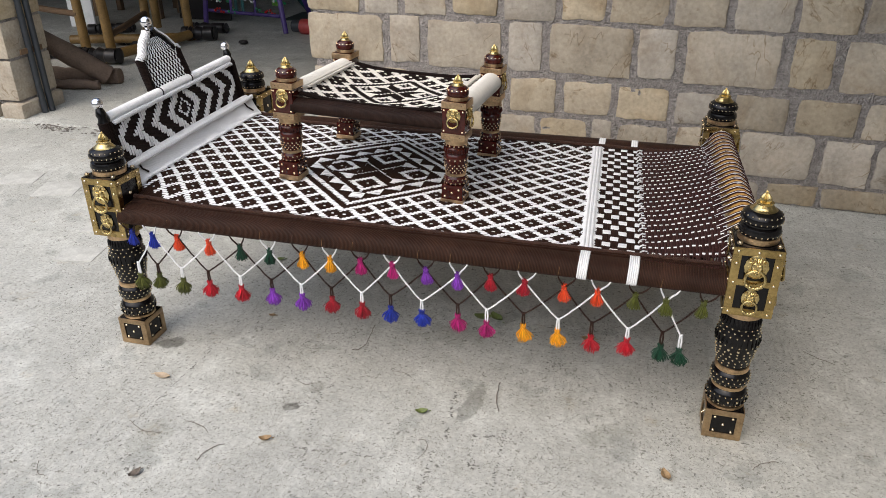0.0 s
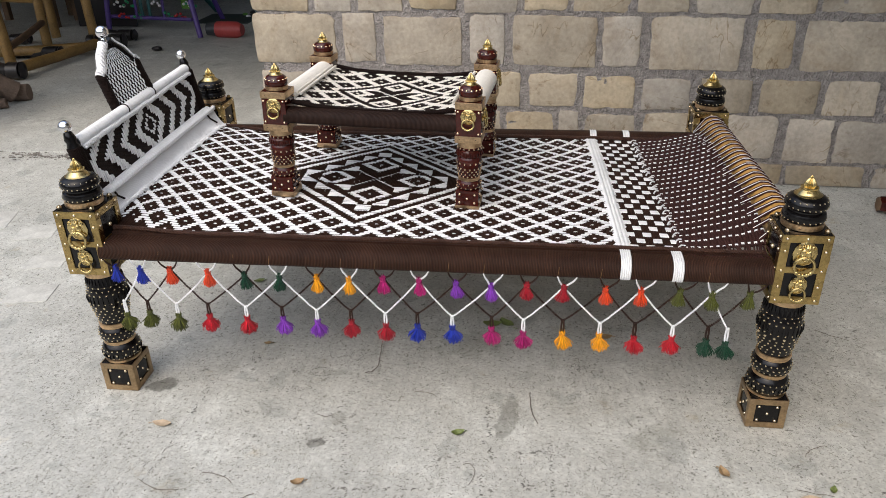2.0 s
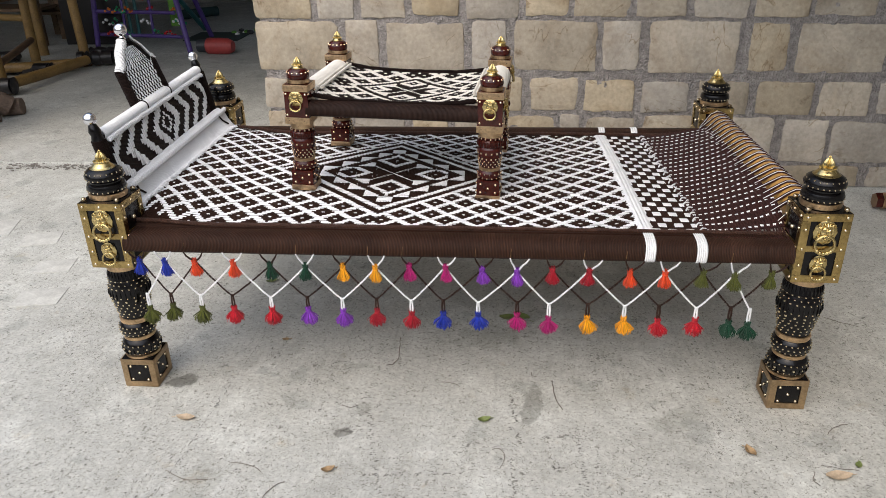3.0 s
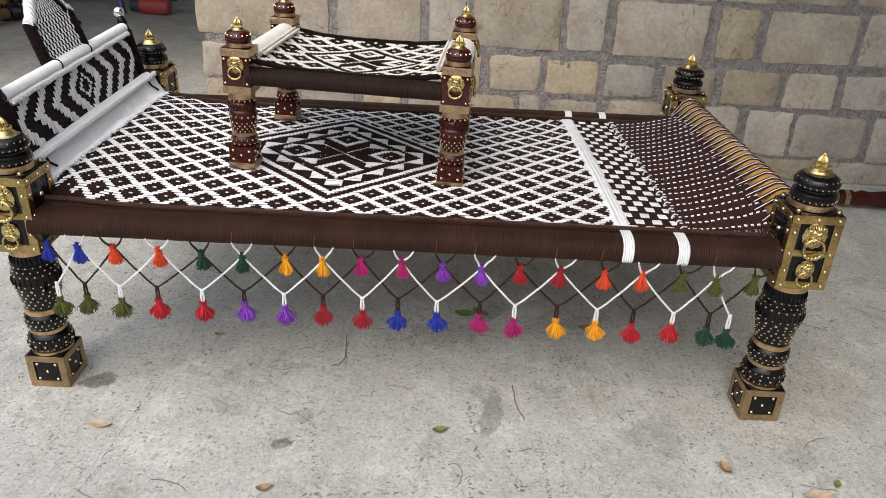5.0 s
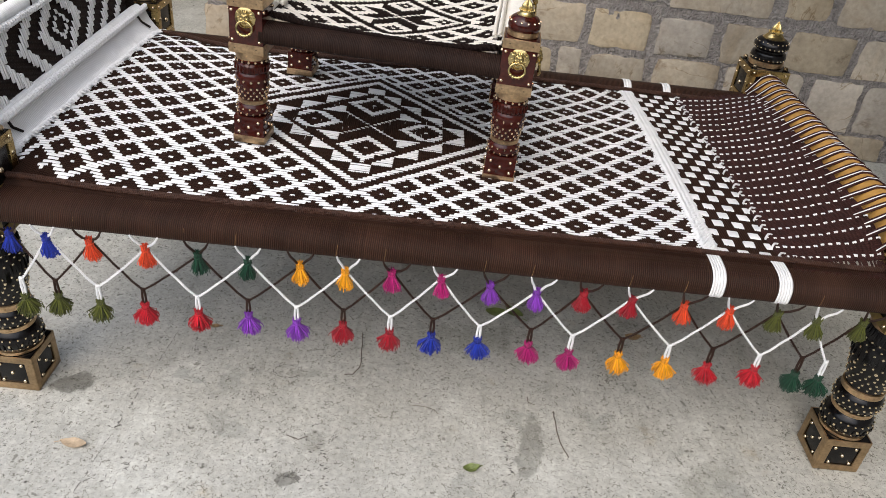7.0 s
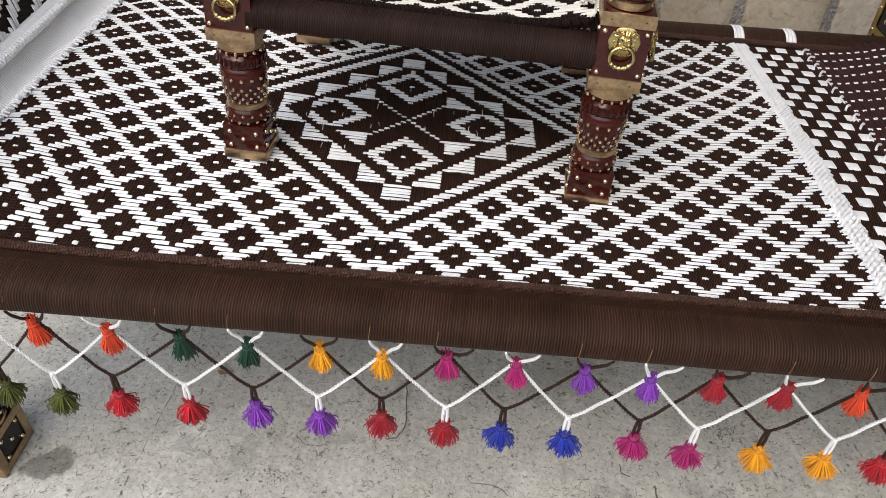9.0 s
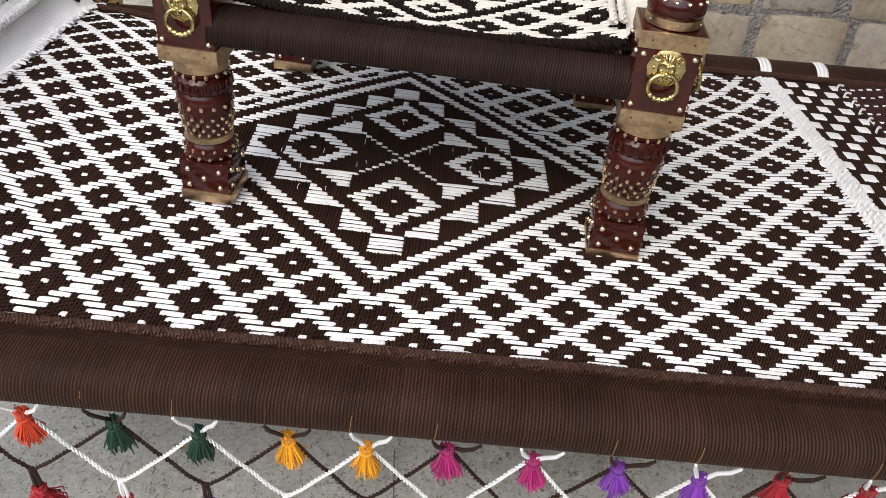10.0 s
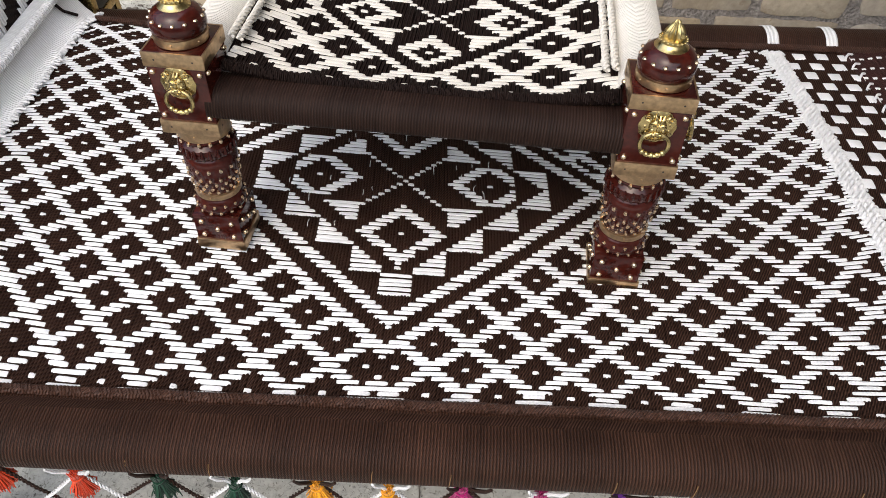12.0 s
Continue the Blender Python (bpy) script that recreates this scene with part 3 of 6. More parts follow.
def course(number, z0, z1, *ends):
    """One row of stones: ends gives the start and end of each along the wall."""
    for k in range(len(ends) // 2):
        a, b = ends[2 * k], ends[2 * k + 1]
        stone(a - (0.012 if k == 0 else 0) + jit(0.004), b + jit(0.004), max(0.002, z0 + jit(0.009)), z1 + jit(0.009), 100 * number + k, 0.21 if k == 0 else 0.035)


course(0, 1.465, 1.655, -1.09, -0.72, -0.69, -0.32, -0.28, 0.0, 0.04, 0.38, 0.42, 0.70, 0.74, 1.08, 1.12, 1.40, 1.44, 1.78, 1.82, 2.18, 2.22, 2.58)
course(1, 1.243, 1.435, -1.09, -0.81, -0.78, -0.45, -0.42, -0.12, -0.08, 0.20, 0.24, 0.58, 0.62, 0.78, 0.82, 1.18, 1.22, 1.48, 1.52, 1.88, 1.92, 2.28, 2.32, 2.68)
course(2, 1.030, 1.212, -1.09, -0.72, -0.69, -0.52, -0.48, -0.16, -0.12, 0.20, 0.24, 0.48, 0.52, 0.84, 0.88, 1.08, 1.12, 1.38, 1.42, 1.80, 1.84, 2.18, 2.22, 2.58)
course(3, 0.808, 1.000, -1.105, -0.82, -0.79, -0.605, -0.575, -0.355, -0.325, -0.09, -0.06, 0.19, 0.221, 0.426, 0.452, 0.706, 0.732, 0.963, 0.990, 1.236, 1.262, 1.498, 1.525, 1.79, 1.83, 2.12, 2.15, 2.5)
course(4, 0.553, 0.786, -1.105, -0.696, -0.663, -0.495, -0.460, -0.070, -0.033, 0.137, 0.170, 0.563, 0.596, 0.762, 0.808, 1.214, 1.265, 1.433, 1.478, 1.863, 1.90, 2.10, 2.14, 2.5)
course(5, 0.358, 0.515, -1.098, -0.86, -0.83, -0.57, -0.54, -0.30, -0.27, -0.045, -0.013, 0.215, 0.257, 0.487, 0.519, 0.757, 0.796, 1.020, 1.063, 1.290, 1.327, 1.588, 1.613, 1.842, 1.88, 2.13, 2.17, 2.5)
course(6, 0.118, 0.336, -1.10, -0.68, -0.64, -0.38, -0.34, -0.16, -0.12, 0.115, 0.151, 0.382, 0.415, 0.505, 0.538, 0.776, 0.81, 1.08, 1.118, 1.435, 1.483, 1.685, 1.706, 2.025, 2.06, 2.4)
course(7, 0.0, 0.098, -1.10, -0.57, -0.53, -0.22, -0.18, 0.18, 0.22, 0.64, 0.68, 1.08, 1.12, 1.235, 1.265, 1.486, 1.512, 1.863, 1.90, 2.2, 2.24, 2.5)


# ---------------------------------------------------------------- weaving
def floats(white, us, vs, place, width, thick, lift=0.0, trim=0.12, wob=1.0, grow=0.0, tip=0.55):
    """Raised cords: each run of true cells along u becomes one flat band of cord, narrowed at its ends, where it dives under."""
    verts, faces = [], []
    prof = [(-0.5, -0.3), (-0.45, 0.1), (-0.31, 0.40), (-0.12, 0.32), (0.04, 0.46), (0.20, 0.34), (0.33, 0.42), (0.45, 0.1), (0.5, -0.3)]
    n = len(prof)
    for v in vs:
        u = us[0]
        while u <= us[-1]:
            if not white(u, v):
                u += 1
                continue
            e = u
            while e < us[-1] and white(e + 1, v):
                e += 1
            a, b = u - 0.5 + trim * rng.uniform(-1, 1) - grow, e + 0.5 - trim * rng.uniform(-1, 1) + grow
            full = rng.uniform(0.92, 1.05)
            dv, skew, h = jit(0.06) * wob, jit(0.05) * wob, lift + thick * rng.uniform(-0.15, 0.2)
            length = b - a
            end = min(0.45 if tip < 0.8 else 0.1, length * 0.25)
            la, lb = rng.uniform(-0.12, 0.12), rng.uniform(-0.12, 0.12)
            stops = [(a, -1.3, tip, la), (a + 0.3 * end, -0.35, 0.5 + 0.55 * tip, la), (a + end, 0.0, 0.98, la * 0.6)]
            if length > 2.2:
                stops.append(((a + b) / 2, 0.3, 1.0, 0.0))
            stops += [(b - end, 0.0, 0.98, lb * 0.6), (b - 0.3 * end, -0.35, 0.5 + 0.55 * tip, lb), (b, -1.3, tip, lb)]
            o = len(verts)
            for s, drop, wide, slant in stops:
                k = (s - a) / length - 0.5
                for py, pz in prof:
                    verts.append(place(s + slant * py, v + dv + skew * k + py * (width(s) if callable(width) else width) * wide * full, h + thick * (pz + 0.6 * drop)))
            m = len(stops)
            for i in range(m - 1):
                faces += [(o + i * n + j, o + (i + 1) * n + j, o + (i + 1) * n + j + 1, o + i * n + j + 1) for j in range(n - 1)]
            faces.append(tuple(o + j for j in range(n)))
            faces.append(tuple(o + (m - 1) * n + j for j in range(n))[::-1])
            u = e + 1
    return Geo().add(verts, faces)


def warp_floats(dark, us, vs, place, cords, width, thick, lift, grow=0.22):
    """The cords of the other direction: each run of true cells along v is a bundle of round cords side by side."""
    g = Geo()
    verts, faces = g.v, g.f
    prof = [(-0.5, -0.5), (-0.36, 0.25), (0.0, 0.55), (0.36, 0.25), (0.5, -0.5)]
    n = len(prof)
    for u in us:
        v = vs[0]
        while v <= vs[-1]:
            if not dark(u, v):
                v += 1
                continue
            e = v
            while e < vs[-1] and e - v < 14 and dark(u, e + 1):
                e += 1
            for c in range(cords):
                mid = u + (c + 0.5) / cords - 0.5 + jit(0.03)
                a, b = v - 0.5 - grow + jit(0.10), e + 0.5 + grow + jit(0.10)
                h, w = lift + thick * jit(0.25), width / cords * rng.uniform(0.94, 1.1)
                bow, end = jit(0.05), min(0.3, (b - a) * 0.25)
                stops = [(a, -1.1, 0.8), (a + end, 0.0, 1.0)]
                if b - a > 3:
                    stops.append(((a + b) / 2, 0.2, 1.04))
                stops += [(b - end, 0.0, 1.0), (b, -1.1, 0.8)]
                o = len(verts)
                for s, drop, wide in stops:
                    k = 1 - (2 * (s - a) / (b - a) - 1) ** 2
                    for px, pz in prof:
                        verts.append(place(mid + bow * k + px * w * wide, s, h + thick * (pz + 0.6 * drop)))
                for i in range(len(stops) - 1):
                    faces += [(o + i * n + j, o + i * n + j + 1, o + (i + 1) * n + j + 1, o + (i + 1) * n + j) for j in range(n - 1)]
            v = e + 1
    return g


def sheet(place, u0, u1, v0, v1, nu, nv, ridge, pitch):
    """The cloth below: cords that run along v, as shallow ridges."""
    verts = []
    for j in range(nv + 1):
        v = v0 + (v1 - v0) * j / nv
        for i in range(nu + 1):
            u = u0 + (u1 - u0) * i / nu
            verts.append(place(u, v, ridge * abs(math.sin(math.pi * u * pitch)) - ridge))
    n = nu + 1
    return Geo().add(verts, [(j * n + i, j * n + i + 1, (j + 1) * n + i + 1, (j + 1) * n + i) for j in range(nv) for i in range(nu)])


FLOWER = {0: {0, 4, 5, 6}, 1: {3, 4, 5, 6, 7}, 2: {2, 3, 4, 6, 7, 8}, 3: {1, 2, 3, 7, 8, 9}, 4: {8, 9, 0, 1, 2}, 5: {9, 0, 1, 5}}


def flower(a, v):
    """The field of dark flowers in white diamonds; a dot lies where a and v are multiples of ten."""
    r = v % 10
    return a % 10 in FLOWER[min(r, 10 - r)]


def bed_pattern(u, v):
    a, b = abs(u), abs(v)
    s = a + b
    if s >= 39:
        return flower(a - 2, v + 43) or (s < 41 and b < 41)
    if s >= 36:
        return False
    if s >= 33:
        return True
    if a <= 2 and 24 <= b <= 28:
        return True
    for k in range(4):
        i, j = a - (2 + 6 * k), b - (18 - 6 * k)
        if 0 <= i <= 5 and 0 <= j <= 5 and a > 2:
            return i >= 5 - j
    for cu, cv in ((0, 14), (15, 0)):
        p = abs(a - cu) + abs(b - cv)
        if p == 0 or 5 <= p <= 7 or p == 8 and a == cu == 0 and b > cv:
            return True
        if p <= 8:
            return False
    if a >= 8 and b >= 7 and s <= 20:
        return True
    return a == b and a <= 7


def stool_pattern(u, v):
    a, b = abs(u), abs(v)
    s = a + b
    if s >= 19:
        return flower(a - 12, b - 12) or s <= 20
    if b == 18 and a == 0 or a == 18 and b == 0:
        return True
    if s >= 16:
        return False
    if 6 <= a <= 10 and 5 <= b <= 9 and s <= 15:
        return True
    for cu, cv in ((0, 11), (11, 0)):
        p = abs(a - cu) + abs(b - cv)
        if p == 0 or 3 <= p <= 5:
            return True
        if p <= 5:
            return False
    return a == b and a <= 5


PU, PV = 0.0095, 0.0086
CX, CY = -0.222, -0.0435


def ease(x, a, b):
    """0 at a, 1 at b, smooth between."""
    t = max(0.0, min(1.0, (x - a) / (b - a)))
    return t * t * (3 - 2 * t)


def bed_sag(x, y):
    fx = max(0.0, 1 - ((x + 0.1) / 0.85) ** 2)
    fy = max(0.0, 1 - ((y + 0.01) / 0.47) ** 2)
    head = 0.034 * ease(x, -0.66, -0.93) * (0.3 + 0.7 * ease(abs(y), 0.49, 0.36))
    return 0.511 + head + 0.011 * min(1.0, 1.6 * fx * fy) + 0.0012 * noise.noise(Vector((x * 9, y * 9, 2.0)))


# the cloth is pulled out of square: its columns and rows as smooth curves of the counts, by powers of u / 50 and v / 50
WARP_X = (-0.2187, -0.0191, -0.0176, 0.0141, 0.0090, 0.0057, 0.4664, -0.0032, -0.0052, 0.0013, 0.0025, -0.0272, 0.0087, 0.0084, -0.0119, 0.0112, -0.0007, -0.0060, 0.0117, -0.0025, -0.0052)
WARP_Y = (-0.0529, 0.4485, -0.0067, -0.0560, -0.0008, 0.0219, -0.0314, -0.0279, -0.0077, 0.0003, 0.0271, 0.0119, -0.0179, -0.0081, 0.0139, -0.0096, 0.0096, -0.0041, -0.0032, 0.0013, 0.0089)
POWERS = [(i, j) for i in range(6) for j in range(6 - i)]


def bed_place(u, v, h):
    a, b = u / 50, v / 50
    x = sum(c * a ** i * b ** j for c, (i, j) in zip(WARP_X, POWERS))
    y = sum(c * a ** i * b ** j for c, (i, j) in zip(WARP_Y, POWERS))
    y += 0.0008 * noise.noise(Vector((x * 25, v * 0.7, 5.0)))
    return (x, y, bed_sag(x, y) + h)


# ---------------------------------------------------------------- the large bed
bed = thing("charpai_bed", "carved charpai bed with brown rails and black-and-white woven deck", "bed")


def frame_panel(g, w, z0, z1, y, border, mid=False, depth=0.003):
    """Metal strips round a panel that faces -y."""
    h = z1 - z0
    g.box((0, y, z1 - border / 2), (w, depth, border), 0.0008)
    g.box((0, y, z0 + border / 2), (w, depth, border), 0.0008)
    for s in (-1, 1):
        g.box((s * (w / 2 - border / 2), y, (z0 + z1) / 2), (border, depth, h - 2 * border), 0.0008)
    if mid:
        g.box((0, y - 0.0004, (z0 + z1) / 2), (w - 2 * border + 0.004, depth, border * 0.8), 0.0008)


def lion(size):
    """A cast animal mask: two wreaths of curls, ears, brow, long nose and muzzle; it faces -y about the origin."""
    g = Geo()
    n, verts = 40, []
    for ring, y in ((0.50, -0.16), (0.80, -0.12), (0.98, -0.04), (0.96, 0.0)):
        for k in range(n):
            a = 2 * math.pi * k / n
            r = size * ring * (1 + (0.07 * abs(math.cos(a * 6)) if ring > 0.7 else 0.02))
            verts.append((r * math.cos(a) * 0.94, size * y, r * math.sin(a) * 1.06))
    faces = [(j * n + k, (j + 1) * n + k, (j + 1) * n + (k + 1) % n, j * n + (k + 1) % n) for j in range(3) for k in range(n)]
    faces += [tuple(range(n)), tuple(range(3 * n, 4 * n))[::-1]]
    g.add(verts, faces)

    def lump(x, y, z, rx, ry, rz, n=8, k=5):
        g.ball((x * size, y * size, z * size), (rx * size, ry * size, rz * size), n, k)

    for count, r, w, y in ((13, 0.84, 0.15, -0.03), (11, 0.66, 0.13, -0.10)):
        for k in range(count):
            a = 2 * math.pi * (k + 0.5) / count
            lump(r * math.cos(a) * 0.95, y, r * math.sin(a) * 1.08, w * 0.8, 0.07, w)
    lump(0, -0.20, 0.04, 0.47, 0.24, 0.60, 14, 8)
    lump(0, -0.40, -0.26, 0.25, 0.16, 0.20, 10, 6)
    lump(0, -0.42, 0.10, 0.10, 0.12, 0.34)
    lump(0, -0.54, -0.12, 0.14, 0.07, 0.08)
    lump(0, -0.36, -0.50, 0.16, 0.12, 0.10)
    for q in (-1, 1):
        g.tube([(q * 0.06 * size, -0.42 * size, 0.26 * size), (q * 0.22 * size, -0.42 * size, 0.36 * size), (q * 0.38 * size, -0.30 * size, 0.28 * size)], [0.05 * size, 0.07 * size, 0.04 * size], 6)
        lump(q * 0.21, -0.37, 0.20, 0.075, 0.06, 0.05)
        lump(q * 0.27, -0.34, -0.06, 0.13, 0.10, 0.14)
        lump(q * 0.16, -0.48, -0.26, 0.13, 0.10, 0.10)
        g.torus(0.15 * size, 0.055 * size, pose(q * 0.56 * size, -0.26 * size, 0.66 * size, 80, 0, q * 20), 12, 5)
    for x in (-0.14, 0, 0.14):
        g.tube([(x * 0.6 * size, -0.36 * size, 0.42 * size), (x * size, -0.34 * size, 0.66 * size), (x * 1.6 * size, -0.22 * size, 0.88 * size)], [0.04 * size, 0.085 * size, 0.03 * size], 6)
    return g


def stud_ring(g, r, z, n, size, phase=0.0):
    for k in range(n):
        a = 2 * math.pi * (k + phase) / n
        g.ball((r * math.cos(a), r * math.sin(a), z), size, 6, 4)


TURNS = [pose(0, 0, 0, 0, 0, 90 * k) for k in range(4)]


def bed_leg_meshes():
    W = 0.116
    out = []
    g = Geo()
    g.box((0, 0, 0.049), (0.098, 0.098, 0.098), 0.003)
    g.lathe([(0.040, 0.096), (0.048, 0.108), (0.054, 0.122), (0.056, 0.136), (0.050, 0.152), (0.042, 0.160), (0.042, 0.170), (0.049, 0.176),
             (0.0525, 0.192), (0.050, 0.208), (0.042, 0.216), (0.042, 0.232), (0.045, 0.246), (0.051, 0.275), (0.0565, 0.305), (0.0575, 0.325), (0.053, 0.348), (0.050, 0.356), (0.053, 0.362),
             (0.049, 0.376), (0.046, 0.392), (0.046, 0.412)], 32)
    g.box((0, 0, 0.509), (W, W, 0.197), 0.003)
    g.lathe([(0.046, 0.60), (0.046, 0.622), (0.050, 0.627), (0.0525, 0.638), (0.049, 0.648), (0.042, 0.652), (0.042, 0.656), (0.050, 0.662), (0.052, 0.672), (0.047, 0.682), (0.038, 0.689), (0.029, 0.691)], 32)
    for z0, z1, r0, r1, r2, n in ((0.302, 0.336, 0.0560, 0.0585, 0.0550, 26), (0.366, 0.388, 0.0505, 0.0500, 0.0470, 30), (0.112, 0.134, 0.0500, 0.0560, 0.0560, 26)):
        for k in range(n):
            a = 2 * math.pi * k / n
            c, e = math.cos(a), math.sin(a)
            g.tube([(r0 * c, r0 * e, z0), (r1 * c, r1 * e, (z0 + z1) / 2), (r2 * c, r2 * e, z1)], [0.0014, 0.0026, 0.0014], 5)
    out.append(("leg_body", g, m_black, ""))
    g = Geo()
    g.lathe([(0.028, 0.686), (0.0335, 0.688), (0.0335, 0.691), (0.030, 0.693), (0.0285, 0.694), (0.0265, 0.697), (0.0235, 0.700), (0.0205, 0.703), (0.0195, 0.704), (0.0205, 0.706), (0.0205, 0.708), (0.018, 0.710), (0.013, 0.711)], 36)
    for k in range(22):
        a = 2 * math.pi * k / 22
        g.ball((0.0197 * math.cos(a), 0.0197 * math.sin(a), 0.7085), 0.0021, 6, 4)
    flutes = Geo().lathe([(0.0125, 0.708), (0.0150, 0.713), (0.0150, 0.717), (0.0120, 0.724), (0.0075, 0.730), (0.0035, 0.734), (0.0040, 0.736), (0.0005, 0.739)], 84, None, 14)
    g.add([(x * 0.88, y * 0.88, z) for x, y, z in flutes.v], flutes.f)
    out.append(("finial", g, m_brass, "polished brass pointed finial"))
    for z0, z1, r in ((0.099, 0.108, 0.0515), (0.159, 0.171, 0.0455), (0.216, 0.232, 0.0455), (0.391, 0.408, 0.0495), (0.609, 0.625, 0.0505)):
        g = Geo()
        g.lathe([(r - 0.004, z0), (r, z0 + 0.001), (r, z1 - 0.001), (r - 0.004, z1)], 32)
        stud_ring(g, r, (z0 + z1) / 2, 8, 0.0022, 0.5)
        out.append(("brass_ring", g, m_strap, ""))
    for k, T in enumerate(TURNS):
        g = Geo()
        frame_panel(g, W + 0.004, 0.412, 0.606, -W / 2 - 0.001, 0.021, True)
        g.v = [tuple(T @ Vector(p)) for p in g.v]
        out.append(("brass_frame", g, m_gold, ""))
        g = Geo()
        frame_panel(g, 0.102, 0.001, 0.097, -0.0505, 0.018)
        g.v = [tuple(T @ Vector(p)) for p in g.v]
        out.append(("foot_frame", g, m_bronze, ""))
    g = Geo()
    for row, (z, r, n, s) in enumerate([(0.118, 0.0535, 22, 0.0026), (0.130, 0.0562, 14, 0.0038), (0.143, 0.0545, 22, 0.0026), (0.180, 0.0508, 22, 0.0026), (0.192, 0.0527, 22, 0.0028), (0.204, 0.0515, 22, 0.0026),
                                         (0.242, 0.0445, 16, 0.0026), (0.253, 0.0470, 18, 0.0028), (0.264, 0.0492, 18, 0.0028), (0.275, 0.0513, 18, 0.0030), (0.286, 0.0534, 20, 0.0028), (0.297, 0.0555, 14, 0.0040), (0.309, 0.0570, 20, 0.0028), (0.337, 0.0560, 20, 0.0030), (0.349, 0.0530, 20, 0.0026), (0.362, 0.0532, 20, 0.0026),
                                         (0.632, 0.0515, 24, 0.0024), (0.665, 0.0505, 24, 0.0024), (0.681, 0.0475, 20, 0.0022)]):
        stud_ring(g, r, z, n, s, 0.5 * (row % 2))
    for T in TURNS:
        h = Geo()
        for x in (-0.048, 0, 0.048):
            h.ball((x, -0.0605, 0.596), 0.0045, 8, 5)
        for x in (-0.048, 0.048):
            for z in (0.562, 0.508, 0.462, 0.423):
                h.ball((x, -0.0605, z), 0.0042, 8, 5)
        for x, z in ((-0.024, 0.026), (0.024, 0.026), (0, 0.049), (-0.024, 0.072), (0.024, 0.072)):
            h.ball((x, -0.0500, z), 0.0045, 8, 5)
        for x in (-0.047, 0.047):
            h.ball((x, -0.047, 0.612), 0.0075, 8, 6)
        h.ball((0, -0.0585, 0.545), 0.007, 8, 5)
        g.add([T @ Vector(p) for p in h.v], h.f)
    out.append(("stud_work", g, m_stud, "rows of pale brass dome studs"))
    for k, T in ((0, TURNS[0]), (1, TURNS[1])):
        for z, s in ((0.556, 0.030), (0.466, 0.0225)):
            M = T @ pose(0, -0.0600, z)
            g = lion(s)
            g.v = [tuple(M @ Vector(p)) for p in g.v]
            out.append(("lion_mask", g, m_brass, "cast brass lion mask"))
            g = Geo()
            g.torus(s * 0.80, s * 0.13, T @ pose(0, -0.0600 - s * 0.44, z - s * 0.98, 84), 24, 8)
            for q in range(5):
                a = math.pi * (1.25 + 0.125 * q)
                g.ball((s * 0.80 * math.cos(a), -0.0600 - s * 0.50, z - s * 0.98 + s * 0.80 * math.sin(a)), s * 0.19, 8, 5, T)
            out.append(("knocker_ring", g, m_brass, ""))
    return [(n, q.mesh(n, mm), l) for n, q, mm, l in out]


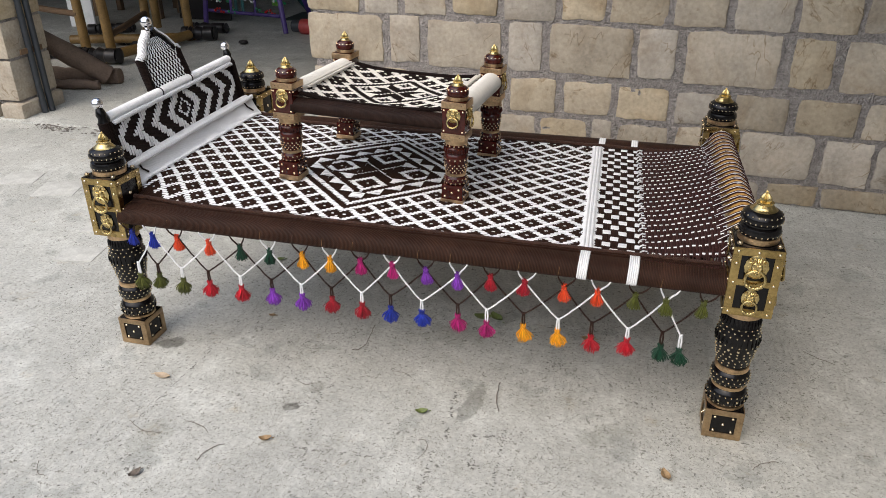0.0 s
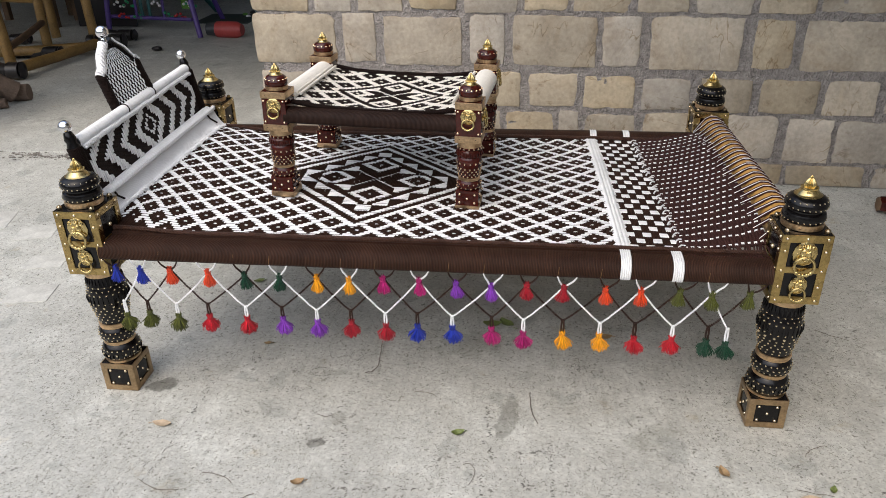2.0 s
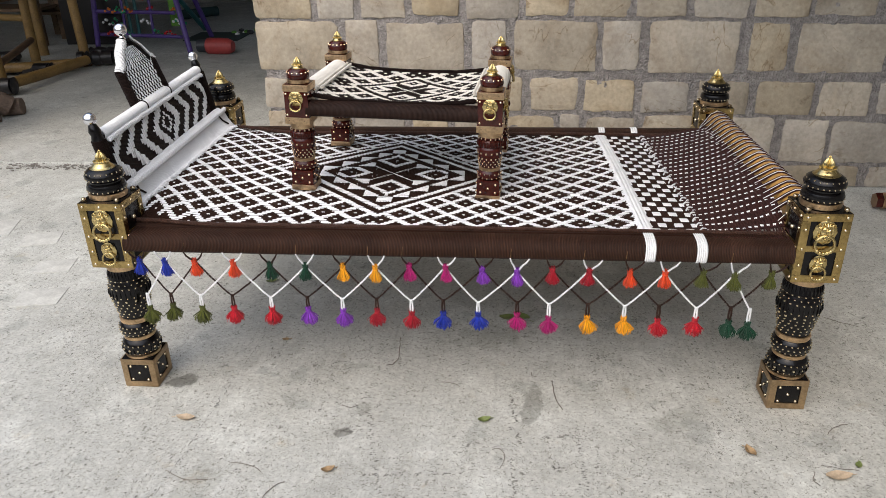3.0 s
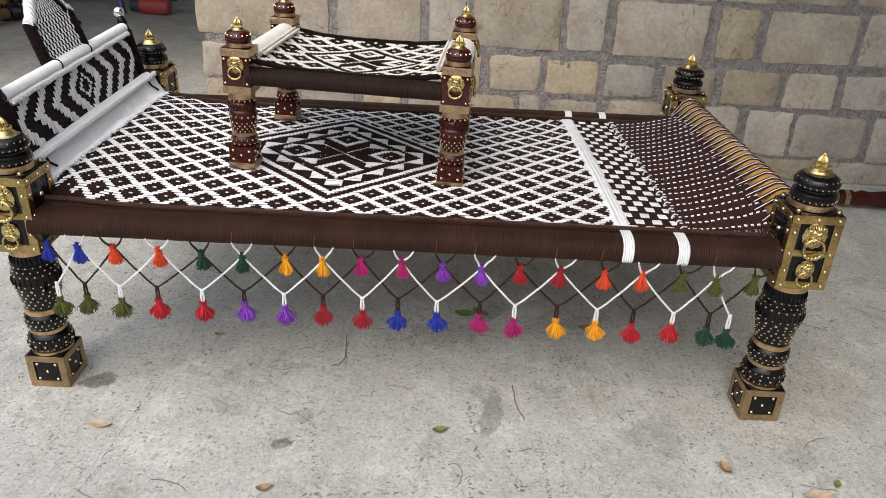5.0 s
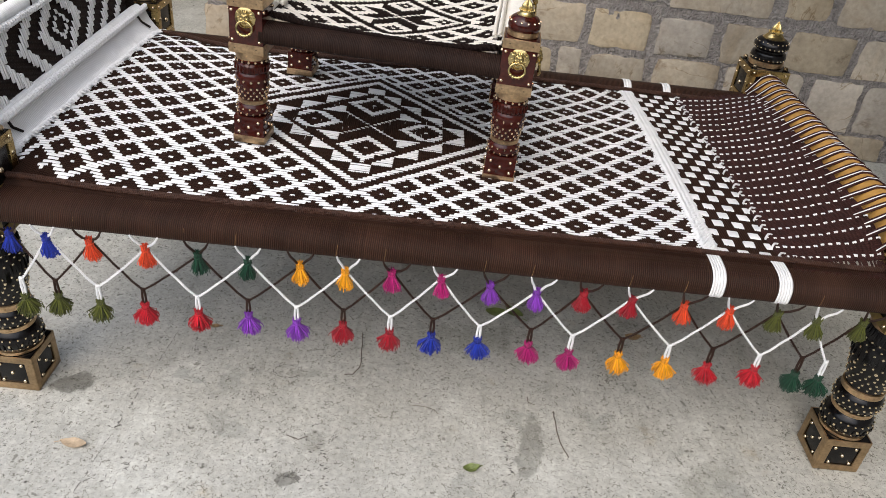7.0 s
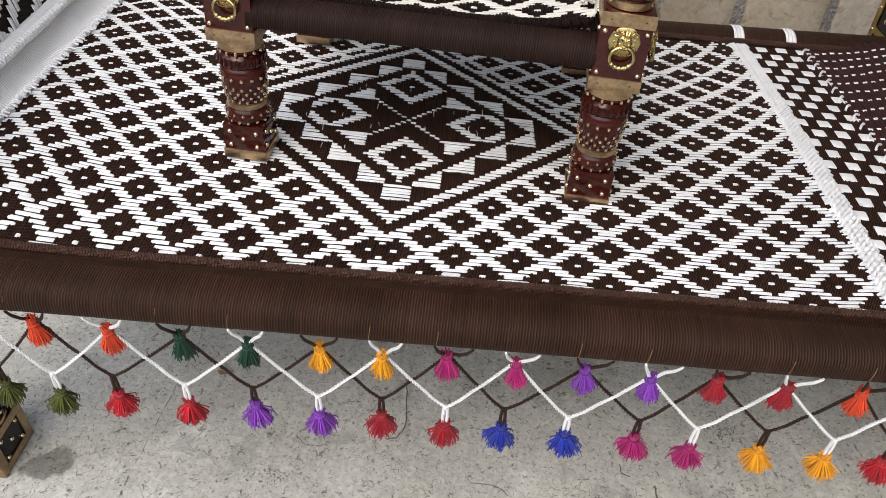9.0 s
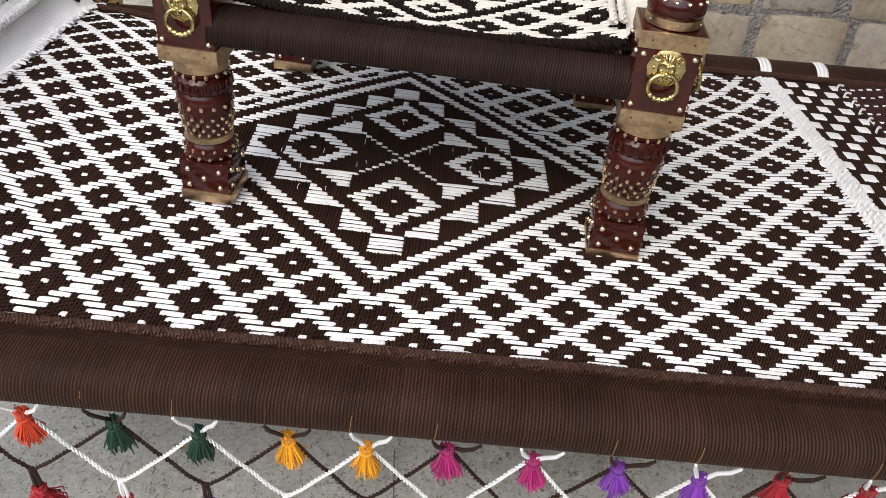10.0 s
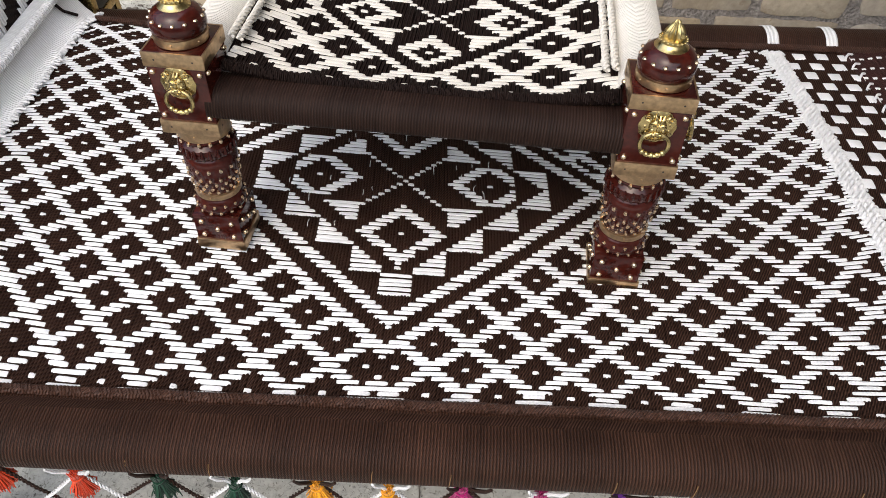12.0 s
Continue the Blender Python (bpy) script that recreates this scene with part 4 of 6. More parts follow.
def stool_leg_meshes():
    W = 0.072
    out = []
    g = Geo()
    g.box((0, 0, 0.033), (0.068, 0.068, 0.066), 0.002)
    g.lathe([(0.026, 0.062), (0.034, 0.070), (0.036, 0.080), (0.031, 0.089), (0.029, 0.092), (0.029, 0.102), (0.031, 0.108), (0.034, 0.122), (0.0365, 0.142), (0.036, 0.150), (0.033, 0.154), (0.036, 0.158), (0.036, 0.168),
             (0.031, 0.172), (0.034, 0.176), (0.032, 0.182), (0.030, 0.196)], 28)
    g.box((0, 0, 0.257), (W, W, 0.130), 0.002)
    g.lathe([(0.029, 0.318), (0.029, 0.334), (0.031, 0.337), (0.0335, 0.345), (0.0335, 0.353), (0.0315, 0.362), (0.027, 0.370), (0.019, 0.376)], 28)
    for k in range(22):
        a = 2 * math.pi * k / 22
        g.tube([(0.0335 * math.cos(a), 0.0335 * math.sin(a), 0.155), (0.0372 * math.cos(a), 0.0372 * math.sin(a), 0.161), (0.0365 * math.cos(a), 0.0365 * math.sin(a), 0.169)], [0.002, 0.003, 0.0015], 5)
    out.append(("leg_body", g, m_red, ""))
    g = Geo()
    g.lathe([(0.016, 0.370), (0.0195, 0.373), (0.0195, 0.376), (0.0165, 0.378), (0.0150, 0.380), (0.0135, 0.383), (0.0145, 0.385), (0.0140, 0.388), (0.0105, 0.390)], 30)
    for k in range(18):
        a = 2 * math.pi * k / 18
        g.ball((0.0150 * math.cos(a), 0.0150 * math.sin(a), 0.388), 0.0018, 6, 4)
    g.lathe([(0.0095, 0.387), (0.0108, 0.393), (0.0100, 0.399), (0.0070, 0.406), (0.0035, 0.411), (0.0035, 0.413), (0.0005, 0.416)], 66, None, 11)
    out.append(("finial", g, m_brass, "polished brass pointed finial"))
    for z0, z1, r in ((0.0915, 0.101, 0.032), (0.178, 0.193, 0.0345), (0.323, 0.338, 0.0325)):
        g = Geo()
        g.lathe([(r - 0.004, z0), (r, z0 + 0.001), (r, z1 - 0.001), (r - 0.004, z1)], 28)
        stud_ring(g, r, (z0 + z1) / 2, 6, 0.0018, 0.5)
        out.append(("brass_ring", g, m_strap, ""))
    for z, h, w in ((0.0095, 0.017, 0.068), (0.203, 0.022, W), (0.311, 0.022, W)):
        g = Geo()
        for T in TURNS:
            g.box((0, -w / 2 - 0.0008, z), (w + 0.003, 0.0022, h), 0.0006, T)
        out.append(("brass_band", g, m_strap, "aged brass band nailed round the leg"))
    g = Geo()
    for row, (z, r, n, s) in enumerate([(0.072, 0.0350, 15, 0.0027), (0.083, 0.0355, 15, 0.0027), (0.105, 0.0313, 16, 0.0026), (0.112, 0.0327, 16, 0.0026), (0.119, 0.0340, 16, 0.0027), (0.126, 0.0350, 16, 0.0027), (0.140, 0.0364, 14, 0.0030), (0.176, 0.0345, 15, 0.0028),
                                         (0.362, 0.0312, 14, 0.0030)]):
        stud_ring(g, r, z, n, s, 0.5 * (row % 2))
    for T in TURNS:
        h = Geo()
        for x, z in ((-0.022, 0.028), (0.022, 0.028), (0, 0.041), (-0.022, 0.054), (0.022, 0.054)):
            h.ball((x, -0.0345, z), 0.0043, 8, 5)
        for x in (-0.029, 0.029):
            for z in (0.223, 0.292):
                h.ball((x, -0.0365, z), 0.0041, 8, 5)
        g.add([T @ Vector(p) for p in h.v], h.f)
    out.append(("stud_work", g, m_stud_warm, "rows of small brass dome studs"))
    g = Geo()
    for T in TURNS:
        for x, z, y in ((-0.024, 0.203, 0.0375), (0.022, 0.204, 0.0375), (-0.023, 0.311, 0.0375), (0.024, 0.311, 0.0375), (-0.02, 0.009, 0.0352), (0.021, 0.010, 0.0352)):
            g.ball((x, -y, z), (0.0017, 0.0008, 0.0017), 7, 4, T)
    out.append(("nail_heads", g, m_nail, "dark nail heads in the brass bands"))
    for T in TURNS[:2]:
        s, z = 0.0225, 0.277
        M = T @ pose(0, -0.0365, z)
        g = lion(s)
        g.v = [tuple(M @ Vector(p)) for p in g.v]
        out.append(("lion_mask", g, m_brass, "cast brass lion mask"))
        g = Geo()
        g.torus(s * 0.74, s * 0.12, T @ pose(0, -0.0365 - s * 0.42, z - s * 0.98, 84), 24, 8)
        for q in range(5):
            a = math.pi * (1.25 + 0.125 * q)
            g.ball((s * 0.74 * math.cos(a), -0.0365 - s * 0.46, z - s * 0.98 + s * 0.74 * math.sin(a)), s * 0.185, 8, 5, T)
        out.append(("knocker_ring", g, m_brass, ""))
    for _, q, _, _ in out:
        q.v = [(x, y, z * (1.0 + 0.135 * max(0, z - 0.066) / 0.126) if z < 0.192 else (0.218 + (z - 0.192) * 0.93 if z < 0.322 else 0.3389 + (z - 0.322) * 0.82)) for x, y, z in q.v]
    return [(n, q.mesh(n, mm), l) for n, q, mm, l in out]


def put_leg(meshes, parent, m, label):
    body = None
    for name, me, lab in meshes:
        if body is None:
            body = part("leg", me, None, parent, label)
            body.matrix_basis = m
        else:
            ob = part(name, me, None, body, lab)
            if name in ("stud_work", "nail_heads"):
                tagged(ob, kind="stuff")
    return body


LEGS = {"FL": (-0.95, -0.492, -90), "FR": (0.953, -0.488, 0), "BL": (-0.985, 0.515, 180), "BR": (0.924, 0.520, 90)}
bed_leg = bed_leg_meshes()
for x, y, a in LEGS.values():
    put_leg(bed_leg, bed, pose(x, y, 0, 0, 0, a), "turned black leg with brass frames and studs")


def section(t, squash, flat):
    """Out and up of a rail's outline at angle t: round, or a beam with rounded shoulders and a flat underside."""
    c, q = math.cos(t), math.sin(t)
    if flat:
        c, q = math.copysign(abs(c) ** 0.75, c), math.copysign(abs(q) ** 0.75, q) * (1.0 if q > 0 else 0.52)
    return c, squash * q


def wound_rail(a, b, r, pitch, squash=1.0, n=20, amp=0.0002, flat=False):
    """A rail close-wound with cord: every turn is a ridge."""
    a, b = Vector(a), Vector(b)
    d = (b - a)
    L = d.length
    d.normalize()
    side = d.cross(Vector((0, 0, 1))).normalized()
    up = side.cross(d)
    turns = int(L / pitch)
    verts, faces, uvs = [], [], []
    steps = turns * 3
    for i in range(steps + 1):
        s = L * i / steps
        bulge = r * (1 + 0.018 * noise.noise(Vector((s * 6, 0.3, a.y * 3))))
        lump = 0.00025 * noise.noise(Vector((math.floor(i / 3) * 7.3, 1, 0)))
        for k in range(n):
            t = 2 * math.pi * k / n
            rr = bulge + lump + (amp if i % 3 == 1 else (-amp if i % 3 == 0 else 0.6 * amp))
            p = a + d * (s + pitch * 0.8 * math.sin(t) * 0.5) + rr * (section(t, squash, flat)[0] * side + section(t, squash, flat)[1] * up)
            verts.append(p)
            uvs.append((i / 3.0, 2 * k / n if k <= n / 2 else 2 - 2 * k / n))
    for i in range(steps):
        for k in range(n):
            k2 = (k + 1) % n
            faces.append((i * n + k, (i + 1) * n + k, (i + 1) * n + k2, i * n + k2))
    g = Geo().add(verts, faces)
    g.uv = uvs
    return g


RZ, RR, RS = 0.478, 0.055, 0.69
BRZ = 0.490
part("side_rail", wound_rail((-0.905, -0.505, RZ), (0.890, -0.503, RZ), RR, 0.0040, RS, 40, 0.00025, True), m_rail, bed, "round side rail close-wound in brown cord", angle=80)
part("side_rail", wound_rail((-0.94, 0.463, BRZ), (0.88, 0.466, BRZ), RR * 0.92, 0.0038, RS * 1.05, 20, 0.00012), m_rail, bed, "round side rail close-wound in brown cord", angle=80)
part("rail_end", Geo().lathe([(0.030, -0.03), (0.034, -0.02), (0.034, 0.02), (0.030, 0.03)], 20, pose(0.890, -0.503, RZ, 0, 90)), m_yellow, bed, "bare yellow wooden tenon of the rail")
for x in (0.526, 0.657):
    part("white_wrap", wound_rail((x - 0.0135, -0.504, RZ), (x + 0.0135, -0.504, RZ), RR + 0.0022, 0.0054, RS * 1.015, 40, 0.0008, True), m_white_wrap, bed, "band of white cord round the rail", angle=80)
for x in (0.502, 0.622):
    part("white_wrap", wound_rail((x - 0.012, 0.465, BRZ), (x + 0.012, 0.465, BRZ), RR * 0.92 + 0.0022, 0.006, RS * 1.07, 24, 0.0008), m_white_wrap, bed, "band of white cord round the rail", angle=80)
part("foot_rail", Geo().lathe([(0.040, 0), (0.044, 0.03), (0.044, 0.88), (0.040, 0.91)], 20, pose(0.953, -0.44, 0.548, -90, 0, 1.6)), m_yellow, bed, "yellow varnished round foot rail")
part("head_rail", Geo().lathe([(0.036, 0), (0.040, 0.03), (0.040, 0.86), (0.036, 0.90)], 20, pose(-0.955, -0.44, 0.49, -90, 0, 2)), m_dark, bed, "dark round head rail")

# woven deck
U0, U1, V0, V1 = -80, 88, -49, 58


def border_x(y):
    return 0.528 - 0.036 * (y + 0.45) / 0.87


def on_deck(u, v):
    x, y, _ = bed_place(u, v, 0)
    return -0.906 < x < border_x(y) - 0.010 and CY + PV * (V0 - 1.0) < y < 0.404


def deck_white(u, v):
    """White of the pattern; the corner by the headboard is plain brown."""
    x, y, _ = bed_place(u, v, 0)
    return on_deck(u, v) and bed_pattern(u, v) and y > -0.408 - 0.375 * (x + 0.92)


def deck_dark(u, v):
    return on_deck(u, v) and not deck_white(u, v)


def cloth_place(u, v, h):
    x, y = CX + PU * u, CY + PV * v
    return (x, y, bed_sag(x, y) - 0.0004 + h)


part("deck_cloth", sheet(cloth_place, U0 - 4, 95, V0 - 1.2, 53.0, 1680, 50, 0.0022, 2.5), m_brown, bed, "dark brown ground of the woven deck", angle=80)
tagged(part("white_weft", floats(deck_white, range(U0, U1 + 1), range(V0, V1 + 1), bed_place, lambda u: 0.80 - 0.05 * ease(u, 10, 50), 0.0018, 0.0004, 0.2, 1.9, grow=0.13, tip=0.4), m_white, bed, "white cords woven into flowers and a diamond medallion", angle=50), kind="stuff")
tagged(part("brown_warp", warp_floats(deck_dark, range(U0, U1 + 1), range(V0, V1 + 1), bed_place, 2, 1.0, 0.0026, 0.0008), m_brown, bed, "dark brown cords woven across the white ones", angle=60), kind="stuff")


# short white ends that stand out of the medallion
for k in range(26):
    u, v = rng.uniform(-20, 20), rng.uniform(-15, 15)
    L = rng.uniform(0.5, 1.3)
    part("loose_thread", Geo().tube([bed_place(u, v - L, 0.001), bed_place(u + jit(0.15), v, 0.0035), bed_place(u + jit(0.3), v + L, 0.0015)], 0.0006, 4), m_white, bed)


def check_place(u, v, h):
    y = -0.455 + 0.0365 * v
    x = border_x(y) + 0.028 + 0.0226 * u
    return (x, y, bed_sag(x, y) + h)


tagged(part("checked_ground", warp_floats(lambda u, v: (u + v) % 2 == 1, range(0, 6), range(-1, 25), check_place, 4, 1.0, 0.0026, 0.0006, 0.25), m_brown, bed, "dark brown cords of the checked band", angle=60), kind="stuff")
tagged(part("checked_band", floats(lambda u, v: (u + v) % 2 == 0, range(0, 6), range(0, 24), check_place, 0.68, 0.0030, 0.0012, 0.03, 0.7, grow=0.04, tip=0.8), m_white, bed, "white cords in a checked band"), kind="stuff")


def foot_z(x, y):
    t = max(0.0, min(1.0, (x - 0.66) / 0.24))
    edge = max(0.0, 1 - ((y - 0.02) / 0.46) ** 8)
    return 0.511 + (0.052 * t ** 1.7) * (0.25 + 0.75 * edge)


FOOT_U = 28


def foot_place(u, v, h):
    """Brown foot weave: v counts rows across the bed, u half stitches along it."""
    y = -0.458 + 0.0365 * v
    a, b = border_x(y) + 0.142, 0.897 - 0.015 * (y + 0.45)
    x = a + (b - a) * (u + 0.5) / FOOT_U
    y += 0.13 * (x - a) * ease(y, 0.46, 0.2) + 0.0012 * math.sin(u * 0.5 + v)
    return (x, y, foot_z(x, y) + h)


cloth = Geo()
verts, nu, nv = [], 68, 120
for j in range(nv + 1):
    for i in range(nu + 1):
        verts.append(foot_place(-0.5 + FOOT_U * i / nu, -0.3 + 24.4 * j / nv, -0.001))
cloth.add(verts, [(j * (nu + 1) + i, j * (nu + 1) + i + 1, (j + 1) * (nu + 1) + i + 1, (j + 1) * (nu + 1) + i) for j in range(nv) for i in range(nu)])
part("foot_cloth", cloth, m_foot, bed, "close brown weave at the foot", angle=80)


def foot_warp():
    """Fat brown cords across the bed that dip where a white stitch crosses them, every second row."""
    g = Geo()
    prof = [(-0.52, -0.6), (-0.34, 0.3), (0.0, 0.6), (0.34, 0.3), (0.52, -0.6)]
    n = len(prof)
    for u in range(FOOT_U):
        path = []
        for r in range(-1, 25):
            if (u + r) % 2 == 0:
                path += [(r - 0.16, 0.35, 0.92), (r, -0.9, 0.72), (r + 0.16, 0.35, 0.92)]
            else:
                path += [(r - 0.25, 1.0, 1.12), (r + 0.25, 1.0 + jit(0.1), 1.12)]
        o = len(g.v)
        for s, rise, wide in path:
            for px, pz in prof:
                g.v.append(foot_place(u + px * wide + 0.05 * math.sin(s * 3 + u), max(-0.4, min(24.2, s)), 0.0016 + 0.0020 * rise + 0.0036 * pz))
        g.f.extend((o + i * n + j, o + i * n + j + 1, o + (i + 1) * n + j + 1, o + (i + 1) * n + j) for i in range(len(path) - 1) for j in range(n - 1))
    return g


tagged(part("foot_warp", foot_warp(), m_foot, bed, "fat brown cords of the foot weave", angle=70), kind="stuff")
tagged(part("white_stitching", floats(lambda u, v: (u + v) % 2 == 0, range(0, FOOT_U), range(0, 24), foot_place, 0.150, 0.0034, 0.0026, 0.06, 1.0, grow=0.08, tip=0.85), m_white, bed, "short white stitches in the brown weave"), kind="stuff")


def rope(points, r, pitch, strands=2, n=5):
    """Twisted cord of several strands along points."""
    pts = [Vector(p) for p in points]
    cum = [0.0]
    for i in range(1, len(pts)):
        cum.append(cum[-1] + (pts[i] - pts[i - 1]).length)
    steps = max(4, int(cum[-1] / pitch * 6))
    line, k = [], 0
    for i in range(steps + 1):
        s = cum[-1] * i / steps
        while k < len(pts) - 2 and cum[k + 1] < s:
            k += 1
        t = (s - cum[k]) / max(1e-9, cum[k + 1] - cum[k])
        line.append((s, pts[k].lerp(pts[k + 1], t), (pts[k + 1] - pts[k]).normalized()))
    g = Geo()
    for q in range(strands):
        path = []
        for s, p, d in line:
            side = d.orthogonal().normalized() if abs(d.z) > 0.9 else d.cross(Vector((0, 0, 1))).normalized()
            a = 2 * math.pi * (s / pitch + q / strands)
            path.append(p + r * 0.62 * (math.cos(a) * side + math.sin(a) * d.cross(side)))
        g.tube(path, r * 0.54, n)
    return g


# braid along the side edges and the white border
def edge_line(y0):
    return [(x, y0 + 0.0015 * noise.noise(Vector((x * 14, y0, 0))), bed_sag(x, y0) + 0.0062 + 0.001 * noise.noise(Vector((x * 30, y0, 4)))) for x in [-0.9 + 0.02 * i for i in range(90)]]


part("edge_braid", rope(edge_line(CY + PV * (V0 - 1.2)), 0.0066, 0.0145, 3), m_braid, bed, "plaited brown cord along the rail")
part("edge_braid", rope(edge_line(CY + PV * 52.6), 0.0066, 0.0145, 3), m_braid, bed, "plaited brown cord along the rail")
# brown cords from the deck's front edge down over the rail
verts, count = [], 720
for i in range(count + 1):
    x = -0.905 + 1.79 * i / count
    h = bed_sag(x, CY + PV * (V0 - 1.2))
    lump = 0.0006 * (i % 2)
    verts += [(x, CY + PV * (V0 - 0.6), h - 0.001 + lump), (x, CY + PV * (V0 - 1.6), h + 0.0005 + lump), (x, -0.489, max(0.5165, 0.6 * h + 0.4 * 0.515) + lump), (x, -0.499, 0.5160 + lump)]
part("edge_cloth", Geo().add(verts, [(4 * i + k, 4 * i + k + 1, 4 * i + k + 5, 4 * i + k + 4) for i in range(count) for k in range(3)]), m_brown, bed, "brown cords lapped over the rail", angle=80)
for off, r in ((-0.010, 0.0058), (0.000, 0.0062), (0.010, 0.0058)):
    line = [(border_x(y) + off, y, bed_sag(border_x(y), y) + 0.0045) for y in [-0.468 + 0.02 * i for i in range(44)]]
    part("border_cord", rope(line, r, 0.022), m_white, bed, "thick white cord that borders the pattern")

for k in range(92):
    for side in (-1, 1):
        y = -0.462 + 0.0094 * k + jit(0.002)
        mid, slope = border_x(y), jit(0.004)
        a = mid + side * (0.0175 + abs(jit(0.005)))
        h = bed_sag(mid, y)
        part("border_stitch", Geo().tube([(a, y - slope, h + 0.001), (a - side * 0.004, y - 0.6 * slope, h + 0.0040), (mid + side * 0.010, y, h + 0.0058 + abs(jit(0.002)))], 0.0022, 5), m_white, bed)

# white stitches where the checked band meets the brown weave
for v in range(24):
    y = -0.452 + 0.0365 * v
    x = border_x(y) + 0.146
    z = bed_sag(x, y) + 0.004
    part("edge_stitch", Geo().tube([(x - 0.006, y - 0.012, z - 0.002), (x - 0.002, y - 0.004, z + 0.002), (x + 0.004, y + 0.004, z + 0.0025), (x + 0.012 + jit(0.004), y + 0.009, z - 0.001)], 0.0024, 6), m_white, bed)

# lacing over the foot rail
for k in range(25):
    y = -0.425 + 0.875 * k / 24 + jit(0.004)
    pts = []
    x0 = 0.880 - 0.015 * (y + 0.45) - 0.009 * (k % 2) + jit(0.002)
    c = Vector((0.953 - 0.025 * (y + 0.44) / 0.88, y, 0.548))
    pts.append((x0, y, foot_z(x0, y) + 0.003))
    for i in range(9):
        a = math.radians(125 - 24 * i)
        pts.append((c.x + 0.0465 * math.cos(a), y + 0.004 * math.sin(i), c.z + 0.0465 * math.sin(a)))
    part("lacing", Geo().tube(pts, 0.0017, 6), m_white, bed, "white and brown lacing over the foot rail" if k == 0 else "")
    for off, r in ((0.0048, 0.0028), (-0.0048, 0.0028)):
        part("lacing", Geo().tube([(p[0], p[1] + off, p[2] - 0.001) for p in pts], r, 6), m_foot, bed)

# scraps of white tape left on the foot rail
m_tape = material("shiny_white_tape", (0.74, 0.76, 0.80), 0.25, spread=0.12, scale=40, fine=200, bump=0.1)
for y, w in ((-0.055, 0.012), (-0.015, 0.012), (0.022, 0.011)):
    c = Vector((0.953 - 0.025 * (y + 0.44) / 0.88, 0, 0.548))
    tape = Geo()
    for a0 in (20, 62):
        verts = [(c.x + 0.0452 * math.cos(radians(a0 + 34 * i / 6)), y + w * (j - 0.5) * 2 + 0.002 * math.sin(i), c.z + 0.0452 * math.sin(radians(a0 + 34 * i / 6))) for j in range(2) for i in range(7)]
        tape.add(verts, [(i, i + 1, 8 + i, 7 + i) for i in range(6)])
    part("tape_scrap", tape, m_tape, bed, "torn scrap of shiny white tape")

# loose brown cord ends at the foot cloth's front edge
for k in range(34):
    x = 0.685 + 0.205 * k / 33 + jit(0.004)
    z = foot_z(x, -0.462) + 0.003
    d = jit(0.010)
    part("loose_cord", Geo().tube([(x, -0.452, z), (x + 0.3 * d, -0.466, z - 0.002), (x + 0.7 * d, -0.482, z - 0.006 - 0.4 * (z - 0.514)), (x + d, -0.498 - abs(jit(0.008)), 0.5165)], 0.0024, 5), m_foot, bed)

# headboard
HX = lambda z, y=-0.444: -0.984 + (0.808 - z) * 0.20 - 0.055 * (y + 0.444) / 0.865
for y in (-0.444, 0.421):
    post = part("headboard_post", Geo().lathe([(0.011, -0.32), (0.013, -0.30), (0.017, -0.26), (0.017, -0.05), (0.014, -0.04), (0.017, -0.03), (0.012, -0.015), (0.010, -0.01)], 16), m_black, bed, "thin black turned headboard post")
    post.matrix_basis = pose(HX(0.806, y), y, 0.806, 0, -11, 0)
    part("post_winding", wound_rail((0, 0, -0.30), (0.0005, 0, -0.055), 0.0205, 0.0042, 1.0, 14, 0.0009), m_dark, post, "black cord wound round the post", angle=80)
    part("steel_ball", Geo().ball((0, 0, 0.004), 0.018, 20, 12).lathe([(0.008, -0.03), (0.012, -0.027), (0.012, -0.022), (0.007, -0.018), (0.007, -0.01)], 16), m_chrome, post, "shiny steel ball finial")
part("headboard_top_bar", wound_rail((HX(0.760), -0.432, 0.760), (HX(0.760, 0.41), 0.41, 0.760), 0.0165, 0.0046, n=16, amp=0.0006), m_white_wrap, bed, "top bar wound in white cord", angle=80)
part("headboard_low_bar", wound_rail((-0.945, -0.425, 0.598), (-0.977, 0.43, 0.594), 0.016, 0.0046, n=16, amp=0.0006), m_white_wrap, bed, "low bar wound in white cord", angle=80)


def board_place(u, v, h):
    """Woven panel between the bars: v runs across the bed, u up the panel."""
    z, y = 0.600 + 0.158 * u / 24, -0.010 + 0.0125 * v
    return (HX(z, y) - 0.002 * (1 - u / 24) ** 2 + 0.008 + h, y, z)


def board_white(u, v):
    d = abs(v) + abs(u - 12) * 0.62
    if d < 6:
        return 2.3 < d < 3.4
    return (d - 6) % 8.3 < 3.5


g = Geo().add([board_place(24 * i / 12, -33 + 66 * j / 66, -0.002) for j in range(67) for i in range(13)], [(j * 13 + i, j * 13 + i + 1, (j + 1) * 13 + i + 1, (j + 1) * 13 + i) for j in range(66) for i in range(12)])
part("headboard_cloth", g, m_dark, bed, "black cords of the woven headboard", angle=80)
tagged(part("headboard_weft", floats(board_white, range(1, 25), range(-32, 33), board_place, 0.84, 0.004, 0.0015, 0.5, tip=0.35), m_grey_white, bed, "white cords woven into nested chevrons", angle=60), kind="stuff")


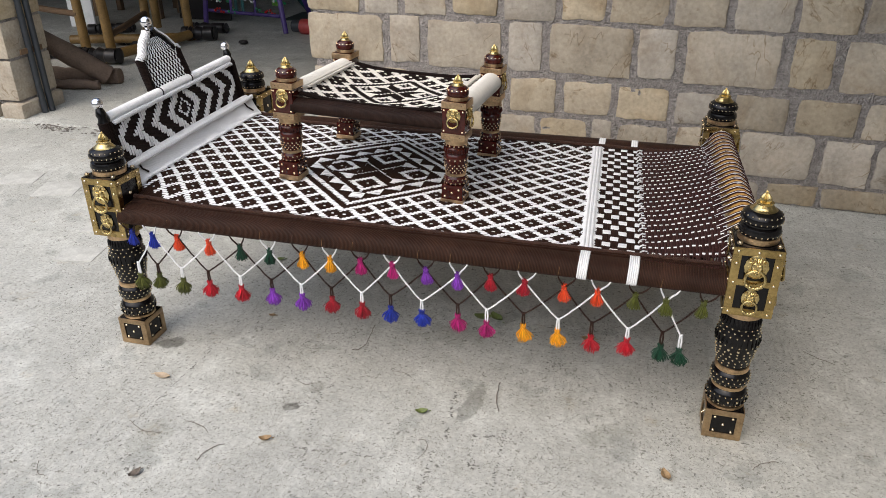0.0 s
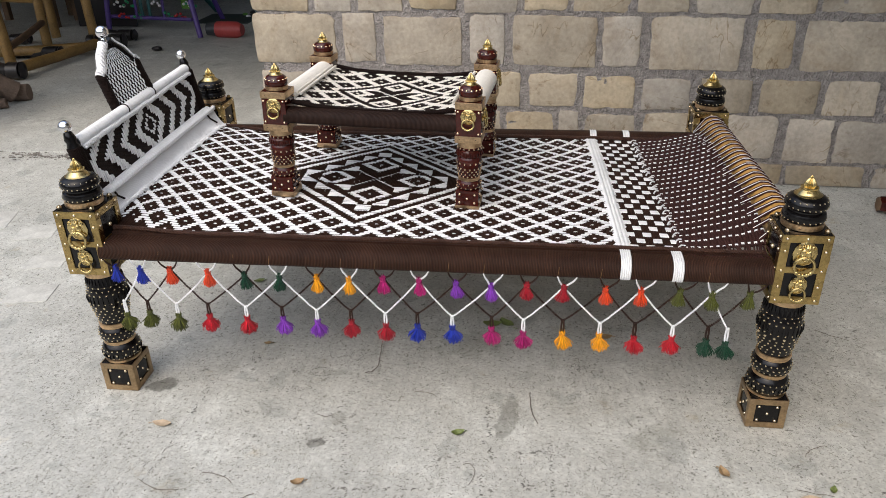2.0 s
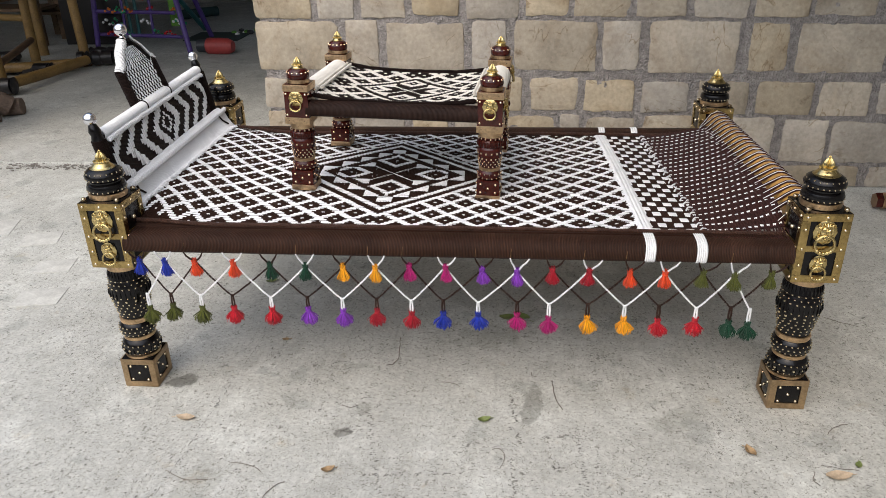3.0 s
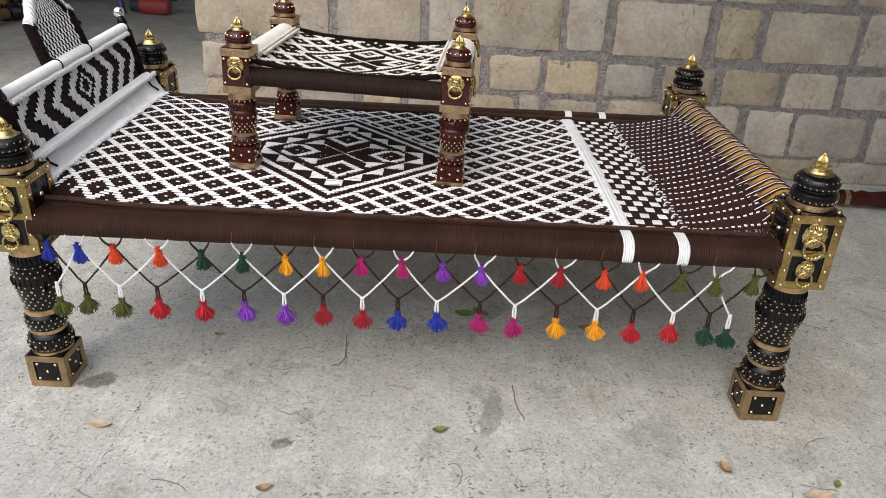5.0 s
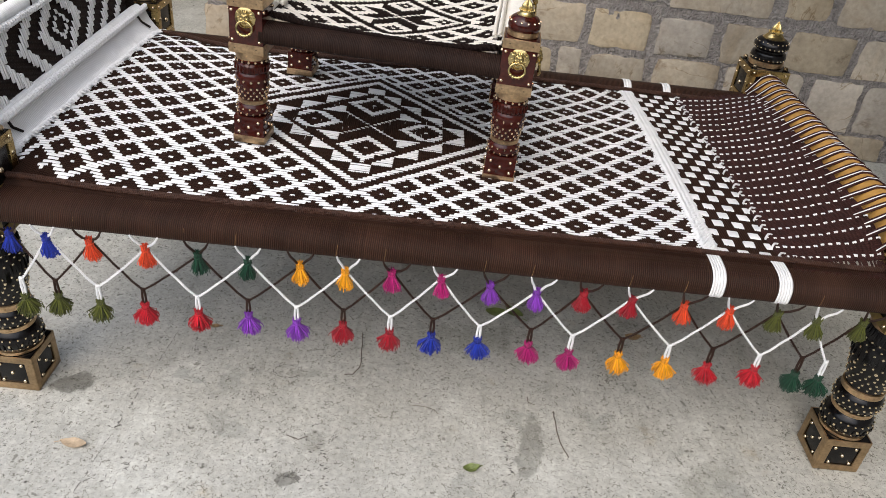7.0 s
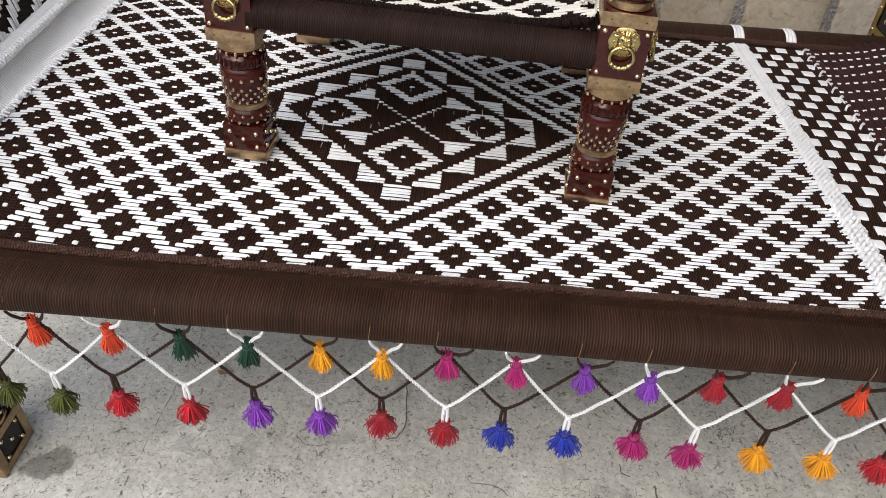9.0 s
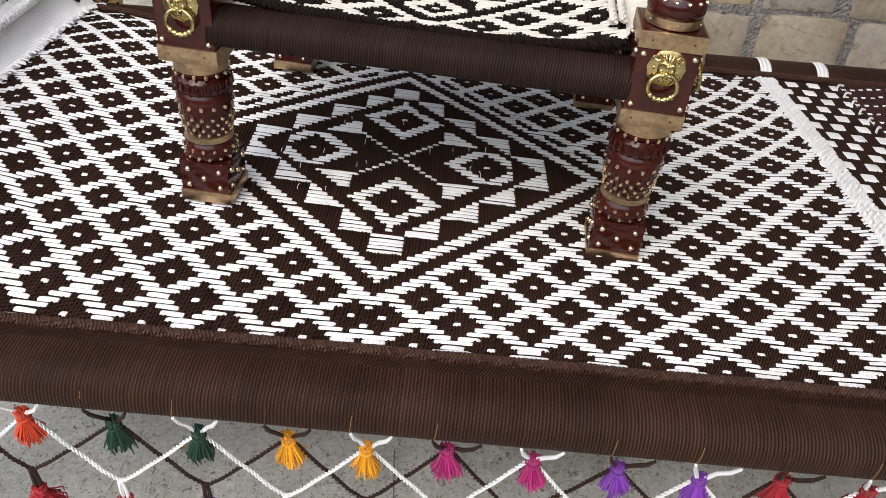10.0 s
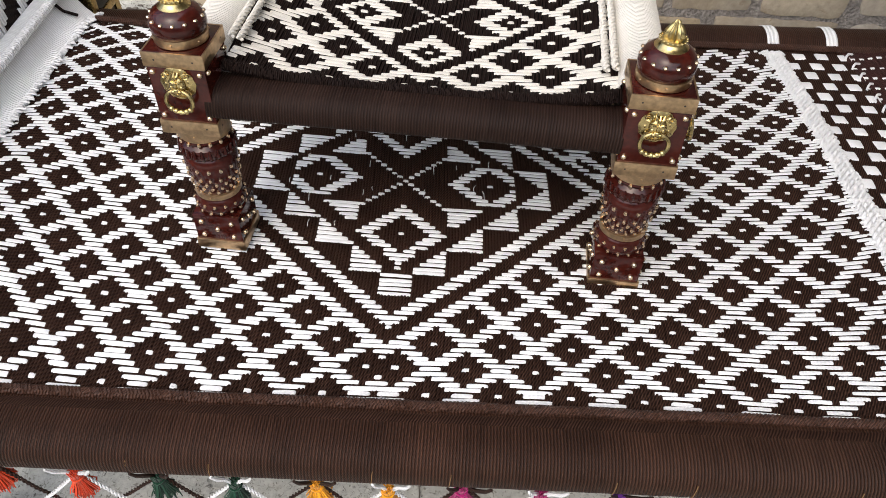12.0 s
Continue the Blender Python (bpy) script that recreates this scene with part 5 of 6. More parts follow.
def flap_place(s, y):
    """The white cord flap from the low bar down to the deck; s from 0 to 1."""
    x1 = -0.909
    x0 = -0.930 - 0.028 * (y + 0.44) / 0.86
    z1 = bed_sag(-0.909, y) + 0.003
    return Vector((x0 + (x1 - x0) * s - 0.002 * math.sin(math.pi * s), y, 0.602 + (z1 - 0.602) * s - 0.010 * math.sin(math.pi * s)))


verts = []
for j in range(321):
    y = -0.432 + 0.87 * j / 320
    for i in range(11):
        p = flap_place(i / 10, y)
        verts.append((p.x, p.y, p.z + (0.0004 if j % 2 else 0) + 0.006 * noise.noise(Vector((i * 0.25, y * 16, 0))) + 0.0032 * noise.noise(Vector((i * 0.5, y * 60, 3)))))
part("white_flap", Geo().add(verts, [(j * 11 + i, j * 11 + i + 1, (j + 1) * 11 + i + 1, (j + 1) * 11 + i) for j in range(320) for i in range(10)]), m_flap, bed, "band of white cords between headboard and deck", angle=80)
for k in range(90):
    y = -0.43 + 0.866 * k / 89 + jit(0.003)
    s0 = 1.0 - abs(jit(0.14))
    p, q = flap_place(s0, y) + Vector((0.002, 0, 0.002)), flap_place(1.0, y) + Vector((0.008 + abs(jit(0.010)), jit(0.004), 0.0035))
    part("flap_stitch", Geo().tube([p, p.lerp(q, 0.5) + Vector((0, 0, 0.003)), q], 0.0022, 5), m_flap, bed)
for s, r in ((1.0, 0.0055), (0.02, 0.0085)):
    part("flap_cord", rope([flap_place(s, -0.432 + 0.87 * i / 30) + Vector((0.004, 0, 0.003)) for i in range(31)], r, 0.016), m_flap, bed)
part("panel_cord", rope([(HX(0.746, -0.42 + 0.82 * i / 30) + 0.015 + jit(0.001), -0.42 + 0.82 * i / 30, 0.746 + jit(0.0015)) for i in range(31)], 0.0078, 0.020), m_flap, bed)
for y in (-0.385, 0.355):
    part("tie", Geo().tube([flap_place(0.02, y) + Vector((-0.002, 0, 0.006)), flap_place(0.10, y + 0.006) + Vector((0.004, 0, 0.003)), flap_place(0.3, y + 0.012) + Vector((0.004, 0, 0.002)), flap_place(0.62, y + 0.034) + Vector((0.003, 0, 0.002))], 0.0032, 6), m_dark, bed, "knotted dark cord tie")

for y in (-0.118, 0.088):
    part("bar_tie", Geo().torus(0.0180, 0.0022, pose(HX(0.760, y), y, 0.760, 90, 0, 4), 20, 6), m_dark, bed, "dark cord tied round the top bar")

# crown of the headboard
KX = lambda z: -1.008 - 0.31 * (z - 0.76)


def crown_half(t):
    """Half width of the crown at t, from 0 at the bar to 1 at the tip: straight sides, then a hollow shoulder up to a narrow neck."""
    if t < 0.56:
        return 0.113 - 0.008 * t
    k = (t - 0.56) / 0.44
    return 0.1085 - 0.026 * ease(k, 0.0, 0.22) - 0.022 * ease(k, 0.15, 0.62) - 0.047 * ease(k, 0.5, 1.0)


CYM, CZ0, CZ1 = -0.015, 0.755, 0.950


def crown_place(u, v, h):
    t = u / 28
    z = CZ0 + (CZ1 - CZ0) * t
    return (KX(z) + h, CYM + crown_half(t) * v / 12 * 0.93, z)


g = Geo().add([crown_place(28 * i / 20, -12 + 1.5 * j, -0.002) for j in range(17) for i in range(21)], [(j * 21 + i, j * 21 + i + 1, (j + 1) * 21 + i + 1, (j + 1) * 21 + i) for j in range(16) for i in range(20)])
part("crown_cloth", g, m_dark, bed, "black cords of the woven crown", angle=80)
tagged(part("crown_weft", floats(lambda u, v: u < 25 and (u // 2 + v) % 2 == 0 and abs(v) < 12, range(0, 28), range(-11, 12), crown_place, 0.80, 0.0030, 0.0016, 0.1), m_white, bed, "white stitches in the crown weave"), kind="stuff")
rim = [(crown_half(i / 16), CZ0 + (CZ1 - CZ0) * i / 16) for i in range(17)]
high = rim[9:]
for sgn in (-1, 1):
    part("crown_frame", Geo().tube([(KX(z) - 0.004, CYM + sgn * w, z) for w, z in rim], 0.0125, 8), m_black, bed, "black curved wooden frame of the crown")
    for k in range(26):
        t = 0.02 + 0.56 * k / 25
        z = CZ0 + (CZ1 - CZ0) * t
        part("frame_turn", Geo().torus(0.0135, 0.0032, pose(KX(z) - 0.004, CYM + sgn * crown_half(t), z, jit(5), jit(5), 0), 14, 5), m_dark, bed, "black cord wound round the frame" if k == 0 else "")
for k in range(24):
    t = 0.57 + 0.41 * k / 23
    z, dz = CZ0 + (CZ1 - CZ0) * t, (CZ1 - CZ0) * 0.01
    a = math.degrees(math.atan2(crown_half(min(1, t + 0.01)) - crown_half(t), dz))
    part("crown_wrap", Geo().torus(0.0125, 0.0036, pose(KX(z) - 0.004, CYM - crown_half(t) - 0.001, z, a + jit(6), 0, 0), 14, 5), m_grey_white, bed, "white cord wound on the crown's shoulder" if k == 0 else "")
part("shoulder_cord", rope([(KX(z) + 0.006, CYM + w + 0.013, z + 0.004) for w, z in high], 0.0036, 0.012), m_white, bed, "twisted white cord along the crown's shoulder")
part("shoulder_loop", Geo().torus(0.012, 0.003, pose(KX(0.87) + 0.004, CYM + 0.105, 0.872, 0, 90, 0), 16, 6), m_white, bed, "loose loop of white cord")
part("crown_knob", Geo().ball((KX(0.97), CYM, 0.978), 0.020, 20, 12).lathe([(0.007, 0.940), (0.012, 0.950), (0.008, 0.956), (0.008, 0.965)], 14, Matrix.Translation((KX(0.97), CYM, 0))), m_chrome, bed, "shiny steel ball finial")

# ---------------------------------------------------------------- fringe of tassels
COLORS = {"blue": (0.012, 0.03, 0.30), "orange": (0.62, 0.06, 0.015), "dark green": (0.006, 0.045, 0.022), "yellow": (0.75, 0.33, 0.01), "magenta": (0.36, 0.012, 0.13), "purple": (0.20, 0.04, 0.38), "crimson": (0.30, 0.008, 0.018), "red": (0.42, 0.010, 0.020), "olive": (0.075, 0.085, 0.012)}


def thread(name, color):
    """Wool thread: every strand a little lighter or darker than the next."""
    m = material(name, color, 0.85, spread=0.25, scale=60, fine=500, bump=0.2, depth=0.001, spec=0.2)
    nt = m.node_tree
    b = nt.nodes["Principled BSDF"]
    geo = nt.nodes.new("ShaderNodeNewGeometry")
    span = nt.nodes.new("ShaderNodeMapRange")
    span.inputs["To Min"].default_value, span.inputs["To Max"].default_value = 0.45, 1.35
    hsv = nt.nodes.new("ShaderNodeHueSaturation")
    nt.links.new(geo.outputs["Random Per Island"], span.inputs["Value"])
    nt.links.new(span.outputs[0], hsv.inputs["Value"])
    nt.links.new(b.inputs["Base Color"].links[0].from_socket, hsv.inputs["Color"])
    nt.links.new(hsv.outputs[0], b.inputs["Base Color"])
    b.inputs["Sheen Weight"].default_value = 0.2
    return m


m_thread = {k: thread(k.replace(" ", "_") + "_thread", [1.05 * q for q in c]) for k, c in COLORS.items()}
TOP = [(-0.876, "blue"), (-0.800, "blue"), (-0.714, "orange"), (-0.604, "orange"), (-0.501, "dark green"), (-0.400, "dark green"), (-0.297, "yellow"), (-0.203, "yellow"), (-0.109, "magenta"), (-0.013, "magenta"),
       (0.087, "purple"), (0.181, "purple"), (0.276, "crimson"), (0.373, "crimson"), (0.482, "orange"), (0.572, "orange"), (0.671, "olive"), (0.750, "olive"), (0.847, "olive")]
LOW = [(-0.865, "olive"), (-0.798, "olive"), (-0.709, "olive"), (-0.618, "red"), (-0.505, "red"), (-0.402, "purple"), (-0.301, "purple"), (-0.205, "crimson"), (-0.107, "crimson"), (-0.019, "blue"),
       (0.078, "blue"), (0.185, "magenta"), (0.271, "magenta"), (0.376, "yellow"), (0.474, "yellow"), (0.566, "red"), (0.663, "red"), (0.754, "dark green"), (0.802, "dark green")]
FY, NY = -0.551, -0.538
TZ, JZ, BZ = 0.426, 0.331, 0.290
RAIL_Y = -0.504
m_net = twist(material("dark_brown_net_cord", (0.036, 0.017, 0.011), 0.6, spec=0.25, spread=0.3, scale=40), (0, 0, 0.7), 120, 0.6, 0.0015, 0.3)
m_tie = material("tan_thread", (0.22, 0.13, 0.06), 0.7, spread=0.2, spec=0.2)


def tassel(x, y, z, length, splay, color, lean=0.0, plump=0.25):
    """A bunch of cut threads bound at the head."""
    g = Geo()
    for k in range(150):
        a, q = rng.uniform(0, 6.28), math.sqrt(rng.random())
        r = splay * q * rng.uniform(0.85, 1.2)
        L = length * rng.uniform(0.84, 1.08) * (1 - plump * q * q)
        ca, sa = math.cos(a), math.sin(a) * 0.85
        up = 0.004 + 0.007 * rng.random() ** 3
        pts = [(x + 0.0085 * ca * q + jit(0.002), y + 0.0085 * sa * q, z + up), (x + 0.0070 * ca * q, y + 0.0070 * sa * q, z - 0.001), (x + 0.0055 * ca * q, y + 0.0055 * sa * q, z - 0.006),
               (x + (r * 0.62) * ca + 0.6 * lean, y + r * 0.62 * sa, z - 0.009 - L * 0.34), (x + r * ca + lean, y + r * sa, z - 0.009 - L * 0.70), (x + r * 0.97 * ca + lean + jit(0.0045), y + r * 0.97 * sa + jit(0.003), z - 0.009 - L)]
        g.tube(pts, [0.0008, 0.0011, 0.0011, 0.0011, 0.0010, 0.0006], 4)
    g.tube([(x - 0.0076 * math.cos(t), y - 0.0076 * math.sin(t), z - 0.0055 + 0.0006 * math.sin(3 * t)) for t in [0.42 * i for i in range(17)]], 0.0014, 4)
    part("tassel", g, m_thread[color], bed, color + " thread tassel")


def sag_line(a, b, drop, n=5):
    a, b = Vector(a), Vector(b)
    return [a.lerp(b, i / n) + Vector((0, 0.002 * math.sin(3 * i), -drop * math.sin(math.pi * i / n))) for i in range(n + 1)]


for i, (x, color) in enumerate(TOP):
    white = i % 2 == 1
    m = m_white if white else m_net
    dy = -0.003 if white else 0.002
    dz = jit(0.004)
    g = Geo()
    w = rng.uniform(0.022, 0.027)
    for s in (-1, 1):
        e = 0.72 * w if s < 0 else 1.28 * w
        g.tube([(x + s * e * 1.02, -0.5595, 0.470), (x + s * e * 0.80, -0.5555, 0.457), (x + s * e * 0.48, -0.548, 0.444), (x + s * e * 0.22, NY + dy - 0.005, TZ + 0.009 + dz), (x + s * 0.003, NY + dy - 0.003, TZ + dz)], [0.0018, 0.0026, 0.0027, 0.0027, 0.0027], 6)
        j = i + s
        if 0 <= j < len(LOW):
            g.add(*(lambda q: (q.v, q.f))(rope(sag_line((x + s * 0.004, NY + dy, TZ - 0.004 + dz), (LOW[j][0] - s * 0.002, FY + dy, JZ), 0.002 + abs(jit(0.002))), 0.0026, 0.012)))
    part("net_cord", g, m, bed, "white fringe cord" if white else "dark brown fringe cord")
    if 2 <= i <= 17:
        part("tie_thread", Geo().tube([(x - 0.018 + 0.001 * k, RAIL_Y - (RR + 0.0006) * section(0.2 * k - 0.2, RS, True)[0], RZ + (RR + 0.0006) * section(0.2 * k - 0.2, RS, True)[1]) for k in range(4)], 0.0006, 4), m_tie if i % 3 else m_braid, bed, "thin tan thread that ties the fringe to the rail" if i == 3 else "")
    tassel(x + jit(0.002), NY + dy - 0.004, TZ + 0.004 + dz, 0.036, 0.0165, color, jit(0.004), 0.15)
for j, (x, color) in enumerate(LOW):
    m = m_white if j % 2 == 0 else m_net
    dy = -0.003 if j % 2 == 0 else 0.002
    dz = jit(0.005)
    g = Geo()
    for s in (-1, 1):
        g.tube([(x + s * 0.002, FY + dy, JZ + 0.004), (x + s * 0.0035, FY + dy, (JZ + BZ) / 2), (x + s * 0.002, FY + dy, BZ - 0.006 + dz)], 0.0026, 6)
    g.ball((x, FY + dy, JZ), 0.0045, 8, 5)
    part("tassel_stem", g, m, bed)
    tassel(x, FY + dy, BZ + dz, 0.042, 0.0245, color, jit(0.004), 0.42)

# ---------------------------------------------------------------- the small stool on the bed
SW, SD = 0.570, 0.445
stool = thing("woven_stool", "small charpai stool with red-brown turned legs standing on the bed", "stool", pose(-0.177, 0.011, 0.521, 0, 1.2, -4.0) @ Matrix.Diagonal((1, 1, 0.963, 1)))
stool_leg = stool_leg_meshes()
for sx, sy, a in ((-1, -1, 0), (1, -1, 0), (-1, 1, 180), (1, 1, 90)):
    put_leg(stool_leg if sx > 0 else stool_leg[:-2], stool, pose(sx * SW / 2 - 0.004 * sy - (0.005 if sx + sy > 1 else 0), sy * SD / 2, 0, 0, 0, a), "turned dark red leg with brass bands and studs")
for sy in (-1, 1):
    part("side_rail", wound_rail((-SW / 2 + 0.03, sy * (SD / 2 + 0.004), 0.256), (SW / 2 - 0.03, sy * (SD / 2 + 0.004), 0.258), 0.0345, 0.0036, 0.86, 32, 0.00025, flat=True), m_black_rail, stool, "round rail close-wound in near-black cord", angle=80)
for sx in (-1, 1):
    part("end_rail", wound_rail((sx * (SW / 2 - 0.006), -SD / 2 + 0.03, 0.288), (sx * (SW / 2 - 0.006), SD / 2 - 0.03, 0.288), 0.035, 0.0036, n=18), m_cream_wrap, stool, "round end rail wound in cream cord", angle=80)

SPU, SPV = 0.0096, 0.0086


def stool_place(u, v, h):
    x, y = 0.003 + SPU * u, -0.008 + SPV * v
    fx = min(1.0, abs(x) / 0.25)
    fy = min(1.0, abs(y) / 0.21)
    return (x, y, (0.270 + 0.036 * fx ** 3) * (1 - fy ** 4) + (0.283 + 0.014 * fx ** 3) * fy ** 4 + h)


part("seat_cloth", sheet(lambda u, v, h: stool_place(u, v, h - 0.002), -26, 26, -24, 26, 520, 40, 0.0018, 2.5), m_dark, stool, "near-black ground of the woven seat", angle=80)
SEAT = lambda u, v: abs(u) <= 25 and stool_pattern(u, v)
tagged(part("dark_warp", warp_floats(lambda u, v: not SEAT(u, v), range(-25, 26), range(-23, 26), stool_place, 2, 1.0, 0.0026, 0.0006), m_dark, stool, "near-black cords woven across the cream ones", angle=60), kind="stuff")
tagged(part("seat_weft", floats(SEAT, range(-25, 26), range(-22, 25), stool_place, 0.84, 0.0022, 0.0010, 0.16, 1.3, grow=0.13), m_cream, stool, "cream cords woven into flowers and a medallion", angle=60), kind="stuff")
for sy in (-1, 1):
    part("edge_braid", rope([(-0.24 + 0.02 * i, sy * 0.214, stool_place(( -0.24 + 0.02 * i) / SPU, 24, 0.004)[2] + jit(0.001)) for i in range(25)], 0.0075, 0.021, 3), m_dark, stool)
for sx in (-1, 1):
    for o in (0.0, 0.011):
        part("end_cord", rope([(sx * (0.2385 - o + 0.004), -0.17 + 0.02 * i, 0.314 - o * 0.3) for i in range(18)], 0.0048, 0.018), m_cream, stool)

# ---------------------------------------------------------------- workshop behind
m_plaster = material("dim_plastered_wall", (0.30, 0.285, 0.26), 0.9, spread=0.2, scale=2, fine=40, bump=0.2)
m_sheet = material("dark_added_roof", (0.12, 0.11, 0.10), 0.7, spread=0.2, scale=3)
m_oldwood = material("old_brown_wood", (0.14, 0.085, 0.045), 0.7, spread=0.4, scale=12, fine=120, bump=0.4, depth=0.004)
m_trunk = material("weathered_log", (0.15, 0.105, 0.075), 0.85, spread=0.35, scale=10, fine=90, bump=0.6, depth=0.008)
m_purple = material("purple_painted_steel", (0.075, 0.04, 0.20), 0.4, spread=0.2)
m_redpl = material("faded_red_plastic", (0.36, 0.05, 0.045), 0.5, spread=0.2)
m_dkpipe = material("dark_painted_pipe", (0.03, 0.035, 0.04), 0.5, spread=0.25)
m_rubber = material("black_turned_wood", (0.015, 0.013, 0.013), 0.4, spread=0.3)
tagged(part("wall_back", Geo().box((-3.0, 8.6, 1.5), (11.0, 0.2, 3.0), 0.01), m_plaster), "dim plastered back wall of the workshop", "wall", kind="structure")
# roof out of view, added at this height to keep the workshop dark
tagged(part("ceiling", Geo().box((-4.2, 5.05, 2.62), (6.3, 7.2, 0.08), 0.01), m_sheet), "unseen dark roof added to dim the workshop", "ceiling", kind="structure")
tagged(part("wall_side", Geo().box((-0.98, 3.55, 1.4), (0.2, 4.0, 2.8), 0.01).box((-0.98, 7.7, 1.4), (0.2, 1.7, 2.8), 0.01).box((-0.98, 6.2, 2.45), (0.2, 1.3, 0.7), 0.01), m_plaster), "dim plastered side wall of the workshop with a doorway", "wall", kind="structure")
# unseen wall and roof, added to hold light off the right side
tagged(part("wall_east", Geo().box((2.5, -1.9, 1.75), (0.2, 6.0, 3.5), 0.01), m_plaster), "unseen plain plastered wall added to shade the right side", "wall", kind="structure")
tagged(part("ceiling_porch", Geo().box((1.5, -0.1, 2.95), (2.8, 3.1, 0.08), 0.01), m_plaster), "unseen plain roof added to shade the right of the bed", "ceiling", kind="structure")
tagged(part("wall_west", Geo().box((-7.3, 5.6, 1.4), (0.2, 6.0, 2.8), 0.01), m_plaster), "dim plastered far side wall of the workshop", "wall", kind="structure")
# two unseen walls, added to cut the light from near the horizon
tagged(part("wall_yard", Geo().box((-2.0, -6.5, 1.1), (16.0, 0.2, 2.2), 0.01), m_plaster), "unseen plain wall added behind the viewer to block low sky", "wall", kind="structure")
tagged(part("wall_yard_side", Geo().box((-9.5, -2.0, 1.5), (0.2, 9.2, 3.0), 0.01), m_plaster), "unseen plain wall added on the far side to block low sky", "wall", kind="structure")


# workshop floor slab with a ragged edge
SLAB = 0.010
m_slab = m_floor.copy()
m_slab.name = "dusty_grey_workshop_concrete"
verts, n = [], 160
for i in range(n + 1):
    x = -7.5 + 6.42 * i / n
    e = 1.50 + 0.03 * noise.noise(Vector((x * 4, 0, 0))) + 0.025 * noise.noise(Vector((x * 17, 3, 0)))
    for y, z in ((e, -0.01), (e + 0.006, SLAB * 0.8), (e + 0.03, SLAB), (3.0, SLAB), (5.0, SLAB), (8.55, SLAB)):
        verts.append((x, y, z))
g = Geo().add(verts, [(i * 6 + k, (i + 1) * 6 + k, (i + 1) * 6 + k + 1, i * 6 + k + 1) for i in range(n) for k in range(5)])
tagged(part("floor_workshop", g, m_slab), "dusty concrete workshop floor with a broken edge", "floor", kind="structure")

# soil and crumbs of concrete along the broken edge
m_soil = material("dark_soil_and_crumbs", (0.17, 0.155, 0.135), 0.95, spread=0.5, scale=30, fine=120, bump=0.8, depth=0.01)
g = Geo()
for k in range(2200):
    x = rng.uniform(-3.2, -1.25)
    y = 1.445 + 0.02 * noise.noise(Vector((x * 5, 1, 0))) + rng.gauss(0, 0.035) - 0.09 * (x + 2.5) * 0.25
    if noise.noise(Vector((x * 6, y * 10, 7))) < rng.uniform(-0.35, 0.25):
        continue
    q = 0.0015 + 0.008 * rng.random() ** 4
    g.ball((x, y, q * 0.25), (q * rng.uniform(0.9, 2.2), q, q * 0.5), 5, 3)
tagged(part("rubble", g, m_soil), "dark soil and concrete crumbs along the broken edge", "rubble", kind="stuff")

# pillar of stone blocks with conduit
pillar = thing("stone_pillar", "pillar of stacked beige stone blocks at the workshop", "pillar", pose(-3.275, 1.565, 0, 0, 0, 4))
z = 0.0
for k, h in enumerate((0.11, 0.27, 0.24, 0.22, 0.27, 0.25, 0.26, 0.25, 0.26, 0.25)):
    out = 0.03 if k == 0 else jit(0.006)
    split = 0.16 + 0.10 * (k % 2)
    part("stone_block", Geo().box((-split / 2 + out, 0.19 - out / 2, z + h / 2), (split, 0.39 + out, h - 0.014), 0.014), m_stone, pillar)
    part("stone_block", Geo().box((-split - 0.20, 0.19 - out, z + h / 2), (0.386, 0.39, h - 0.014), 0.014), m_stone, pillar)
    z += h
part("pillar_mortar", Geo().box((-0.28, 0.20, z / 2), (0.54, 0.35, z), 0.004), m_mortar, pillar)
conduit = thing("conduit_pipe", "two dark conduit pipes strapped to the stone pillar", "pipe")
for dx in (0.0, 0.05):
    part("pipe", Geo().tube([(-3.225 + dx * 0.3, 1.70 + dx, SLAB), (-3.24 + dx * 0.3, 1.71 + dx, 0.2), (-3.255 + dx * 0.3, 1.72 + dx, 1.2), (-3.26, 1.73 + dx, 2.8)], 0.020, 10), m_dkpipe, conduit)
part("strap", Geo().box((-3.245, 1.73, 0.42), (0.012, 0.19, 0.035), 0.003), m_oldwood, conduit, "rusty clamp strap")

# logs by the pillar
for a, b, r0, r1 in (((-3.62, 2.05, 0.50), (-3.26, 2.42, 0.09), 0.07, 0.075), ((-3.75, 2.38, 0.075), (-3.22, 2.50, 0.065), 0.06, 0.06), ((-3.60, 2.22, 0.05), (-3.25, 2.30, 0.045), 0.035, 0.035)):
    pts, rs = [], []
    for i in range(9):
        t = i / 8
        p = Vector(a).lerp(Vector(b), t) + Vector((jit(0.008), jit(0.008), jit(0.006)))
        pts.append(p)
        rs.append((r0 + (r1 - r0) * t) * (1 + jit(0.08)))
    tagged(part("log", Geo().tube(pts, rs, 10), m_trunk), "weathered brown log lying by the pillar", "log", "logs by the pillar")


def turned_profile(L, r):
    """Profile of a turned furniture leg along its length."""
    return [(r * 0.9, 0), (r, 0.01), (r, L * 0.16), (r * 0.7, L * 0.17), (r * 1.05, L * 0.24), (r * 0.75, L * 0.31), (r * 1.1, L * 0.42), (r * 0.8, L * 0.58), (r, L * 0.62), (r, L * 0.88), (r * 0.7, L * 0.89), (r * 1.05, L * 0.94), (r * 0.3, L)]


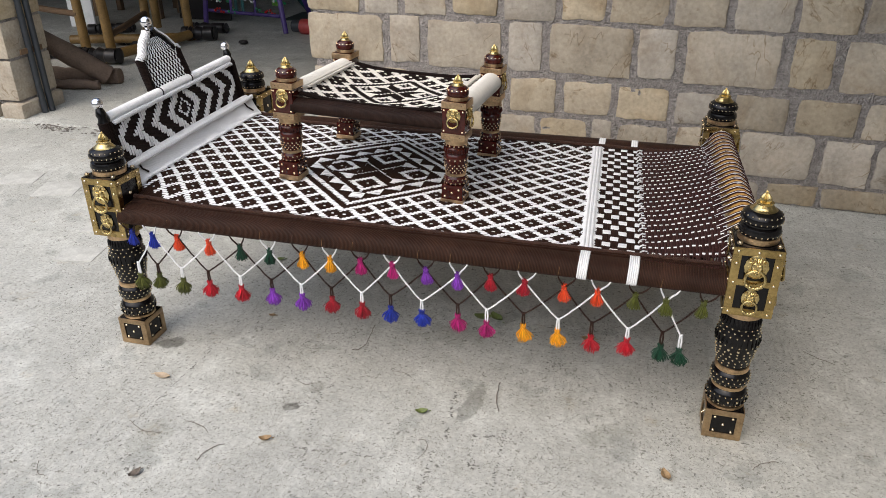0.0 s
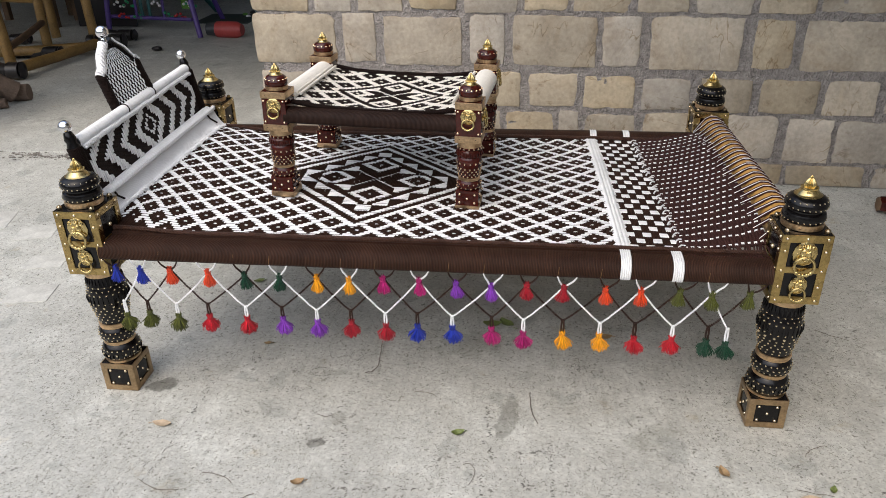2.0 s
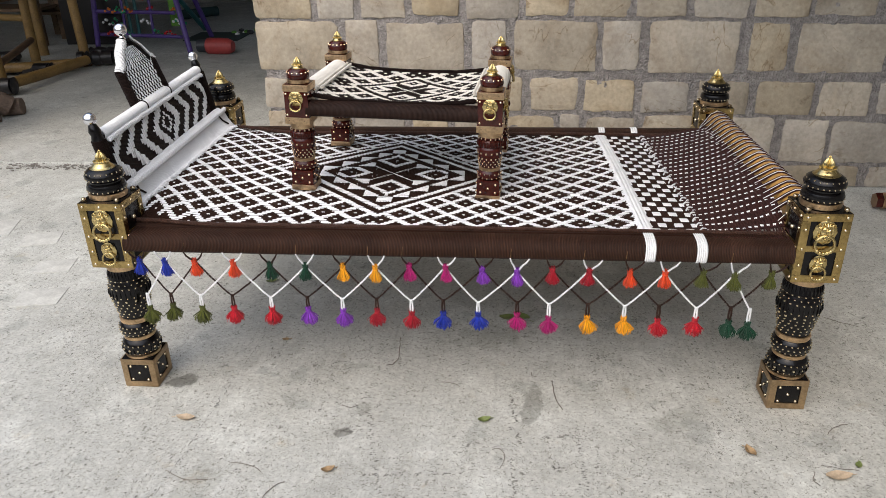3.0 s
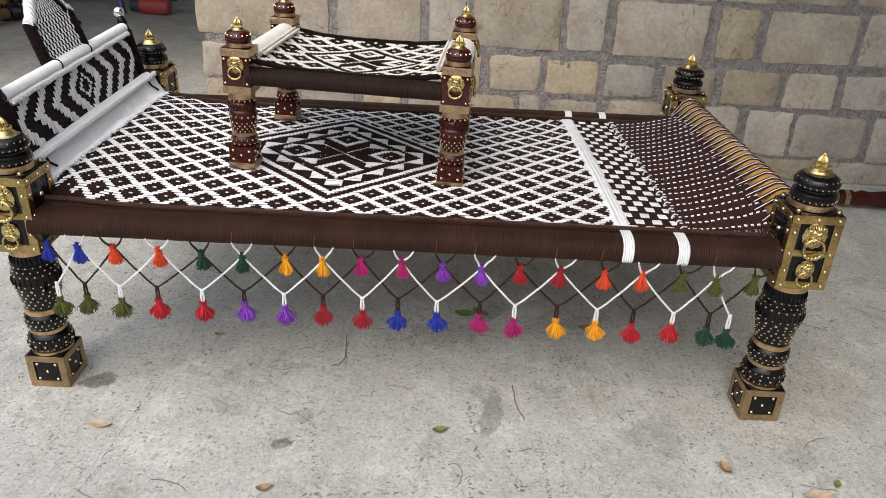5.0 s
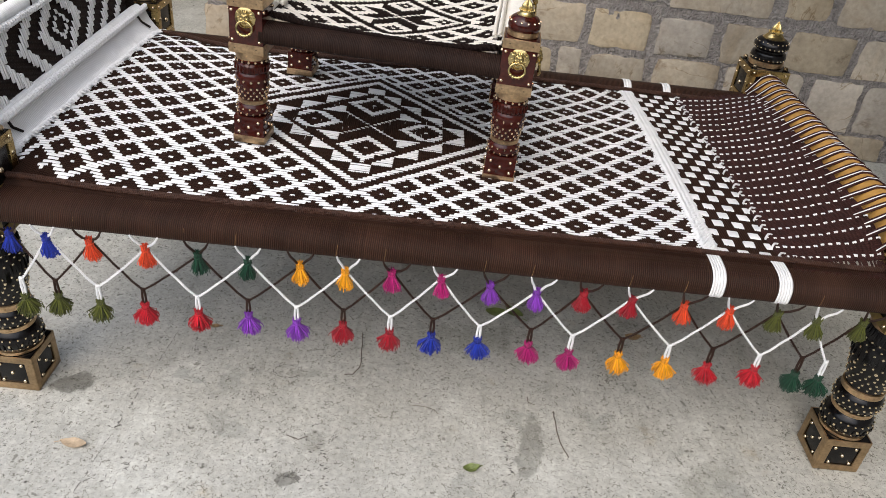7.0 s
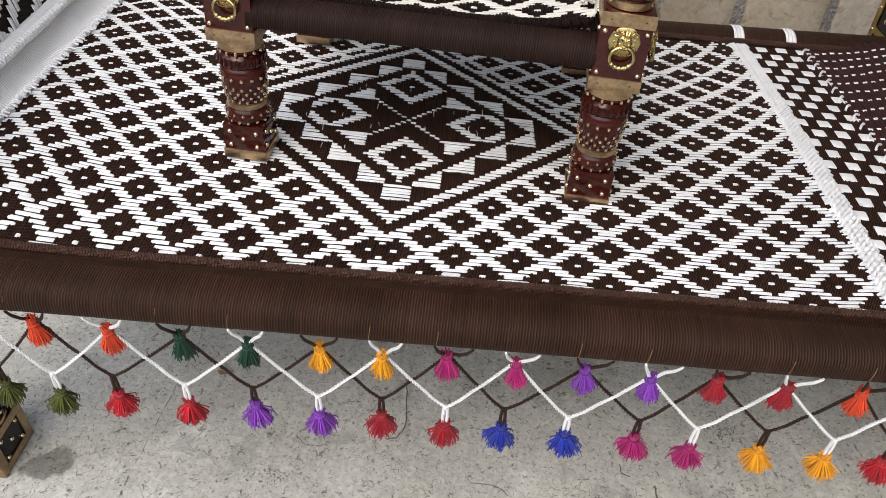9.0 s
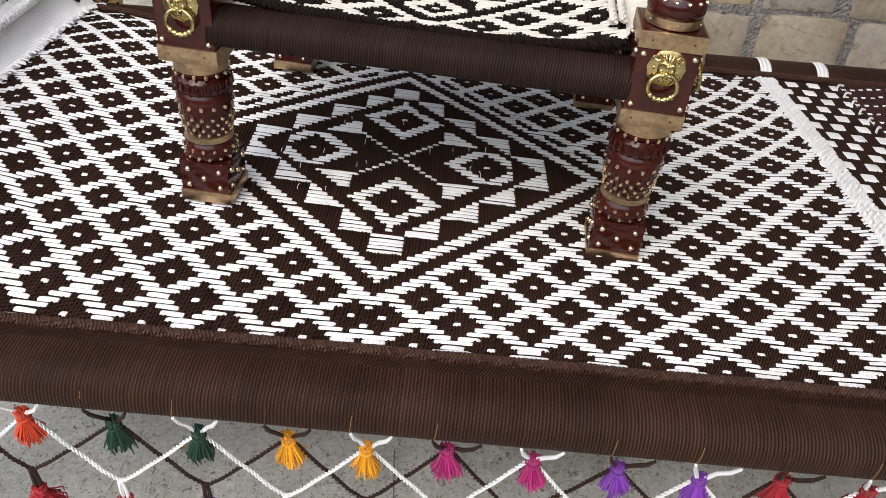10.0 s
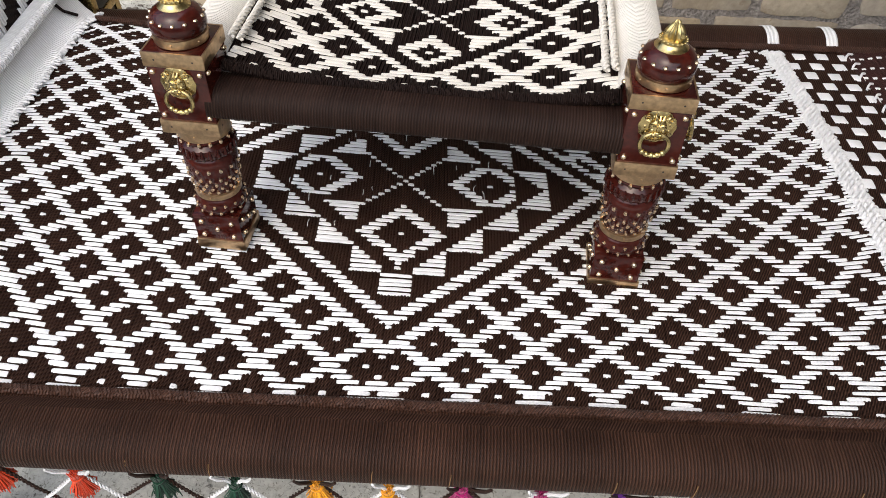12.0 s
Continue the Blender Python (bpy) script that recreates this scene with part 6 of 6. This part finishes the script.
# unfinished bed frames of yellow wood
def yellow_frame(posts, rails, label):
    f = thing("bed_frame", label, "bed frame", group="unfinished bed frames")
    for (x, y, h, lean) in posts:
        part("post", Geo().tube([(x, y, SLAB), (x + lean * 0.3, y, h * 0.3), (x + lean * 0.62, y, h * 0.62), (x + lean, y, h)], [0.043, 0.040, 0.036, 0.036], 12), m_yellow_shaded, f)
    for a, b, r in rails:
        part("rail", Geo().tube([a, Vector(a).lerp(Vector(b), 0.5) + Vector((0, 0, -0.004)), b], r, 10), m_yellow_shaded if r > 0.03 else m_oldwood, f)


yellow_frame([(-3.86, 3.27, 1.7, -0.06), (-4.24, 3.42, 1.7, -0.05), (-4.18, 4.25, 1.7, 0.04)],
             [((-3.88, 3.27, 0.52), (-4.9, 3.62, 0.56), 0.032), ((-4.24, 3.40, 0.34), (-5.0, 3.60, 0.36), 0.028), ((-4.24, 3.42, 0.62), (-4.17, 4.25, 0.60), 0.028), ((-3.86, 3.30, 0.20), (-4.16, 4.22, 0.22), 0.028)],
             "standing unfinished bed frame of yellow varnished wood")
yellow_frame([(-3.62, 4.12, 1.8, -0.05), (-4.32, 4.62, 1.8, 0.0)],
             [((-3.64, 4.12, 0.85), (-4.32, 4.62, 0.82), 0.032), ((-4.32, 4.62, 0.35), (-5.2, 4.8, 0.36), 0.032)],
             "second standing bed frame of yellow varnished wood")
lying = thing("bed_frame", "bed frame of yellow wood lying on the floor", "bed frame", group="unfinished bed frames")
part("rail", Geo().tube([(-3.68, 3.10, 0.085), (-3.62, 3.5, 0.08), (-3.55, 4.0, 0.085)], 0.042, 12), m_yellow_shaded, lying)
part("rail", Geo().tube([(-4.5, 3.55, 0.08), (-3.9, 3.75, 0.08), (-3.58, 3.86, 0.085)], 0.040, 12), m_yellow_shaded, lying)
part("leg", Geo().lathe(turned_profile(0.34, 0.062), 16, pose(-3.92, 2.99, 0.085, 0, 90, 8)), m_rubber, lying, "black turned leg")
part("leg", Geo().lathe(turned_profile(0.34, 0.062), 16, pose(-3.66, 4.06, 0.085, 0, 90, 12)), m_rubber, lying, "black turned leg")
for k, (x, y, a) in enumerate(((-4.45, 3.05, 15), (-4.15, 3.75, 0), (-4.75, 4.1, 30), (-3.86, 4.45, 5), (-4.6, 3.25, -10))):
    tagged(part("turned_leg", Geo().lathe(turned_profile(0.45, 0.05), 16, pose(x, y, SLAB + 0.053, 0, 90, a)), m_rubber), "black turned furniture leg lying on the floor", "furniture leg", "turned legs in the workshop")
for x, y, w, h in ((-5.0, 5.3, 0.9, 1.0), (-4.55, 5.6, 0.7, 0.8)):
    st = thing("bench", "old dark wooden workbench in the workshop", "bench", pose(x, y, SLAB))
    part("top", Geo().box((0, 0, h), (w, 0.5, 0.05), 0.006), m_oldwood, st)
    for sx in (-1, 1):
        for sy in (-1, 1):
            part("leg", Geo().box((sx * (w / 2 - 0.05), sy * 0.2, h / 2 - 0.013), (0.06, 0.06, h - 0.026), 0.004), m_oldwood, st)
    part("shelf", Geo().box((0, 0, h * 0.35), (w - 0.1, 0.42, 0.03), 0.004), m_oldwood, st)

# purple frame strung with beads
swing = thing("swing_frame", "purple steel swing frame strung with coloured beads", "swing frame")
for a, b in (((-2.86, 4.62, SLAB), (-3.22, 5.02, 1.35)), ((-3.95, 4.95, SLAB), (-3.90, 5.12, 1.35)), ((-3.0, 5.55, SLAB), (-3.22, 5.02, 1.35))):
    part("leg", Geo().tube([a, b], 0.026, 10), m_purple, swing)
for z0 in (0.14, 0.36, 0.78):
    part("bar", Geo().tube([(-3.94, 5.0, z0), (-2.98 - 0.22 * z0, 4.80 + 0.15 * z0, z0)], 0.018, 8), m_purple, swing)
for x in (-3.62, -3.34):
    part("bar", Geo().tube([(x, 4.93, 0.14), (x, 4.97, 1.1)], 0.014, 8), m_purple, swing)
bead_colors = [material("bead_" + k, c, 0.3, spread=0.1) for k, c in (("red", (0.45, 0.02, 0.02)), ("green", (0.02, 0.25, 0.10)), ("silver", (0.7, 0.7, 0.7)), ("orange", (0.6, 0.15, 0.02)))]
for k in range(26):
    x, z0 = -3.9 + 0.9 * rng.random(), rng.choice((0.16, 0.27, 0.38, 0.5, 0.62, 0.74, 0.86))
    g = Geo()
    for q in range(5):
        g.ball((x + 0.022 * q, 4.93 + jit(0.02), z0 + 0.02 * math.sin(q * 1.3) + jit(0.01)), 0.012 + abs(jit(0.004)), 8, 5)
    part("bead_string", g, bead_colors[k % 4], swing)
for x, z0, c in ((-3.72, 0.95, 0), (-3.48, 0.95, 1), (-3.28, 0.98, 0)):
    part("seat_panel", Geo().box((x, 4.95, z0), (0.2, 0.03, 0.28), 0.008), bead_colors[c], swing)

m_teal = material("teal_painted_steel", (0.02, 0.10, 0.10), 0.4, spread=0.2)
m_lime = material("bright_green_plastic", (0.10, 0.26, 0.03), 0.5, spread=0.25, scale=12)
for x in (-3.60, -3.52):
    part("post", Geo().tube([(x, 5.0, 0.14), (x, 5.02, 1.35)], 0.016, 8), m_teal, swing, "teal steel post")
part("side_panel", Geo().box((-3.14, 5.02, 0.62), (0.085, 0.03, 0.82), 0.01), m_lime, swing, "bright green side panel")
part("leg", Geo().tube([(-3.25, 6.02, SLAB), (-3.33, 5.50, 0.48), (-3.36, 5.1, 1.3)], 0.026, 10), m_teal, swing, "dark teal leg")

# red roll, mat and scraps on the workshop floor
roll = thing("plastic_roll", "faded red plastic roll with a dark cap lying on the floor", "roll", pose(-2.80, 4.66, SLAB + 0.075, 0, 90, -6))
part("sheet", Geo().lathe([(0.060, 0.10), (0.074, 0.11), (0.076, 0.22), (0.073, 0.31), (0.05, 0.36)], 20), m_redpl, roll)
part("cap", Geo().lathe([(0.03, 0.0), (0.058, 0.01), (0.062, 0.10), (0.05, 0.11)], 18), m_dkpipe, roll, "dark end cap")
tagged(part("floor_mat", Geo().box((-2.94, 5.57, SLAB + 0.006), (0.58, 0.50, 0.012), 0.004), material("dark_green_mat", (0.03, 0.045, 0.04), 0.8, spread=0.3)), "dark green mat on the workshop floor", "mat")
cloth_roll = thing("cloth_roll", "rolled dark green cloth lying on the workshop floor", "roll", pose(-3.84, 6.78, SLAB + 0.06, 0, 90, 46))
part("roll_body", Geo().lathe([(0.02, 0.0), (0.055, 0.005), (0.060, 0.05), (0.054, 0.16), (0.061, 0.28), (0.055, 0.40), (0.058, 0.47), (0.02, 0.48)], 14), material("dark_green_cloth", (0.02, 0.05, 0.045), 0.8, spread=0.35), cloth_roll)
for k in range(7):
    x, y, q = rng.uniform(-2.84, -2.58), rng.uniform(5.62, 5.98), rng.uniform(0.02, 0.05)
    tagged(part("crumpled_scrap", Geo().ball((x, y, SLAB + 0.6 * q), (q, 0.8 * q, 0.6 * q), 7, 4), (m_lime, m_grey_white, m_rubber)[k % 3], smooth=False), ("crumpled green scrap", "crumpled pale scrap", "crumpled dark scrap")[k % 3] + " on the workshop floor", "scrap", "scraps on the workshop floor")
tagged(part("leaning_board", Geo().box((-5.08, 4.45, SLAB + 0.26), (0.30, 0.025, 0.52), 0.004), m_grey_white), "off-white board standing among the bed frames", "board")
tagged(part("crumpled_scrap", Geo().ball((-3.02, 4.05, SLAB + 0.022), (0.05, 0.04, 0.022), 7, 4), m_rubber, smooth=False), "crumpled dark scrap on the workshop floor", "scrap")
tagged(part("bucket", Geo().lathe([(0.11, 0), (0.115, 0.01), (0.14, 0.26), (0.146, 0.27), (0.138, 0.27), (0.11, 0.02)], 20, pose(-2.45, 6.6, SLAB)), material("dull_green_plastic", (0.05, 0.12, 0.05), 0.5)), "dull green plastic bucket by the back wall", "bucket")

# pale squares of old paving flush with the floor
m_patch = material("pale_worn_paving", (0.48, 0.48, 0.44), 0.85, spread=0.25, scale=20, fine=140, bump=0.3)
for x, y, w, d, a in ((-2.50, 0.665, 0.19, 0.17, 16), (-2.20, 0.59, 0.21, 0.19, 16), (-1.90, 0.50, 0.16, 0.14, 16), (-1.60, -0.015, 0.17, 0.13, 10), (-1.69, 0.24, 0.15, 0.12, 12)):
    slab = part("paving_square", Geo().box((0, 0, 0), (w, d, 0.004), 0.0005), m_patch, bpy.data.objects["floor"])
    slab.matrix_basis = pose(x, y, -0.0010, 0, 0, a)

# ---------------------------------------------------------------- small things on the porch floor
spare = thing("spare_leg", "spare red-brown turned leg lying near the wall", "furniture leg", pose(1.822, 0.985, 0.043, 0, 90, -2))
part("leg_body", Geo().lathe([(0.036, 0.002), (0.038, 0.006), (0.038, 0.06), (0.030, 0.075), (0.040, 0.10), (0.034, 0.14), (0.041, 0.20), (0.036, 0.30), (0.041, 0.34), (0.041, 0.50), (0.02, 0.52)], 6), m_red, spare)
part("end_grain", Geo().lathe([(0.034, 0.0), (0.035, 0.004)], 6), m_oldwood, spare, "bare wooden end")
part("band", Geo().lathe([(0.0385, 0.030), (0.0395, 0.031), (0.0395, 0.050), (0.0385, 0.051)], 6), m_strap, spare, "dull brass band")

m_leaf = material("dry_tan_leaf", (0.30, 0.20, 0.10), 0.7, spread=0.35, scale=60)
m_pale = material("pale_dry_leaf", (0.46, 0.36, 0.245), 0.7, spread=0.3, scale=60)
m_leafg = material("fresh_green_leaf", (0.15, 0.19, 0.055), 0.55, spread=0.3, scale=60)
m_grit = material("dark_grey_grit", (0.16, 0.155, 0.14), 0.9, spread=0.5, scale=9, fine=60)
m_twig = material("dark_dry_twig", (0.15, 0.125, 0.10), 0.85, spread=0.4, scale=60)


def leaf(x, y, L, a, mat, label, curl=0.2):
    """A small curved leaf with a folded midrib."""
    L = 0.85 * L
    g, verts, n = Geo(), [], 9
    for i in range(n):
        t = i / (n - 1)
        w = L * (0.24 if mat is m_pale else 0.30) * math.sin(math.pi * min(1, t * 0.94 + 0.05)) ** 0.8
        for k in (-1, -0.5, 0, 0.5, 1):
            verts.append((L * (t - 0.5), w * k, 0.002 + L * curl * (abs(k) * 0.35 + (2 * t - 1) ** 2 * 0.5) + 0.001 * math.sin(9 * t + 3 * k)))
    faces = [(i * 5 + k, (i + 1) * 5 + k, (i + 1) * 5 + k + 1, i * 5 + k + 1) for i in range(n - 1) for k in range(4)]
    verts += [(p[0], p[1], p[2] + 0.0008) for p in verts]
    o = n * 5
    faces = [f[::-1] for f in faces] + [tuple(i + o for i in f) for f in faces]
    g.add(verts, faces)
    g.tube([(L * 0.5, 0, 0.004), (L * 0.72, 0.004, 0.002)], 0.0011, 5)
    ob = part("fallen_leaf", g, mat)
    ob.matrix_basis = pose(x, y, 0, 0, 0, a)
    tagged(ob, label, "leaf", "fallen leaves")


leaf(0.100, -0.645, 0.045, 20, m_leafg, "fresh green fallen leaf on the concrete", 0.3)
leaf(-0.757, -0.684, 0.066, 176, m_pale, "pale dry tan leaf on the concrete", 0.12)
leaf(-0.297, -0.873, 0.042, 25, m_leaf, "dry curled brown leaf on the concrete", 0.35)
leaf(0.803, -0.735, 0.048, 110, m_leaf, "dry curled brown leaf on the concrete", 0.35)
leaf(0.999, -0.812, 0.080, 8, m_pale, "pale dry tan leaf on the concrete", 0.12)
leaf(1.064, -0.768, 0.032, 60, m_leafg, "fresh green fallen leaf on the concrete", 0.2)
leaf(0.165, -0.080, 0.075, 5, m_leafg, "fresh green leaf under the bed", 0.2)
leaf(0.215, -0.075, 0.070, -40, m_leafg, "fresh green leaf under the bed", 0.3)
leaf(0.546, -0.128, 0.055, 10, m_leaf, "dry brown leaf under the bed", 0.25)
leaf(-0.579, -0.260, 0.030, 10, m_leaf, "dry brown leaf under the bed", 0.25)
leaf(-0.571, -1.088, 0.045, 70, m_twig, "dark curled leaf on the concrete", 0.35)
leaf(-0.75, 0.15, 0.05, 30, m_leafg, "fresh green leaf under the bed", 0.2)


def twig(points, r=0.0011):
    fine = []
    for i in range(len(points) - 1):
        p = [Vector(points[max(0, min(len(points) - 1, i + k))]) for k in (-1, 0, 1, 2)]
        for q in range(4):
            t = q / 4
            v = 0.5 * (2 * p[1] + (p[2] - p[0]) * t + (2 * p[0] - 5 * p[1] + 4 * p[2] - p[3]) * t * t + (3 * p[1] - p[0] - 3 * p[2] + p[3]) * t ** 3)
            fine.append((v.x + jit(0.0012), v.y + jit(0.0012)))
    points, r = fine + [points[-1]], 0.8 * r
    ob = part("twig", Geo().tube([(x, y, r + 0.0005 + 0.002 * abs(math.sin(0.8 * i))) for i, (x, y) in enumerate(points)], r, 5), m_twig)
    tagged(ob, "thin dry twig on the concrete", "twig", "twigs on the floor")


twig([(0.298, -0.442), (0.300, -0.49), (0.306, -0.54), (0.322, -0.585)], 0.0018)
twig([(-0.196, -0.227), (-0.190, -0.29), (-0.186, -0.35), (-0.20, -0.385), (-0.22, -0.39)], 0.0015)
twig([(1.10, -0.603), (1.075, -0.61), (1.045, -0.63), (1.03, -0.65)])
twig([(1.25, -0.02), (1.29, -0.05), (1.34, -0.075)])
twig([(-0.86, -1.11), (-0.83, -1.15), (-0.80, -1.155)])
twig([(-0.56, -0.86), (-0.50, -0.87), (-0.47, -0.89)])
twig([(-0.32, -0.60), (-0.29, -0.61), (-0.27, -0.60)])
twig([(0.125, -0.768), (0.142, -0.762), (0.158, -0.785), (0.156, -0.81), (0.146, -0.838)], 0.0010)
twig([(0.236, -0.402), (0.238, -0.422), (0.254, -0.427)], 0.0013)
twig([(0.945, -0.80), (0.93, -0.83), (0.94, -0.85)], 0.0012)
twig([(0.97, -0.775), (1.02, -0.785), (1.06, -0.79)], 0.0009)
twig([(-0.40, -0.92), (-0.43, -0.95), (-0.44, -1.0)], 0.0012)
twig([(-0.72, -0.90), (-0.66, -0.93), (-0.60, -0.925)], 0.0010)
twig([(-0.05, -0.47), (0.0, -0.475), (0.02, -0.49)], 0.0009)
twig([(0.62, -0.97), (0.66, -0.95), (0.72, -0.93), (0.76, -0.935)], 0.0011)
twig([(1.55, 0.1), (1.60, 0.06), (1.66, 0.07)])
g = Geo()


def fleck(x, y, L, a, r):
    """A crooked dark fleck pressed into the concrete."""
    dx, dy, bend = 0.5 * L * math.cos(a), 0.5 * L * math.sin(a), jit(0.35) * L
    g.tube([(x - dx, y - dy, 0.0), (x - 0.4 * bend * math.sin(a), y + 0.4 * bend * math.cos(a), 0.0004), (x + dx, y + dy, 0.0)], [0.3 * r, r, 0.4 * r], 4, False)


made = 0
while made < 3600:
    x, y = rng.uniform(-1.7, 1.8), rng.uniform(-1.35, 0.75)
    thick = 0.5 + 0.9 * noise.noise(Vector((x * 2.3, y * 2.3, 4.0))) + 0.5 * noise.noise(Vector((x * 9, y * 9, 8.0))) - 0.25 * ease(y, -0.5, 0.3) - 0.2 * ease(x, 0.5, 1.4)
    if rng.random() > thick:
        continue
    fleck(x, y, 0.002 + 0.009 * rng.random() ** 2, rng.uniform(0, 3.14), rng.uniform(0.0006, 0.0015))
    made += 1
# the straight joint between two pours
for k in range(150):
    t = (k + rng.random()) / 150
    if noise.noise(Vector((k * 0.23, 5.0, 2.0))) < 0.02:
        continue
    fleck(-0.655 - 0.062 * t + 0.003 * noise.noise(Vector((t * 30, 0, 0))), -0.12 - 0.90 * t, rng.uniform(0.007, 0.016), 1.50 + jit(0.12), rng.uniform(0.0004, 0.0008))
# ring marks and rough scuffs
for x, y, rx, ry, n in ((-0.359, -0.396, 0.034, 0.022, 60), (-0.245, -0.587, 0.034, 0.030, 60), (-0.30, -0.30, 0.055, 0.030, 45)):
    for k in range(n):
        a = 6.283 * k / n + jit(0.05)
        if noise.noise(Vector((x * 50, 1.5 * math.cos(a), 1.5 * math.sin(a)))) > -0.12:
            fleck(x + rx * math.cos(a) + rng.gauss(0, 0.0015), y + ry * math.sin(a) + rng.gauss(0, 0.0012), rng.uniform(0.003, 0.007), a + 1.57, rng.uniform(0.0005, 0.0009))
for x, y, sx, sy, n in ((-0.273, -0.71, 0.016, 0.013, 46), (-0.415, -0.492, 0.014, 0.008, 26), (0.275, -0.707, 0.005, 0.005, 16), (0.36, -0.70, 0.012, 0.014, 22), (0.301, -0.829, 0.014, 0.008, 22), (-0.59, -0.352, 0.014, 0.010, 22), (0.316, -0.70, 0.014, 0.006, 16), (0.45, -0.30, 0.02, 0.01, 30)):
    for k in range(n):
        fleck(x + rng.gauss(0, sx), y + rng.gauss(0, sy), rng.uniform(0.003, 0.009), rng.uniform(0, 3.14), rng.uniform(0.0006, 0.0015))
# dotted trowel lines across the pour
for (x0, y0), (x1, y1), n in (((-0.24, -0.617), (-0.15, -0.947), 60), ((0.171, -0.518), (0.201, -0.74), 46), ((0.172, -0.79), (0.181, -0.96), 26), ((-0.211, -0.883), (0.056, -0.859), 40), ((0.352, -0.651), (0.367, -0.90), 40), ((-0.687, -0.273), (-0.691, -0.78), 30)):
    for k in range(n):
        t = (k + rng.random()) / n
        if noise.noise(Vector((x0 * 9, k * 0.21, 2.0))) < -0.15:
            continue
        fleck(x0 + (x1 - x0) * t + rng.gauss(0, 0.004), y0 + (y1 - y0) * t + rng.gauss(0, 0.003), rng.uniform(0.004, 0.011), rng.uniform(-0.6, 0.9), rng.uniform(0.0008, 0.0017))
for k in range(60):
    x, y = rng.uniform(-1.6, 1.8), rng.uniform(-1.3, 0.9)
    q = rng.uniform(0.0009, 0.0028)
    g.ball((x, y, q * 0.4), (q * rng.uniform(0.8, 2.2), q, q * 0.6), 5, 3)
tagged(part("grit", g, m_grit), "scattered dark grit and flecks on the concrete", "grit", kind="stuff")

tagged(part("leaning_board", Geo().box((-4.05, 5.12, 0.62), (0.62, 0.03, 1.2), 0.004), m_rubber), "black board standing behind the bed frames", "board")
